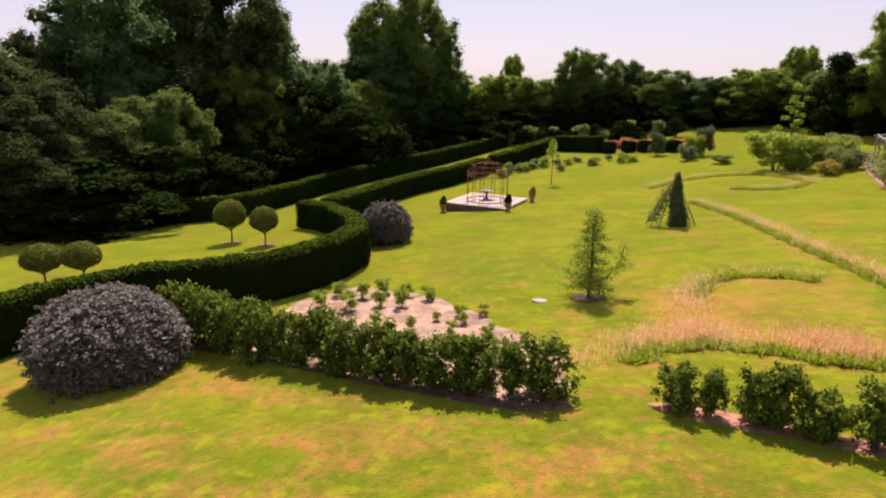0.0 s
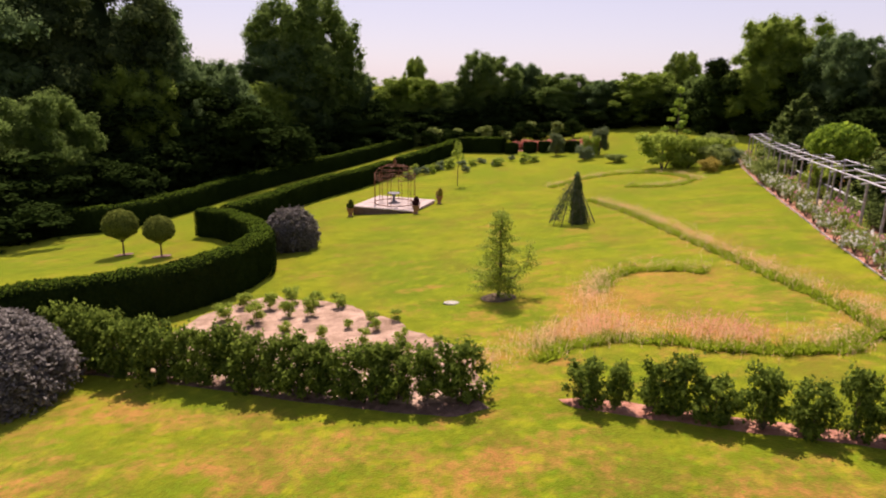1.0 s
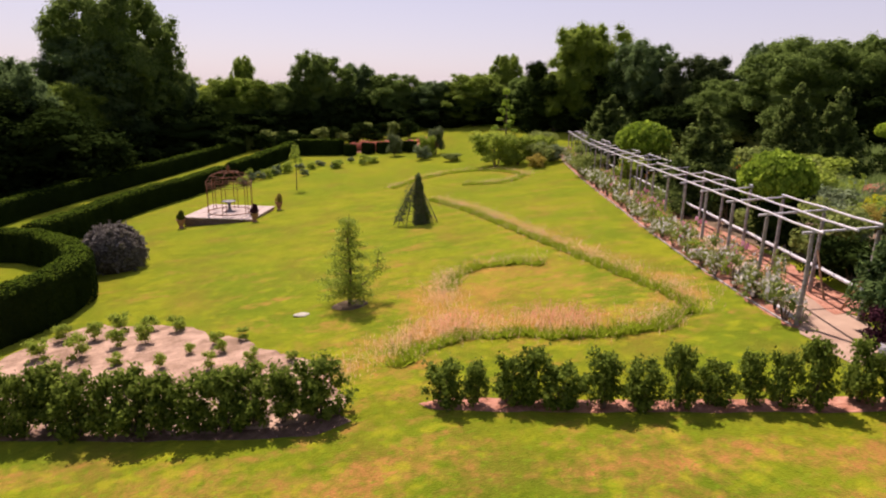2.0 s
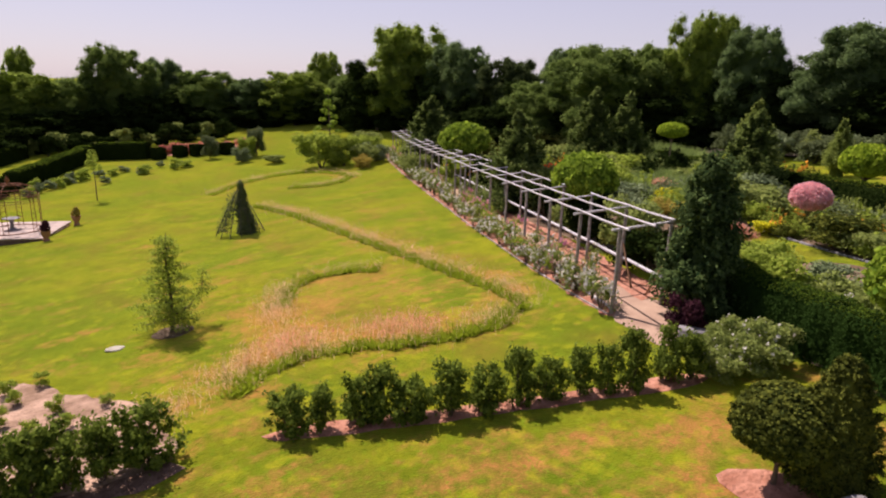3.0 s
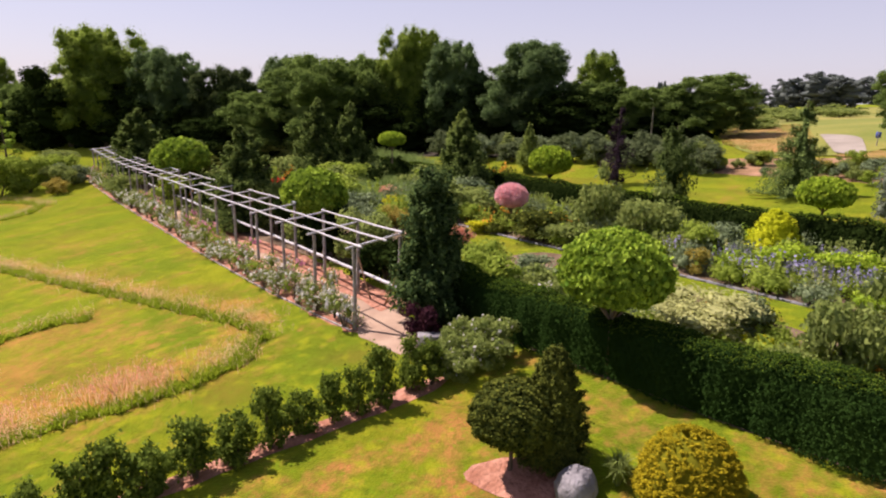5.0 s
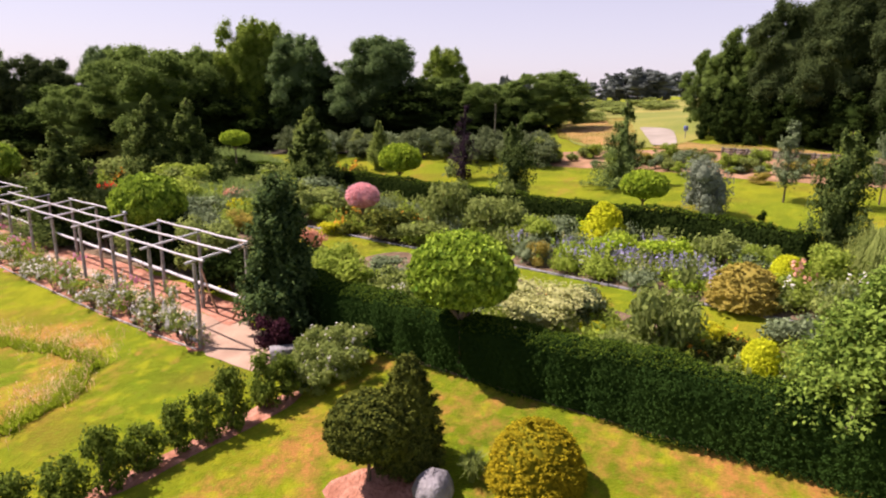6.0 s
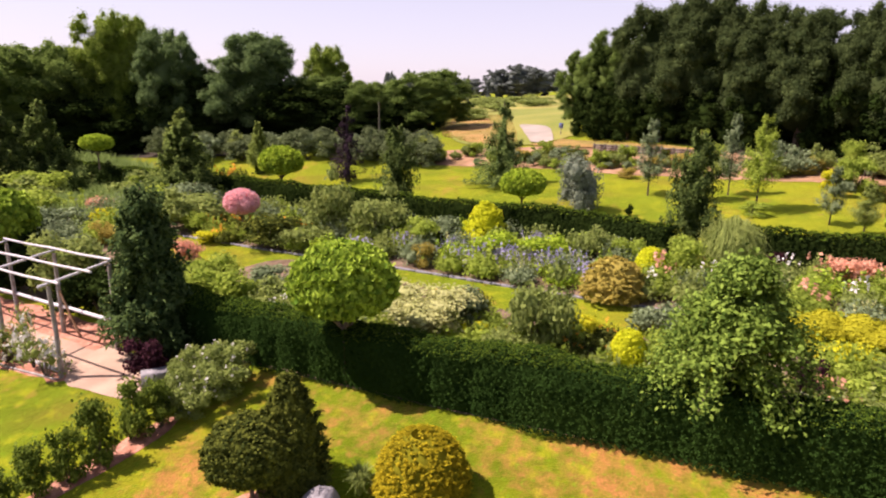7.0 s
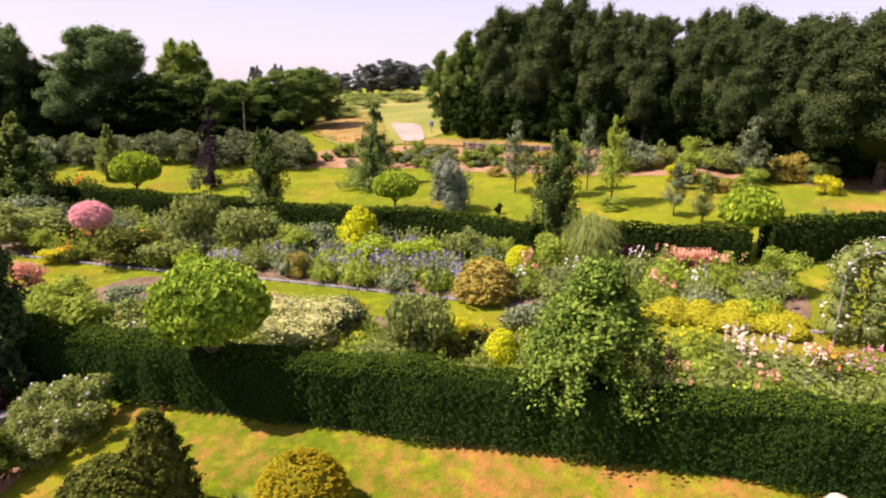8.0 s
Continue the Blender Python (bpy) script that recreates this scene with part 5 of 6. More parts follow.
for x, y, h, w, k, lab in [(19.9, 66.0, 1.0, 2.1, "mid", "low dark bush on the far lawn"), (15.5, 76.0, 2.8, 1.9, "thicket", "tall grey-green shrub at the lawn's end"),
                           (20.2, 73.5, 3.4, 2.0, "thicket", "tall grey-green shrub at the lawn's end"), (18.8, 72.5, 2.6, 2.2, "fresh", "bright green shrub at the lawn's end"),
                           (17.5, 69.8, 1.8, 1.9, "grey_leaf", "grey-green bush at the lawn's end"), (22.3, 58.5, 3.7, 4.6, "fresh", "wide yellow-green bush beside the pergola's end"),
                           (24.3, 57.6, 3.2, 3.0, "fresh", "wide leafy bush beside the pergola's end"), (26.0, 56.0, 2.2, 2.6, "mid", "rounded green bush by the pergola's end"),
                           (27.6, 57.0, 2.0, 2.4, "grey_leaf", "pale leafy bush by the pergola's end"), (28.0, 60.5, 2.6, 3.0, "fresh", "leafy bush by the pergola's end"),
                           (30.0, 64.0, 2.6, 3.4, "mid", "leafy bush behind the pergola's end"), (24.6, 53.8, 1.4, 1.8, "bronze", "bronze low bush beside the rose border")]:
    place(("lawnend", k), shrub(150 + len(k), M[k], 5200, 0.055, 26, 0.9, "garden_bush", stems=3, small=0.85, spread=1.15), x, y, w, h, x * 31.0, label=lab, category="bush")


def tiered_tree():
    rng = np.random.default_rng(155)
    root = empty("tiered_tree")
    part("trunk", tube([(0, 0, 0), (0.1, 0, 3.5), (0.0, 0.1, 7.0)], [0.12, 0.07, 0.02]), M["trunk"], root)
    tips = [((0.0, 0.1, 6.9), (0.35, 0.35, 0.3))]
    for k in range(11):
        h = 3.0 + 2.9 * k / 10
        a, r = 2.3 * k, (1.5 - 0.42 * (h - 3.0)) * rng.uniform(0.5, 1.0)
        d = np.array([math.cos(a), math.sin(a), 0])
        part("branch", tube([(0.05, 0, h - 0.1), d * r * 0.6 + [0, 0, h], d * r + [0, 0, h + 0.1]], [0.03, 0.02, 0.008], 5), M["trunk"], root)
        tips.append((tuple(d * r + [0, 0, h + 0.1]), (0.34, 0.34, 0.2)))
    part("foliage", crown_chunks(rng, tips, 900, 0.2, core=0), M["lime"], root)
    return root


place("tiered", tiered_tree, 24.0, 60.5, 1.0, 1.05, 0.0, label="thin yellow-green tree with open tiers of leaves", category="tree")


# ---- the flower garden east of the hedge ----
flat_sheet("border_soil", [(14.4, 10.6), (12.9, 6.0), (11.4, 1.6), (10.4, -2.2), (9.2, -6), (7.6, -11), (6, -16), (13, -16), (12.5, -10.8), (13.9, -6.4), (14.4, -4), (15.5, -0.8), (17.0, 2.0),
                           (18.6, 4.5), (20.6, 9.0), (19, 11), (17, 12.8)], M["soil"], 0.016, "dark soil of a densely planted border", "flower bed", 0.1)
flat_sheet("border_soil_east", [(23.8, 15.4), (22.9, 13.3), (21.4, 9.6), (19.6, 4.6), (17.9, 0.5), (16.6, -2.8), (15.5, -5.7), (14.2, -9.4), (15.4, -10.9), (17.6, -10.8), (19.9, -5.5), (22.4, -0.6), (24.5, 4.9),
                                (27.5, 11.0), (30.3, 17.6), (33, 24), (26, 20)], M["soil"], 0.016, "dark soil of the long flower border", "flower bed", 0.1)
flat_sheet("shrubbery_soil", [(16.5, 13.5), (19.0, 12.5), (22.5, 15.5), (26, 20.5), (35, 26), (40, 36), (44, 60), (36, 66), (28, 48), (21.5, 31)], M["soil"], 0.014, "dark soil of the shrubbery behind the pergola", "flower bed", 0.1)
flat_sheet("woodland_mulch", [(39.0, 9), (37.4, 8.2), (34.9, 1.0), (32.2, -5.0), (29.6, -12.6), (26.8, -17.7), (25, -20), (27.5, -22), (32.5, -15), (38.2, -9.6), (41.2, -1.2), (41, 7)], M["earth"], 0.016,
           "reddish bark mulch round young shrubs", "mulch bed", 0.4)

kerb = empty("stone_edging")
KERB = spline([(23.6, 15.0), (22.9, 13.3), (21.4, 9.6), (19.6, 4.6), (17.9, 0.5), (16.6, -2.8), (15.5, -5.7), (13.8, -10.4)], 0.62)
kerb.location = (float(KERB[0, 0]), float(KERB[0, 1]), gz(*KERB[0]))
ko = np.array([KERB[0, 0], KERB[0, 1], gz(*KERB[0])])
for a, b in zip(KERB[:-1], KERB[1:]):
    m, d = (a + b) / 2, b - a
    L, ang = float(np.linalg.norm(d)) / 2 - 0.012, math.atan2(d[1], d[0])
    st = part("kerbstone", [slab(-L, L, -0.05, 0.05, -0.05, 0.06, 0.012)], M["slate"], kerb)
    st.location = (m[0] - ko[0], m[1] - ko[1], gz(*m) - ko[2])
    st.rotation_euler = (0, 0, ang)
tagged(kerb, "grey stone edging between grass path and border", "edging")


def lime_ball(x, y, h, w, turn, label):
    place("lime_ball", ball_tree(160, M["lime"], 4200, 0.075, clear=0.30, flat=0.70), x, y, w, h, turn, label=label, category="tree", group="ball-headed trees")


place("big_ball", ball_tree(161, M["lime"], 9500, 0.062, clear=0.64, flat=0.84, under=0.62), 12.4, 4.2, 2.22, 2.22, 0.0, label="big ball-headed tree with large bright green leaves", category="tree", group="ball-headed trees")
place("back_ball", ball_tree(166, M["lime"], 4200, 0.082, clear=0.50, flat=0.68), 18.0, 18.5, 2.5, 2.97, 70.0, label="ball-headed bright green tree behind the pergola", category="tree", group="ball-headed trees")
place("back_ball", None, 25.5, 38.2, 3.5, 3.5, 130.0, label="ball-headed bright green tree beside the pergola", category="tree", group="ball-headed trees")


def standard_ball():
    return ball_tree(162, M["lime_dark"], 3000, 0.082, clear=0.36, flat=0.55)


for x, y, h, w, lab in [(30.2, 13.3, 2.5, 2.1, "mushroom-headed green tree on the far lawn"), (25.6, 0.7, 1.9, 1.75, "mushroom-headed bright tree behind the low hedge"),
                        (19.2, -11.0, 2.1, 1.75, "mushroom-headed tree between clipped hedges")]:
    place("mushroom", standard_ball(), x, y, w, h / 0.91, x * 17.0, label=lab, category="tree", group="ball-headed trees")

place("tall_mushroom", ball_tree(168, M["lime_dark"], 3000, 0.07, clear=1.65, flat=0.58), 30.5, 24.0, 1.6, 1.6, 0.0, label="small mushroom-headed tree in the shrubbery", category="tree", group="ball-headed trees")

# conifers and small trees
for x, y, h, w, kind, lab in [(13.8, 9.9, 4.5, 1.95, "yew", "tall dark columnar conifer at the pergola's end"), (20.9, 26.3, 5.2, 3.6, "cedar", "broad dark conifer behind the pergola"),
                              (30.0, 50.5, 6.2, 4.8, "cedar", "dark conifer at the end of the pergola"), (31.3, 31.1, 5.9, 3.2, "cedar", "dark spreading conifer in the shrubbery"),
                              (32.6, 29.2, 5.4, 3.0, "cedar", "dark spreading conifer in the shrubbery"), (30.6, 19.0, 4.7, 2.5, "spruce", "upright green conifer beside the low hedge"),
                              (26.3, 6.2, 4.0, 1.4, "light", "upright dark conifer in the low hedge"), (20.9, -5.0, 4.1, 1.4, "light", "narrow dark conifer between clipped hedges"),
                              (36.0, 17.2, 3.2, 1.5, "spruce", "narrow green conifer on the far lawn"),
                              (28.9, 17.9, 4.3, 3.0, "cedar", "dark spreading conifer in the border")]:
    if kind == "light":
        place("light_cone", fir(175, M["light_conifer"], 64, 170, 2.5, 6.0, 0.26, 0.62, 0.0, 0.45, 0.65, 0.36, core=0.26, name="upright_conifer"), x, y, w / 3.3, h / 6.0, x * 23.0, label=lab, category="conifer", group="conifers")
    elif kind == "spruce":
        place("spruce", fir(176, M["spruce"], 120, 160, 2.2, 6.0, 0.19, 0.95, -0.1, 0.45, 0.35, 0.3, name="green_conifer"), x, y, w / 3.3, h / 6.0, x * 23.0, label=lab, category="conifer", group="conifers")
    elif kind == "yew":
        place("yew_cone", fir(170, M["column_yew"], 210, 150, 2.0, 6.0, 0.24, 0.5, 0.15, 0.35, 0.5, 0.42, core=0.42, name="columnar_conifer"), x, y, w / 3.3, h / 6.0, x * 23.0, label=lab, category="conifer", group="conifers")
    else:
        place("cedar_cone", fir(171, M["conifer"], 150, 190, 2.2, 6.0, 0.19, 0.9, 0.3, 0.3, 0.45, 0.34, name="spreading_conifer"), x, y, w / 3.0, h / 6.0, x * 23.0, label=lab, category="conifer", group="conifers")
place("young_cedar", fir(174, M["young_cedar"], 120, 150, 2.1, 6.0, 0.13, 1.1, 0.2, 0.05, 0.28, 0.22, core=0.22), 31.2, 1.9, 0.9, 0.7, 0.0, label="young layered grey-green cedar on the far lawn", category="conifer", group="conifers")
place("plum_tree", fir(172, M["dusk"], 46, 110, 1.15, 6.0, 0.16, 0.7, 0.1, 0.25, 0.75, 0.3, core=0.12), 33.0, 10.6, 0.85, 0.7, 0.0, label="narrow dark purple tree on the far lawn", category="tree")


def light_tree(seed, material):
    return fir(seed, material, 60, 80, 1.5, 6.0, 0.17, 0.75, -0.2, 0.75, 0.4, 0.5, 0.16, 0.0, "young_tree", 0.012)


for x, y, h, w, k, lab in [(28.3, -4.8, 3.2, 1.7, "grey_leaf", "young grey-green tree on the far lawn"), (28.0, -8.1, 3.3, 1.4, "grey_leaf", "slim young tree on the far lawn"),
                           (25.6, -8.5, 3.6, 1.8, "fresh", "young bright green tree on the far lawn"), (27.4, -15.4, 2.9, 2.0, "grey_leaf", "young leafy tree before the wood"),
                           (22.2, -10.9, 1.8, 1.2, "mid", "small young tree behind the hedge"), (27.2, -6.7, 2.9, 1.5, "fresh", "young yellow-green tree on the far lawn"),
                           (23.6, -10.4, 2.0, 1.2, "grey_leaf", "small grey tree behind the hedge")]:
    place(("light", k), light_tree(180 + len(k), M[k]), x, y, w / 2.9, h / 5.7, x * 41.0, label=lab, category="tree", group="young trees on the far lawn")


def bush(key, x, y, h, w, lab, leaves=2200, size=0.075, lumps=13, category="shrub", **kw):
    place(("bush", key), shrub(190 + sum(map(ord, key)) % 50, M[key], leaves, size, lumps, 0.85, "garden_shrub", **kw), x, y, w, h, (x * 37 + y * 11) % 360, label=lab, category=category)


# the near side: topiary, boulder, trough
place("twin_a", ball_tree(163, M["olive"], 12000, 0.045, clear=0.30, flat=1.0, name="clipped_tree", oval=False), 8.5, 4.65, 1.4, 1.3, 0.0, label="dense olive-green tree with a clipped round head", category="tree")
place("twin_b", column(164, M["olive"], 20000, 0.62, 2.2, 0.06, 0.08, 1.9, "clipped_yew", lift=0.6), 9.0, 4.1, 1.0, 1.0, 0.0, label="dense dark conical clipped yew", category="topiary")
place("golden_dome", column(165, M["golden_yew"], 40000, 0.48, 1.0, 0.025, 0.02, 2.8, "golden_dome", lift=0.4, dome=0.5, reach=0.45), 8.95, 1.75, 1.74, 1.24, 0.0, label="clipped golden yew dome on the lawn", category="topiary")
place("boulder", lambda: part("boulder", [lump((0, 0, 0.2), (0.42, 0.34, 0.36), np.random.default_rng(8), 0.10, 16, 10)], M["stone"], smooth=True), 8.3, 3.35,
      label="pale grey boulder beside clipped topiary", category="boulder")
place("pale_stone", lambda: part("pale_stone", [lump((0, 0, 0.1), (0.25, 0.18, 0.22), np.random.default_rng(18), 0.08, 16, 10)], M["pale_stone"], smooth=True), 8.25, -6.95, 1.0, 1.0, 25.0,
      label="pale cream stone on the grass before the hedge", category="stone")
flat_sheet("mulch_island", [(7.9, 5.2), (8.3, 5.3), (8.8, 4.9), (9.0, 4.2), (8.8, 3.3), (8.35, 3.1), (8.0, 3.7), (7.8, 4.5)], M["bark"], 0.012, "pinkish mulch island under topiary", "mulch bed")


def grass_tuft(seed, material, blades=260, tall=1.0, lean=0.45, width=0.012):
    def build():
        rng = np.random.default_rng(seed)
        a = rng.uniform(0, 6.28, blades)
        d = np.stack([np.cos(a), np.sin(a), np.zeros(blades)], 1)
        s = np.stack([-d[:, 1], d[:, 0], np.zeros(blades)], 1) * width
        r = rng.uniform(0.1, 1, (blades, 1)) * lean
        h = tall * rng.uniform(0.6, 1.0, (blades, 1))
        up = np.array([[0, 0, 1.0]])
        b, m, t = d * 0.06, d * r * 0.55 + up * h * 0.75, d * r * 1.25 + up * h * rng.uniform(0.6, 1.0, (blades, 1))
        v = np.stack([b - s, b + s, m + s, m - s, t], 1).reshape(-1, 3)
        i = np.arange(blades)[:, None] * 5
        return part("ornamental_grass", [(v, np.concatenate([i + k for k in (0, 1, 2, 3)], 1)), (v, np.concatenate([i + k for k in (3, 2, 4)], 1))], material)
    return build


place("tuft", grass_tuft(200, M["mid"]), 8.9, 2.85, 0.7, 0.7, 0.0, label="tuft of thin grey-green grass beside a boulder", category="ornamental grass")
place("trough", lambda: part("stone_trough", [slab(-0.55, 0.55, -0.24, 0.24, 0, 0.5, 0.03)], M["stone"]), 12.15, 8.75, 0.7, 0.8, -55.0, label="pale stone trough at the path's end", category="trough")
bush("plum", 12.5, 9.3, 1.15, 1.0, "dark red leafy shrub beside a stone trough", 1500, 0.1)
for x, y, h, w in [(11.15, 7.6, 0.85, 0.9), (11.75, 7.75, 0.9, 1.0), (11.7, 6.95, 0.95, 1.1), (12.35, 7.15, 1.1, 1.15), (10.95, 7.2, 0.75, 0.8), (12.4, 7.9, 0.95, 1.0)]:
    place("lacy", shrub(205, M["mid"], 3000, 0.075, 22, 0.85, "white_flowered_shrub", bloom=M["white_fl"], blooms=36, bloom_size=0.06, small=0.75, spread=1.25), x, y, w, h, x * 70.0,
          label="dense shrub with small white flowers by the path", category="shrub", group="white-flowered shrubs")

def tall_grass_bed(corners, count, tall, seed, label, material=None):
    """A mass of upright grass leaves over a patch of ground."""
    rng = np.random.default_rng(seed)
    c = np.array(corners, float)
    pts = rng.uniform(c.min(0), c.max(0), (4 * count, 2))
    inside = np.zeros(len(pts), bool)
    for a, b in zip(c, np.roll(c, -1, 0)):
        hit = ((a[1] > pts[:, 1]) != (b[1] > pts[:, 1])) & (pts[:, 0] < (b[0] - a[0]) * (pts[:, 1] - a[1]) / (b[1] - a[1] + 1e-9) + a[0])
        inside ^= hit
    pts = pts[inside][:count]
    h = tall * rng.uniform(0.7, 1.1, len(pts)) * (1 + 0.18 * np.sin(1.7 * pts[:, 0]) * np.sin(1.3 * pts[:, 1] + 1))
    tagged(part("tall_grass", [blades(rng, pts[:, 0], pts[:, 1], h, 0.035, 0.22)[1]], material or M["reed"]), label, "tall grass", "", "stuff")


tall_grass_bed([(30.0, 23.0), (35.5, 24.0), (40.0, 32.5), (39.5, 38.0), (33.5, 32.0), (28.5, 28.0)], 15000, 1.25, 61, "mass of tall soft green grass in the shrubbery")
tall_grass_bed([(24.5, 18.5), (27.0, 17.5), (31.0, 22.5), (28.5, 27.5), (25.5, 24.0)], 9000, 1.1, 62, "bed of upright green grass leaves in the shrubbery")

for x, y, h, w in [(30.0, 23.2, 1.9, 1.8), (31.2, 24.3, 2.1, 1.9), (29.6, 24.6, 1.7, 1.6)]:
    place("under_ball", shrub(207, M["yew"], 2600, 0.08, 16, 0.9, "dark_shrub"), x, y, w, h, x * 50.0, label="dark evergreen shrub below a mushroom-headed tree", category="shrub", group="shrubs below the mushroom-headed tree")

# named shrubs of the borders
for key, x, y, h, w, lab in [
        ("mid", 13.7, -0.1, 2.6, 1.55, "tall dense green shrub behind the hedge"), ("grey_leaf", 15.4, 2.0, 1.2, 1.4, "grey-green shrub beside a variegated one"),
        ("yellow", 14.6, -1.4, 0.7, 0.75, "golden-leaved shrub in the border"),
        ("mid", 23.0, 8.1, 3.1, 1.7, "tall green shrub in the long border"), ("mid", 22.2, 6.1, 2.5, 2.2, "light green shrub in the long border"), ("mid", 21.9, 9.0, 1.2, 2.2, "spreading low shrub by the edging"),
        ("olive", 22.3, 10.6, 1.3, 2.4, "olive-green spreading shrub by the border"), ("fresh", 21.3, 4.4, 1.3, 1.6, "bright green shrub in the long border"), ("grey_leaf", 22.4, 3.6, 1.2, 1.7, "grey-leaved shrub in the long border"),
        ("fresh", 18.3, -4.6, 1.4, 1.5, "leafy green shrub in the border"), ("fresh", 16.2, -10.4, 1.3, 1.3, "bright green shrub near the arch"), ("plum", 11.9, -5.4, 1.15, 0.55, "narrow dark red shrub behind the hedge"),
        ("plum", 18.6, -6.8, 0.9, 0.9, "dark red shrub in the far border"), ("mid", 20.4, -2.0, 1.3, 1.4, "green shrub before the low hedge"), ("fresh", 19.8, -3.0, 0.95, 1.1, "light green shrub before the low hedge"),
        ("grey_leaf", 27.6, 16.6, 1.7, 3.0, "grey-green leafy thicket in the border"), ("fresh", 26.6, 18.4, 1.6, 3.0, "dense green thicket in the border"), ("mid", 29.6, 21.0, 1.7, 3.4, "dense green thicket in the border"),
        ("fresh", 16.4, 9.2, 1.4, 2.0, "light green shrub behind the hedge")]:
    bush(key, x, y, h, w, lab)
for key, x, y, h, w, lab in [
        ("fresh", 17.8, 10.6, 1.3, 2.0, "light green shrub behind the hedge"), ("mid", 16.2, 7.0, 1.2, 1.9, "green shrub behind the hedge"), ("grey_leaf", 17.6, 8.2, 1.0, 1.6, "grey-green shrub beside the grass path"),
        ("mid", 15.2, 11.0, 1.9, 1.8, "dark green shrub beside the tall conifer"), ("fresh", 24.0, 14.3, 1.0, 1.3, "leafy clump at the head of the border"), ("olive", 19.4, 14.0, 1.6, 2.0, "olive shrub behind the pergola"),
        ("grey_leaf", 18.6, 15.8, 2.0, 1.7, "weeping grey-green shrub behind the pergola"), ("peach_fl", 19.8, 12.4, 1.1, 1.0, "peach-coloured shrub beside the pergola"), ("fresh", 24.8, 24.0, 2.0, 3.4, "broad green thicket in the shrubbery"),
        ("mid", 27.6, 26.5, 2.0, 4.0, "broad green thicket in the shrubbery"), ("grey_leaf", 23.4, 21.0, 1.6, 3.0, "grey-green thicket in the shrubbery"), ("fresh", 30.5, 27.0, 1.8, 4.0, "broad green thicket in the shrubbery"),
        ("red_fl", 25.6, 29.0, 1.7, 1.5, "bright red flowering shrub in the shrubbery"), ("bronze", 22.6, 17.6, 1.1, 1.5, "bronze shrub in the shrubbery"), ("yellow", 24.6, 19.6, 1.0, 1.3, "gold-green shrub in the shrubbery"),
        ("peach_fl", 26.0, 20.6, 1.2, 1.3, "rosy flowering shrub in the shrubbery"), ("mid", 33.5, 35, 2.4, 5.0, "dark green thicket in the shrubbery"), ("mid", 27.0, 38.0, 2.6, 4.0, "dark green thicket behind the pergola"),
        ("olive", 29.5, 43.0, 2.8, 5.0, "olive thicket behind the pergola"), ("mid", 25.0, 44.5, 2.6, 3.0, "green thicket behind the pergola"), ("fresh", 23.4, 36.5, 2.2, 2.4, "green shrub behind the pergola"),
        ("mid", 36.0, 52.0, 3.0, 5.0, "dark green thicket below the wood"), ("mid", 40.0, 43.0, 3.0, 5.0, "dark green thicket below the wood")]:
    bush(key, x, y, h, w, lab)
for key, x, y, h, w, lab in [
        ("lime_dark", 20.5, 1.6, 1.0, 1.9, "low light green mass among blue spikes"), ("lime_dark", 20.1, -0.2, 1.0, 1.8, "low light green mass among blue spikes"), ("bronze", 19.8, 3.8, 0.95, 0.85, "reddish-bronze shrub by the edging"),
        ("mid", 25.0, 15.4, 2.0, 3.0, "broad leafy shrub at the head of the border"), ("grey_leaf", 14.8, -3.0, 1.1, 1.4, "grey-green shrub behind the hedge"), ("fresh", 12.9, -2.6, 1.1, 1.3, "light green shrub behind the hedge"),
        ("fresh", 15.8, -8.7, 0.55, 1.2, "low bright green cushion behind gold ones"), ("peach_fl", 17.8, -8.7, 0.95, 1.2, "shrub covered in peach-pink roses"), ("yellow", 28.5, -12.4, 0.9, 0.75, "small golden shrub on the mulch"),
        ("yellow", 22.9, 13.2, 0.55, 1.3, "low gold cushion at the border's head"), ("mid", 13.3, 0.7, 1.2, 1.2, "leafy green shrub behind the hedge")]:
    bush(key, x, y, h, w, lab)
place("cream_shrub", shrub(219, M["cream"], 7000, 0.05, 26, 0.55, "variegated_shrub", spread=1.25, fuzz=0.55), 14.9, 3.0, 2.5, 1.4, 0.0, label="spreading cream variegated shrub", category="shrub")
place("pink_dome", ball_tree(210, M["pink"], 4200, 0.055, clear=0.52, flat=0.82, name="pink_willow"), 23.9, 12.4, 1.4, 1.4, 0.0, label="pink-leaved willow clipped to a ball on a short trunk", category="shrub")


def arching_tree(seed, material, boughs=130, per=200):
    """A loose small tree whose long shoots arch out over the hedge and hang; 3.5 m high."""
    def build():
        rng = np.random.default_rng(seed)
        root = empty("arching_tree")
        part("trunk", tube([(0, 0, 0), (-0.1, 0, 1.1), (-0.3, 0, 2.2), (-0.4, 0, 3.0)], [0.09, 0.07, 0.05, 0.02], 8), M["trunk"], root)
        h = 1.2 + 2.1 * rng.uniform(0, 1, boughs) ** 0.9
        a = np.arange(boughs) * 2.39996 + rng.normal(size=boughs) * 0.2
        k = (h - 1.2) / 2.1
        reach = (1.32 * (1 - k ** 1.7) + 0.28) * rng.uniform(0.72, 1.12, boughs)
        s = rng.uniform(0.05, 1, (per, boughs)) ** 0.85
        r = reach * s
        z = h + 0.3 * r + k * 0.25 * s - 0.56 * reach * s ** 2.4
        p = np.stack([r * np.cos(a) - 0.16 * h + 0.05, r * np.sin(a), z], -1)
        p += rng.normal(size=p.shape) * (0.05 + 0.07 * s[..., None])
        n = np.stack([0.6 * np.cos(a) + 0 * s, 0.6 * np.sin(a) + 0 * s, 0.9 + 0 * s], -1)
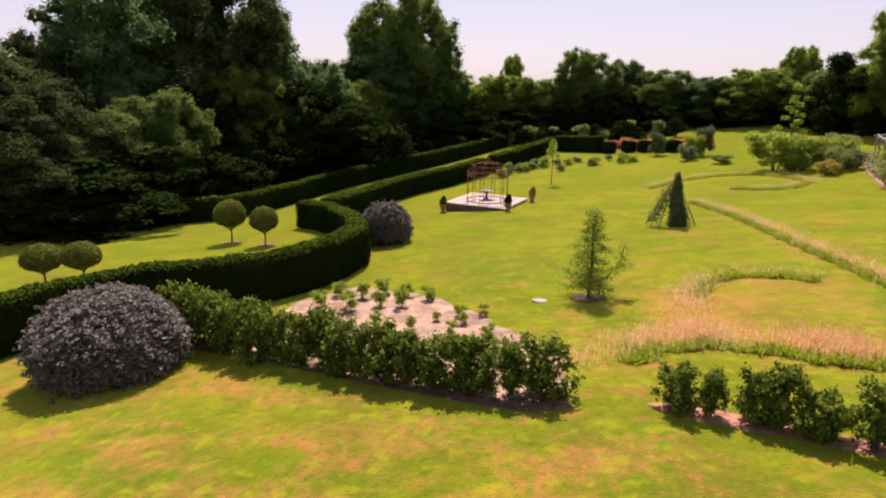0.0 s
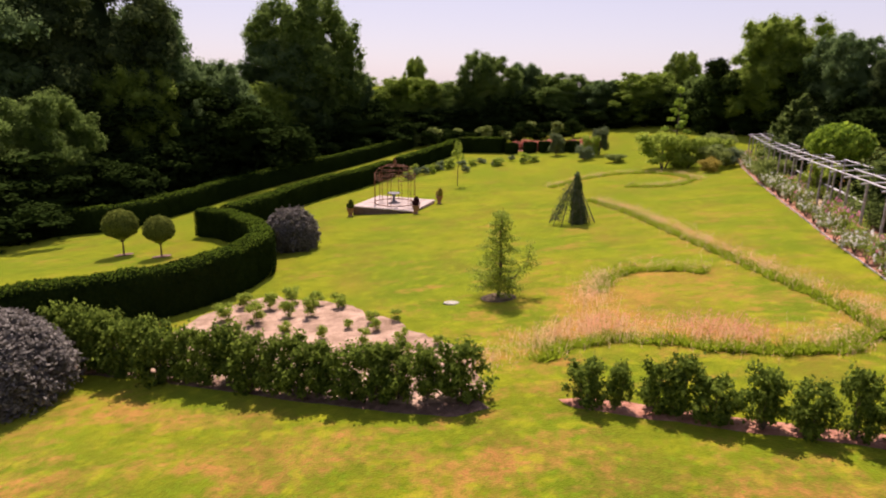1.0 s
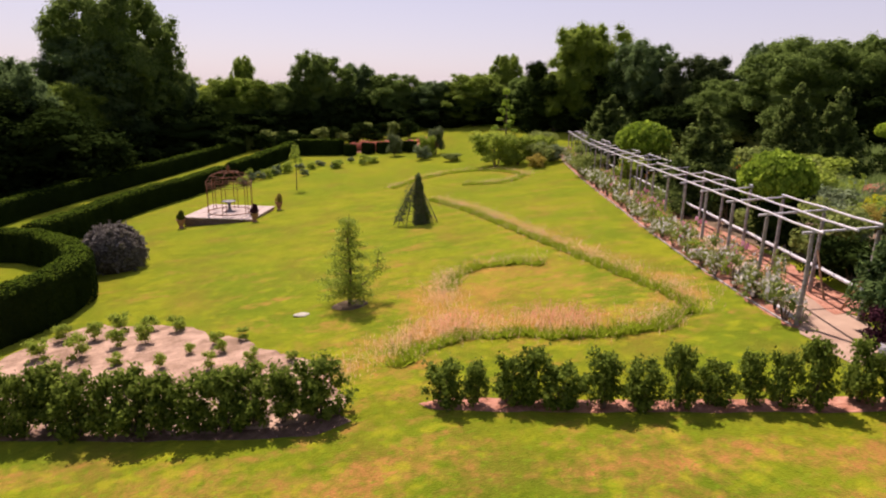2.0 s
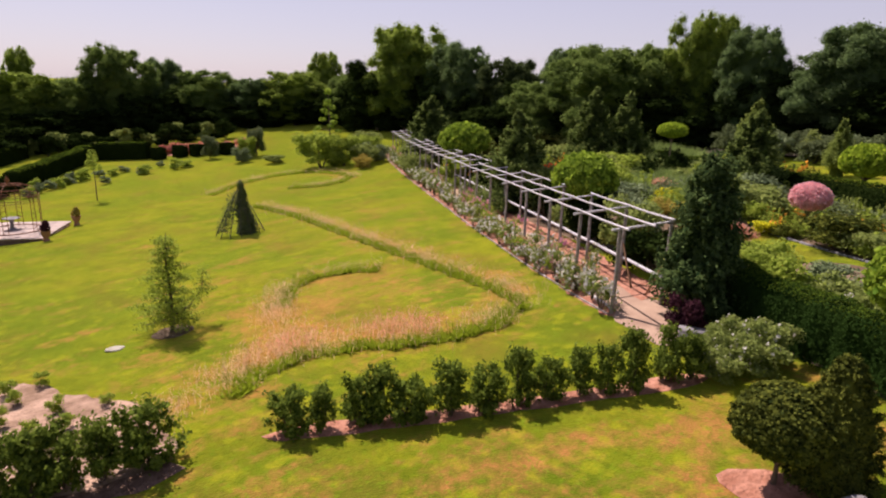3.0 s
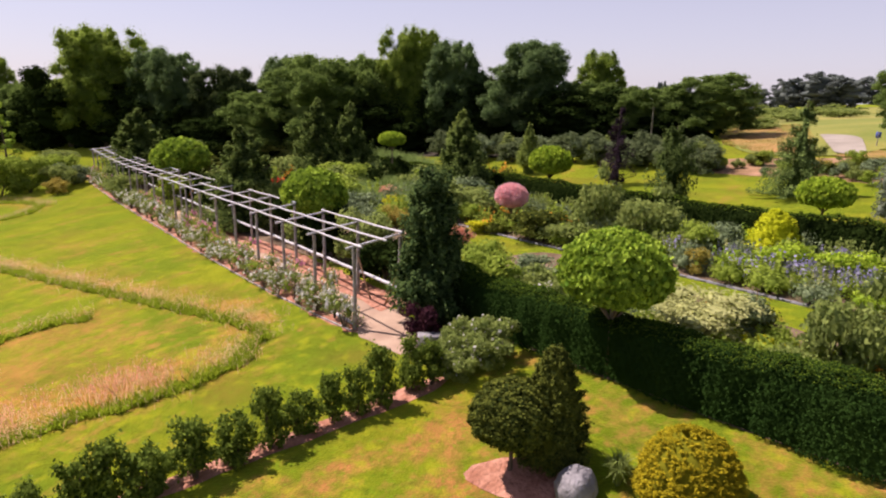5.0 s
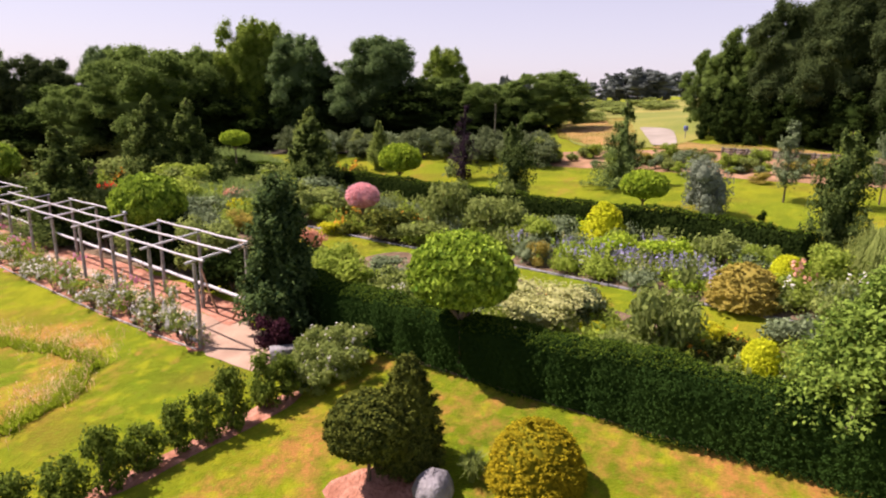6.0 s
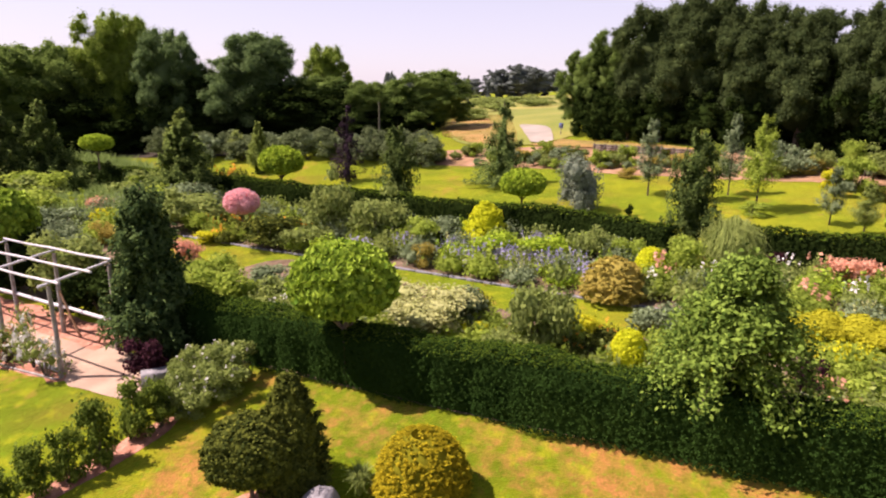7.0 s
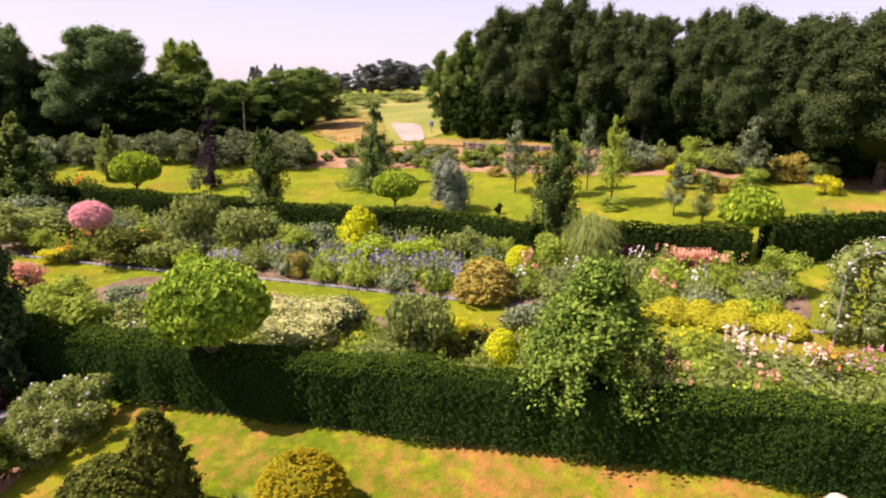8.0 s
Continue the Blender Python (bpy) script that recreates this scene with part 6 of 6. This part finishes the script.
        part("crown", [leaf_chunk(rng, p.reshape(-1, 3), n.reshape(-1, 3), 0.095, 1.8, 0.6)], material, root)
        for i in range(0, boughs, 5):
            q = [(reach[i] * u * math.cos(a[i]) - 0.16 * h[i] + 0.05, reach[i] * u * math.sin(a[i]), h[i] + 0.3 * reach[i] * u + k[i] * 0.25 * u - 0.56 * reach[i] * u ** 2.4) for u in (0, 0.35, 0.7, 0.95)]
            part("limb", tube(q, [0.022, 0.016, 0.01, 0.005], 5), M["trunk"], root)
        return root
    return build


place("arching_tree", arching_tree(211, M["arching"]), 10.85, -3.45, 1.0, 1.0, 0.0, label="small light green tree arching over the hedge", category="tree")


place("flame_shrub", column(215, M["sulphur"], 9000, 0.46, 1.0, 0.05, 0.05, 1.9, "gold_shrub", lift=1.3, dome=0.62, reach=0.8), 22.0, 1.9, 1.85, 1.55, 0.0, label="dense bright gold shrub in the border", category="shrub")
place("bronze_dome", column(216, M["bronze"], 12000, 0.47, 1.0, 0.05, 0.04, 2.4, "bronze_shrub", lift=0.5, dome=0.55, reach=0.5), 17.2, -2.2, 2.0, 1.2, 0.0, label="rounded bronze-gold shrub by the edging", category="shrub")
place("grey_dome", shrub(217, M["grey_dome_leaf"], 5600, 0.05, 26, 1.3, "grey_shrub", low=-0.9, upright=0.35, small=0.95), 26.0, -1.6, 1.95, 2.15, 0.0, label="grey-leaved rounded shrub on the far lawn", category="shrub")


def yellow_ball(x, y, h, w, lab):
    place("yellow_ball", mound(212, M["sulphur"], 3400, 0.07, "gold_ball", tilt=0.8), x, y, w, h, 0.0, label=lab, category="shrub")


yellow_ball(13.1, -2.1, 1.05, 0.8, "round clipped gold shrub behind the hedge")
yellow_ball(18.6, -3.4, 1.0, 0.85, "round clipped gold shrub in the border")


def fountain(seed, material, k=2600):
    """A fountain of narrow leaves that rise, arch over and hang; 1 m wide and 1 m high as built."""
    def build():
        rng = np.random.default_rng(seed)
        root = empty("weeping_shrub")
        a, out, top = rng.uniform(0, 6.28, k), 0.5 * np.sqrt(rng.uniform(0.05, 1, k)), rng.uniform(0.75, 1.05, k)
        d = np.stack([np.cos(a), np.sin(a), 0 * a], 1)
        w = np.stack([-np.sin(a), np.cos(a), 0 * a], 1) * 0.0055
        up = np.array([[0, 0, 1.0]])
        b, m = d * 0.1 * out[:, None] + up * 0.25, d * 0.55 * out[:, None] + up * top[:, None]
        e, t = d * out[:, None] * 0.95 + up * (top - 0.25)[:, None], d * out[:, None] * 1.05 + up * (top - 0.3 - 0.45 * rng.uniform(0.3, 1, k))[:, None]
        m, e = m + rng.normal(size=(k, 3)) * 0.08, e + rng.normal(size=(k, 3)) * 0.1
        t = t + d * out[:, None] * rng.uniform(-0.1, 0.45, (k, 1)) + rng.normal(size=(k, 3)) * 0.06
        v = np.stack([b - w, b + w, m - w, m + w, e - w, e + w, t], 1).reshape(-1, 3)
        i = np.arange(k)[:, None] * 7
        quads = np.concatenate([i + np.array([[0, 1, 3, 2]]), i + np.array([[2, 3, 5, 4]])])
        part("foliage", [(v, quads), (v, i + np.array([[4, 5, 6]])), lump((0, 0, 0.42), (0.3, 0.3, 0.4), rng, 0.1)], material, root)
        part("stem", tube([(0, 0, 0), (0, 0, 0.3)], [0.05, 0.04]), M["trunk"], root)
        return root
    return build


place("weeping", fountain(213, M["mid"]), 18.8, -5.7, 1.6, 1.55, 0.0, label="weeping mound of fine grey-green foliage", category="shrub")


# perennials
def perennial(seed, green, flower, spikes=26, tall=0.9, head=0.045, tops=7):
    """A clump of upright stems with flowers up their tops, 1 m wide."""
    def build():
        rng = np.random.default_rng(seed)
        root = empty("perennial_clump")
        base = [((0.3 * math.cos(a), 0.3 * math.sin(a), 0.26), (0.24, 0.24, 0.26)) for a in np.arange(0, 6.2, 1.25)] + [((0, 0, 0.34), (0.3, 0.3, 0.3))]
        leafage = part("foliage", crown_chunks(rng, base, 900, 0.085, core=0.6, tilt=1.0, aspect=2.2, fuzz=0.4), M[green], root)
        q = rng.normal(size=(spikes, 2)) * 0.24
        hh = tall * rng.uniform(0.7, 1.1, spikes)
        c = []
        for k in range(spikes):
            for j in range(tops):
                c.append((q[k, 0] * 1.15, q[k, 1] * 1.15, hh[k] - 0.055 * j))
        c = np.array(c) + rng.normal(size=(len(c), 3)) * 0.018
        part("bloom", [leaf_chunk(rng, c, sphere_dirs(rng, len(c), -0.3), head * 2, 1.4, 0.6)], M[flower], root)["kind"] = "stuff"
        return root
    return build


FLOWERS = {"blue": ("fresh", "blue_fl", 40, 0.74, 0.042, 7), "white": ("mid", "white_fl", 9, 0.85, 0.045, 3), "peach": ("fresh", "peach_fl", 11, 0.85, 0.055, 4), "orange": ("olive", "orange_fl", 9, 0.75, 0.05, 3),
           "pinkish": ("mid", "pink_fl", 10, 0.8, 0.05, 3), "gold": ("fresh", "yellow", 14, 0.7, 0.055, 3), "leafy": ("fresh", "fresh", 16, 0.8, 0.06, 4), "sprightly": ("lime_dark", "lime", 16, 0.75, 0.055, 4), "pale": ("grey_leaf", "cream", 12, 0.7, 0.05, 3), "dark": ("mid", "mid", 16, 0.85, 0.06, 5),
           "haze": ("grey_leaf", "grey_leaf", 26, 0.9, 0.04, 6), "plume": ("mid", "plume_fl", 10, 1.15, 0.055, 6)}
NAMES = {"blue": "clump of blue flower spikes in the border", "white": "clump of white flowers in the border", "peach": "clump of peach-coloured flowers", "orange": "clump of orange flowers in the border",
         "pinkish": "clump of pink flowers in the border", "gold": "clump of yellow-gold flowers", "leafy": "leafy green perennial clump", "sprightly": "bright yellow-green perennial clump", "pale": "pale green perennial clump with creamy heads", "dark": "dark green perennial clump", "haze": "hazy grey-green perennial clump",
         "plume": "clump of creamy flower plumes"}
brng = np.random.default_rng(77)


def clump(kind, x, y, w=1.0, h=1.0):
    place(("flower", kind), perennial(220 + len(kind), *FLOWERS[kind]), x, y, w * float(brng.uniform(0.85, 1.15)), h * float(brng.uniform(0.85, 1.2)), float(brng.uniform(0, 360)),
          label=NAMES[kind], category="perennial", group="border perennials")


def between(line_a, line_b, f, g):
    a, b = spline(line_a, 0.3), spline(line_b, 0.3)
    pa, pb = a[int(f * (len(a) - 1))], b[int(f * (len(b) - 1))]
    return pa * (1 - g) + pb * g


FRONT = [(23.9, 14.6), (21.8, 9.6), (20.0, 4.6), (18.3, 0.5), (17.0, -2.8), (15.9, -5.7), (14.4, -10)]
REAR = [(29.4, 17.2), (26.6, 11.0), (23.6, 4.9), (21.5, -0.4), (19.2, -4.2), (18.4, -7), (17.0, -11.0)]
for i in range(104):
    f, g = (i + 0.5) / 104, (0.06, 0.30, 0.52, 0.74, 0.93)[i % 5] + float(brng.uniform(-0.08, 0.08))
    x, y = between(FRONT, REAR, f, g)
    if y > 9:
        kind = ("leafy", "orange", "haze", "dark", "gold")[i % 5] if g < 0.4 else ("dark", "leafy", "haze")[i % 3]
    elif y > -3:
        kind = ("blue", "leafy", "sprightly", "haze", "pale", "dark", "leafy")[i % 7] if g < 0.75 else ("sprightly", "dark", "haze")[i % 3]
    else:
        kind = ("peach", "leafy", "sprightly", "dark", "pale", "white", "leafy")[i % 7]
    clump(kind, float(x), float(y), 1.15, 1.0)
for i in range(18):
    x, y = 15.25 + 0.4 * (i % 2) - 0.075 * i + float(brng.normal()) * 0.1, -6.35 - 0.2 * i + float(brng.normal()) * 0.1
    place("gold_mat", mound(214, M["gold_mat"], 1100, 0.09, "gold_cushion", tilt=0.9), x, y, 0.75 + 0.14 * (i % 3), 0.32 + 0.06 * (i % 4), 83.0 * i, label="low spreading cushion of golden foliage", category="perennial", group="gold cushions")
SOUTH_A = [(14.6, 9.2), (13.9, 5.5), (12.9, 2.4), (12.0, -0.6), (11.2, -3.0), (10.2, -6.0), (8.8, -10)]
SOUTH_B = [(19.6, 9.2), (17.9, 4.6), (16.3, 2.0), (14.9, -0.8), (13.6, -4.0), (13.2, -6.6), (12.2, -10)]
for i in range(80):
    f, g = (i + 0.5) / 80, (0.1, 0.32, 0.52, 0.74)[i % 4] + float(brng.uniform(-0.08, 0.08))
    x, y = between(SOUTH_A, SOUTH_B, f, g)
    if y > 3:
        kind = ("dark", "leafy", "haze", "sprightly", "white")[i % 5]
    elif y > -4:
        kind = ("leafy", "haze", "orange", "dark", "gold")[i % 5] if g > 0.5 else ("dark", "leafy")[i % 2]
    else:
        kind = ("leafy", "dark", "sprightly", "dark", "leafy", "pale", "peach")[i % 7]
    clump(kind, float(x), float(y), 1.1, 0.95 - 0.35 * g)
for i in range(60):
    x, y = float(brng.uniform(20, 33)), float(brng.uniform(16, 42))
    if (x - PX) * QX + (y - PY) * QY > 2.6:
        clump(("dark", "leafy", "haze", "leafy", "orange", "dark", "leafy", "haze")[i % 8], x, y, 1.9, 1.5)


for kind, x, y in [("orange", 24.0, 14.3), ("orange", 23.6, 13.7), ("orange", 22.7, 12.5), ("peach", 17.3, -9.3), ("peach", 17.9, -8.0), ("plume", 12.6, -7.7), ("plume", 12.2, -8.2), ("plume", 12.9, -7.4), ("plume", 12.1, -7.4), ("plume", 11.8, -8.6), ("peach", 12.0, -8.9), ("orange", 11.7, -9.0),
                   ("gold", 13.4, -7.0), ("gold", 13.2, -6.5), ("gold", 14.5, -1.0), ("pinkish", 11.8, -9.9), ("pinkish", 11.5, -9.3), ("blue", 21.2, 4.8), ("blue", 20.8, 2.9), ("blue", 19.7, 2.5), ("blue", 19.7, 1.3), ("blue", 19.3, 0.8), ("blue", 19.3, 0.3), ("blue", 19.0, -0.3), ("blue", 19.7, -1.1), ("blue", 18.5, -1.2),
                   ("sprightly", 20.2, 1.7), ("sprightly", 20.8, 0.6), ("sprightly", 20.4, -0.7), ("orange", 14.4, -1.7), ("orange", 16.2, 1.6)]:
    clump(kind, x, y, 1.0, 0.75 if kind == "plume" else 0.9)


def ornament():
    root = empty("rusty_ornament")
    part("stake", tube([(0, 0, 0), (0.01, 0, 0.5), (0, 0.01, 1.0)], [0.012, 0.012, 0.006], 6), M["rust"], root)
    part("curved_plate", tube([(0, 0, 0.16), (0.05, 0.02, 0.24), (0.08, 0.03, 0.36), (0.03, 0.01, 0.5), (-0.02, 0, 0.66)], [0.03, 0.1, 0.12, 0.07, 0.012], 10), M["ornament"], root, "orange rusted plate")
    return root


place("ornament", ornament, 16.1, 1.7, 1.0, 1.0, 0.0, label="orange rusty metal ornament on a stake", category="ornament")


# ---- flowering arch ----
def arch():
    rng = np.random.default_rng(240)
    root = empty("rose_arch")
    for x in (-0.75, 0.75):
        for y in (-0.3, 0.3):
            part("post", tube([(x, y, 0), (x, y, 1.9)], [0.03, 0.03], 6), M["wood"], root)
    q = np.linspace(0, math.pi, 12)
    for y in (-0.3, 0.3):
        part("hoop", tube(np.stack([0.75 * np.cos(q), np.full(12, y), 1.9 + 0.6 * np.sin(q)], 1), [0.03] * 12, 6), M["wood"], root)
    blobs = [((0.75 * math.cos(a), 0, 1.9 + 0.6 * math.sin(a)), (0.34, 0.45, 0.3)) for a in np.linspace(0, math.pi, 8)]
    blobs += [((sx, 0, z), (0.4, 0.5, 0.4)) for sx in (-0.7, 0, 0.7) for z in (0.4, 0.9, 1.4, 1.9)]
    part("foliage", crown_chunks(rng, blobs, 3200, 0.09, core=0.7), M["mid"], root)
    pick = rng.choice(len(blobs), 260)
    d = sphere_dirs(rng, 260, -0.2)
    c = np.array([blobs[i][0] for i in pick]) + d * np.array([blobs[i][1] for i in pick]) * 1.08
    part("blossom", [leaf_chunk(rng, c, d, 0.075, 1.1, 0.5)], M["white_fl"], root)["kind"] = "stuff"
    return root


place("arch", arch, 13.1, -10.9, 1.0, 0.95, 60.0, label="garden arch smothered in white roses", category="arch")

# ---- shrubs before the woods ----
mrng = np.random.default_rng(88)
MULCH = [(37.6, 6.3), (38.2, 7.8), (38.8, 4.0), (37.0, 1.0), (35.9, 0.0), (36.8, -1.0), (36.4, -2.3), (34.2, -3.1), (34.4, -3.9), (35.0, -4.6), (34.0, -7.2), (31.4, -10.6), (31.8, -12.2), (31.9, -13.3), (31.0, -14.4),
         (30.5, -15.3), (28.3, -13.2), (27.4, -17.1), (27.0, -18.4), (31.5, -11.4), (33.0, -9.0), (36.2, 2.6), (37.2, 2.2), (38.0, -0.4), (33.0, -5.8), (29.6, -15.6)]
for i, (x, y) in enumerate(MULCH):
    k = ("fresh", "mid", "fresh", "bronze", "mid", "grey_leaf", "mid")[i % 7]
    tall = 1.7 if y < -10 else 0.95
    bush(k, x, y, tall * float(mrng.uniform(0.7, 1.15)), 1.2 * float(mrng.uniform(0.75, 1.2)) * (1.3 if y < -10 else 1), "young shrub on bark mulch before the wood")
for i in range(96):
    x, y = MULCH[i % 26]
    x, y = x + float(mrng.normal()) * 0.9, y + float(mrng.normal()) * 0.9
    bush(("mid", "fresh", "olive", "grey_leaf", "bronze")[i % 5], x, y, float(mrng.uniform(0.35, 0.95)), float(mrng.uniform(0.5, 1.0)), "small young plant on bark mulch")
for i in range(34):
    f = i / 33
    x, y = 43.5 - 6.0 * f + float(mrng.normal()) * 0.5, 29 - 23.0 * f + float(mrng.normal()) * 0.4
    k = ("thicket", "thicket", "mid", "thicket", "grey_leaf")[i % 5]
    bush(k, x, y, 1.8 * float(mrng.uniform(0.8, 1.2)), 2.2 * float(mrng.uniform(0.85, 1.2)), "grey-green shrub in the belt behind the far lawn")
bush("yellow", 25.1, -17.5, 0.8, 1.0, "small golden shrub on the far lawn")
bush("fresh", 26.2, -14.8, 1.1, 1.2, "small leafy shrub on the far lawn")
bush("mid", 22.1, -15.7, 0.5, 0.5, "tiny evergreen on the far lawn")
bush("yew", 25.2, -3.6, 0.5, 0.32, "tiny dark conifer on the far lawn")
bush("fresh", 24.9, -8.2, 0.55, 1.0, "low green shrub under a young tree")


# ---- undergrowth of the woods: near-black leaves stand in for the shade ----
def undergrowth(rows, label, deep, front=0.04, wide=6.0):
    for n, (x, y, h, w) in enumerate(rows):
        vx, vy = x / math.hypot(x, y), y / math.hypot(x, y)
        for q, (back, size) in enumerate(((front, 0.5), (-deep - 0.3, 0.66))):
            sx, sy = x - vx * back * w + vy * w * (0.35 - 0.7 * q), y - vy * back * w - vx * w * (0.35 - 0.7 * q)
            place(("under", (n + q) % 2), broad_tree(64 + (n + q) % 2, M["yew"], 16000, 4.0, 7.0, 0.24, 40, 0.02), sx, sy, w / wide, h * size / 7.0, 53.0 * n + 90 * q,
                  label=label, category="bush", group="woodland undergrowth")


undergrowth(WOOD_WEST, "leafy undergrowth coloured as deep shade at the wood's edge", 0.03)
undergrowth(WOOD_NORTH[2:], "leafy undergrowth coloured as deep shade below the far wood", 0.15)
undergrowth(WOOD_EAST, "leafy undergrowth coloured as deep shade below the trees", 0.12)
undergrowth(WOOD_EAST2[:-1], "leafy undergrowth coloured as deep shade below the trees", 0.12, 0.04, 7.5)
undergrowth(WOOD_SOUTH[2:], "leafy undergrowth coloured as deep shade at the wood's edge", 0.12, -0.12, 7.5)
# nearer bushes, also near-black, cover the lit strip with painted shade
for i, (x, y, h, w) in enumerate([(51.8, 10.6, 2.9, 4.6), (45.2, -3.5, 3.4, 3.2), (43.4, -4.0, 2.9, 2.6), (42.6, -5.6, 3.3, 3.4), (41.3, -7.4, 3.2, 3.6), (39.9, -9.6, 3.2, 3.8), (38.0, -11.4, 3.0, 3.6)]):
    place(("under", i % 2), None, x, y, w / 8.0, h / 7.0, 71.0 * i, label="leafy bush coloured as deep shade at the wood's edge", category="bush", group="woodland undergrowth")

# dark sheets that stand in for tree shade on the ground
flat_sheet("woodland_floor", [(38.5, -9.5), (32.8, -14.8), (27.5, -21.5), (25, -30), (36, -36), (50, -30), (56, -14), (44, -7.5)], M["floor_shade"], 0.05, "dark floor sheet painting the shade under the big trees", "woodland floor", 0.5)
flat_sheet("woodland_floor", [(43.5, 12), (43.0, 30), (47, 42), (40, 58), (52, 66), (66, 48), (62, 20), (52, 11)], M["floor_shade"], 0.05, "dark floor sheet painting the shade under the trees", "woodland floor", 0.5)

# ---- field and lane beyond ----
flat_sheet("field", [(44, -1.5), (43.5, 5.5), (58, 9), (80, 16), (150, 26), (330, 40), (330, -30), (150, -12), (60, -3.5)], M["meadow"], 0.06, "sunlit field of ripening grass", "field", 0.4)
flat_sheet("dry_verge", [(43.2, 2.6), (44.5, 5.0), (48.2, 7.1), (52, 7.9), (57, 8.6), (64, 8.0), (62, 5.4), (56, 4.2), (50, 3.2), (46, 2.6)], M["straw"], 0.09, "parched orange verge beside the lane", "verge", 1.3)
flat_sheet("dry_verge", [(41.2, -0.4), (42.0, 0.9), (42.5, -0.6), (43.4, -1.6), (42.0, -3.4), (40.6, -5.6), (39.0, -8.4), (38.0, -8.8), (39.4, -5.2)], M["straw"], 0.09, "parched orange verge below the wood", "verge", 0.5, seed=2)
flat_sheet("lane", [(42.6, -0.6), (42.7, 0.6), (45.0, 1.0), (47.4, 1.3), (50.0, 1.6), (52.6, 1.8), (52.2, 0.8), (51.0, -0.2), (49.3, -0.6), (47.4, -0.7), (44.6, -0.8)], M["road"], 0.12, "pale tarmac lane beside the field", "lane", 0.06)
tall_grass_bed([(42.6, 1.6), (43.6, 5.0), (48.0, 7.6), (56.0, 9.2), (66.0, 9.4), (70.0, 4.0), (56.0, 2.6), (48.0, 1.9)], 9000, 0.15, 63, "rough parched grass on the verge of the field", M["dry_blade"])
tall_grass_bed([(41.0, -0.2), (42.3, 0.8), (43.4, -1.2), (42.4, -3.6), (40.0, -7.4), (38.4, -8.8), (38.0, -7.6), (40.2, -3.6)], 4500, 0.12, 65, "parched grass below the edge of the wood", M["dry_blade"])


def fence():
    root = empty("fence")
    o = np.array([39.0, -3.2])
    d = unit(np.array([35.6, -9.2]) - o)
    z0 = gz(*o)
    n, bay = 10, float(np.linalg.norm(np.array([35.6, -9.2]) - o)) / 10
    for i in range(n + 1):
        q = o + d * bay * i
        z = gz(*q) - z0
        part("post", [slab(d[0] * bay * i - 0.05, d[0] * bay * i + 0.05, d[1] * bay * i - 0.05, d[1] * bay * i + 0.05, z - 0.05, z + 0.5, 0.015)], M["old_wood"], root)
        if i < n:
            for h in (0.08, 0.22, 0.36):
                b = part("board", [slab(0, bay - 0.04, -0.016, 0.016, -0.06, 0.065, 0.008)], M["old_wood"], root)
                b.location = (d[0] * bay * i + 0.02, d[1] * bay * i, z + h + 0.03)
                rise = gz(*(q + d * bay)) - gz(*q)
                b.rotation_euler = (0, -math.atan2(rise, bay), math.atan2(d[1], d[0]))
    root.location = (o[0], o[1], z0)
    return root


tagged(fence(), "low weathered grey board fence below the wood", "fence")


def small_sign():
    root = empty("sign")
    part("post", tube([(0, 0, 0), (0, 0, 0.9)], [0.03, 0.03], 6), M["wood"], root)
    part("plate", [slab(-0.02, 0.02, -0.14, 0.14, 0.55, 0.9, 0.01)], M["blue_paint"], root, "plain blue plate")
    return root


place("sign", small_sign, 45.6, -1.35, 1.0, 1.0, 0.0, label="small blue sign on a post beside the lane", category="sign")

for i, (x, y, h, w) in enumerate([(58, 9.5, 1.6, 3.0), (64, 10.5, 1.4, 3.5), (72, 8.0, 1.2, 4.0), (84, 6.0, 1.6, 5.0), (90, 14, 2.0, 6.0), (110, 9, 2.0, 8.0), (130, 4.0, 2.2, 9.0), (60, 6.4, 0.9, 2.5), (100, 1.0, 1.6, 6.0), (140, 12, 2.4, 10.0)]):
    bush("mid", x, y, h, w, "green bush at the edge of the field")


def pole_thing():
    root = empty("utility_pole")
    part("shaft", tube([(0, 0, 0), (0, 0, 3.6), (0, 0, 7.0)], [0.14, 0.12, 0.1], 8), M["wicker"], root)
    part("crossarm", [slab(-0.7, 0.7, -0.05, 0.05, 6.6, 6.72)], M["wicker"], root)
    return root


place("pole", pole_thing, 96.0, 11.3, 1.0, 0.75, 0.0, label="wooden utility pole in the field", category="pole")
place("pole", pole_thing, 47.2, 12.5, 0.5, 0.42, 0.0, label="wooden utility pole before the trees", category="pole")
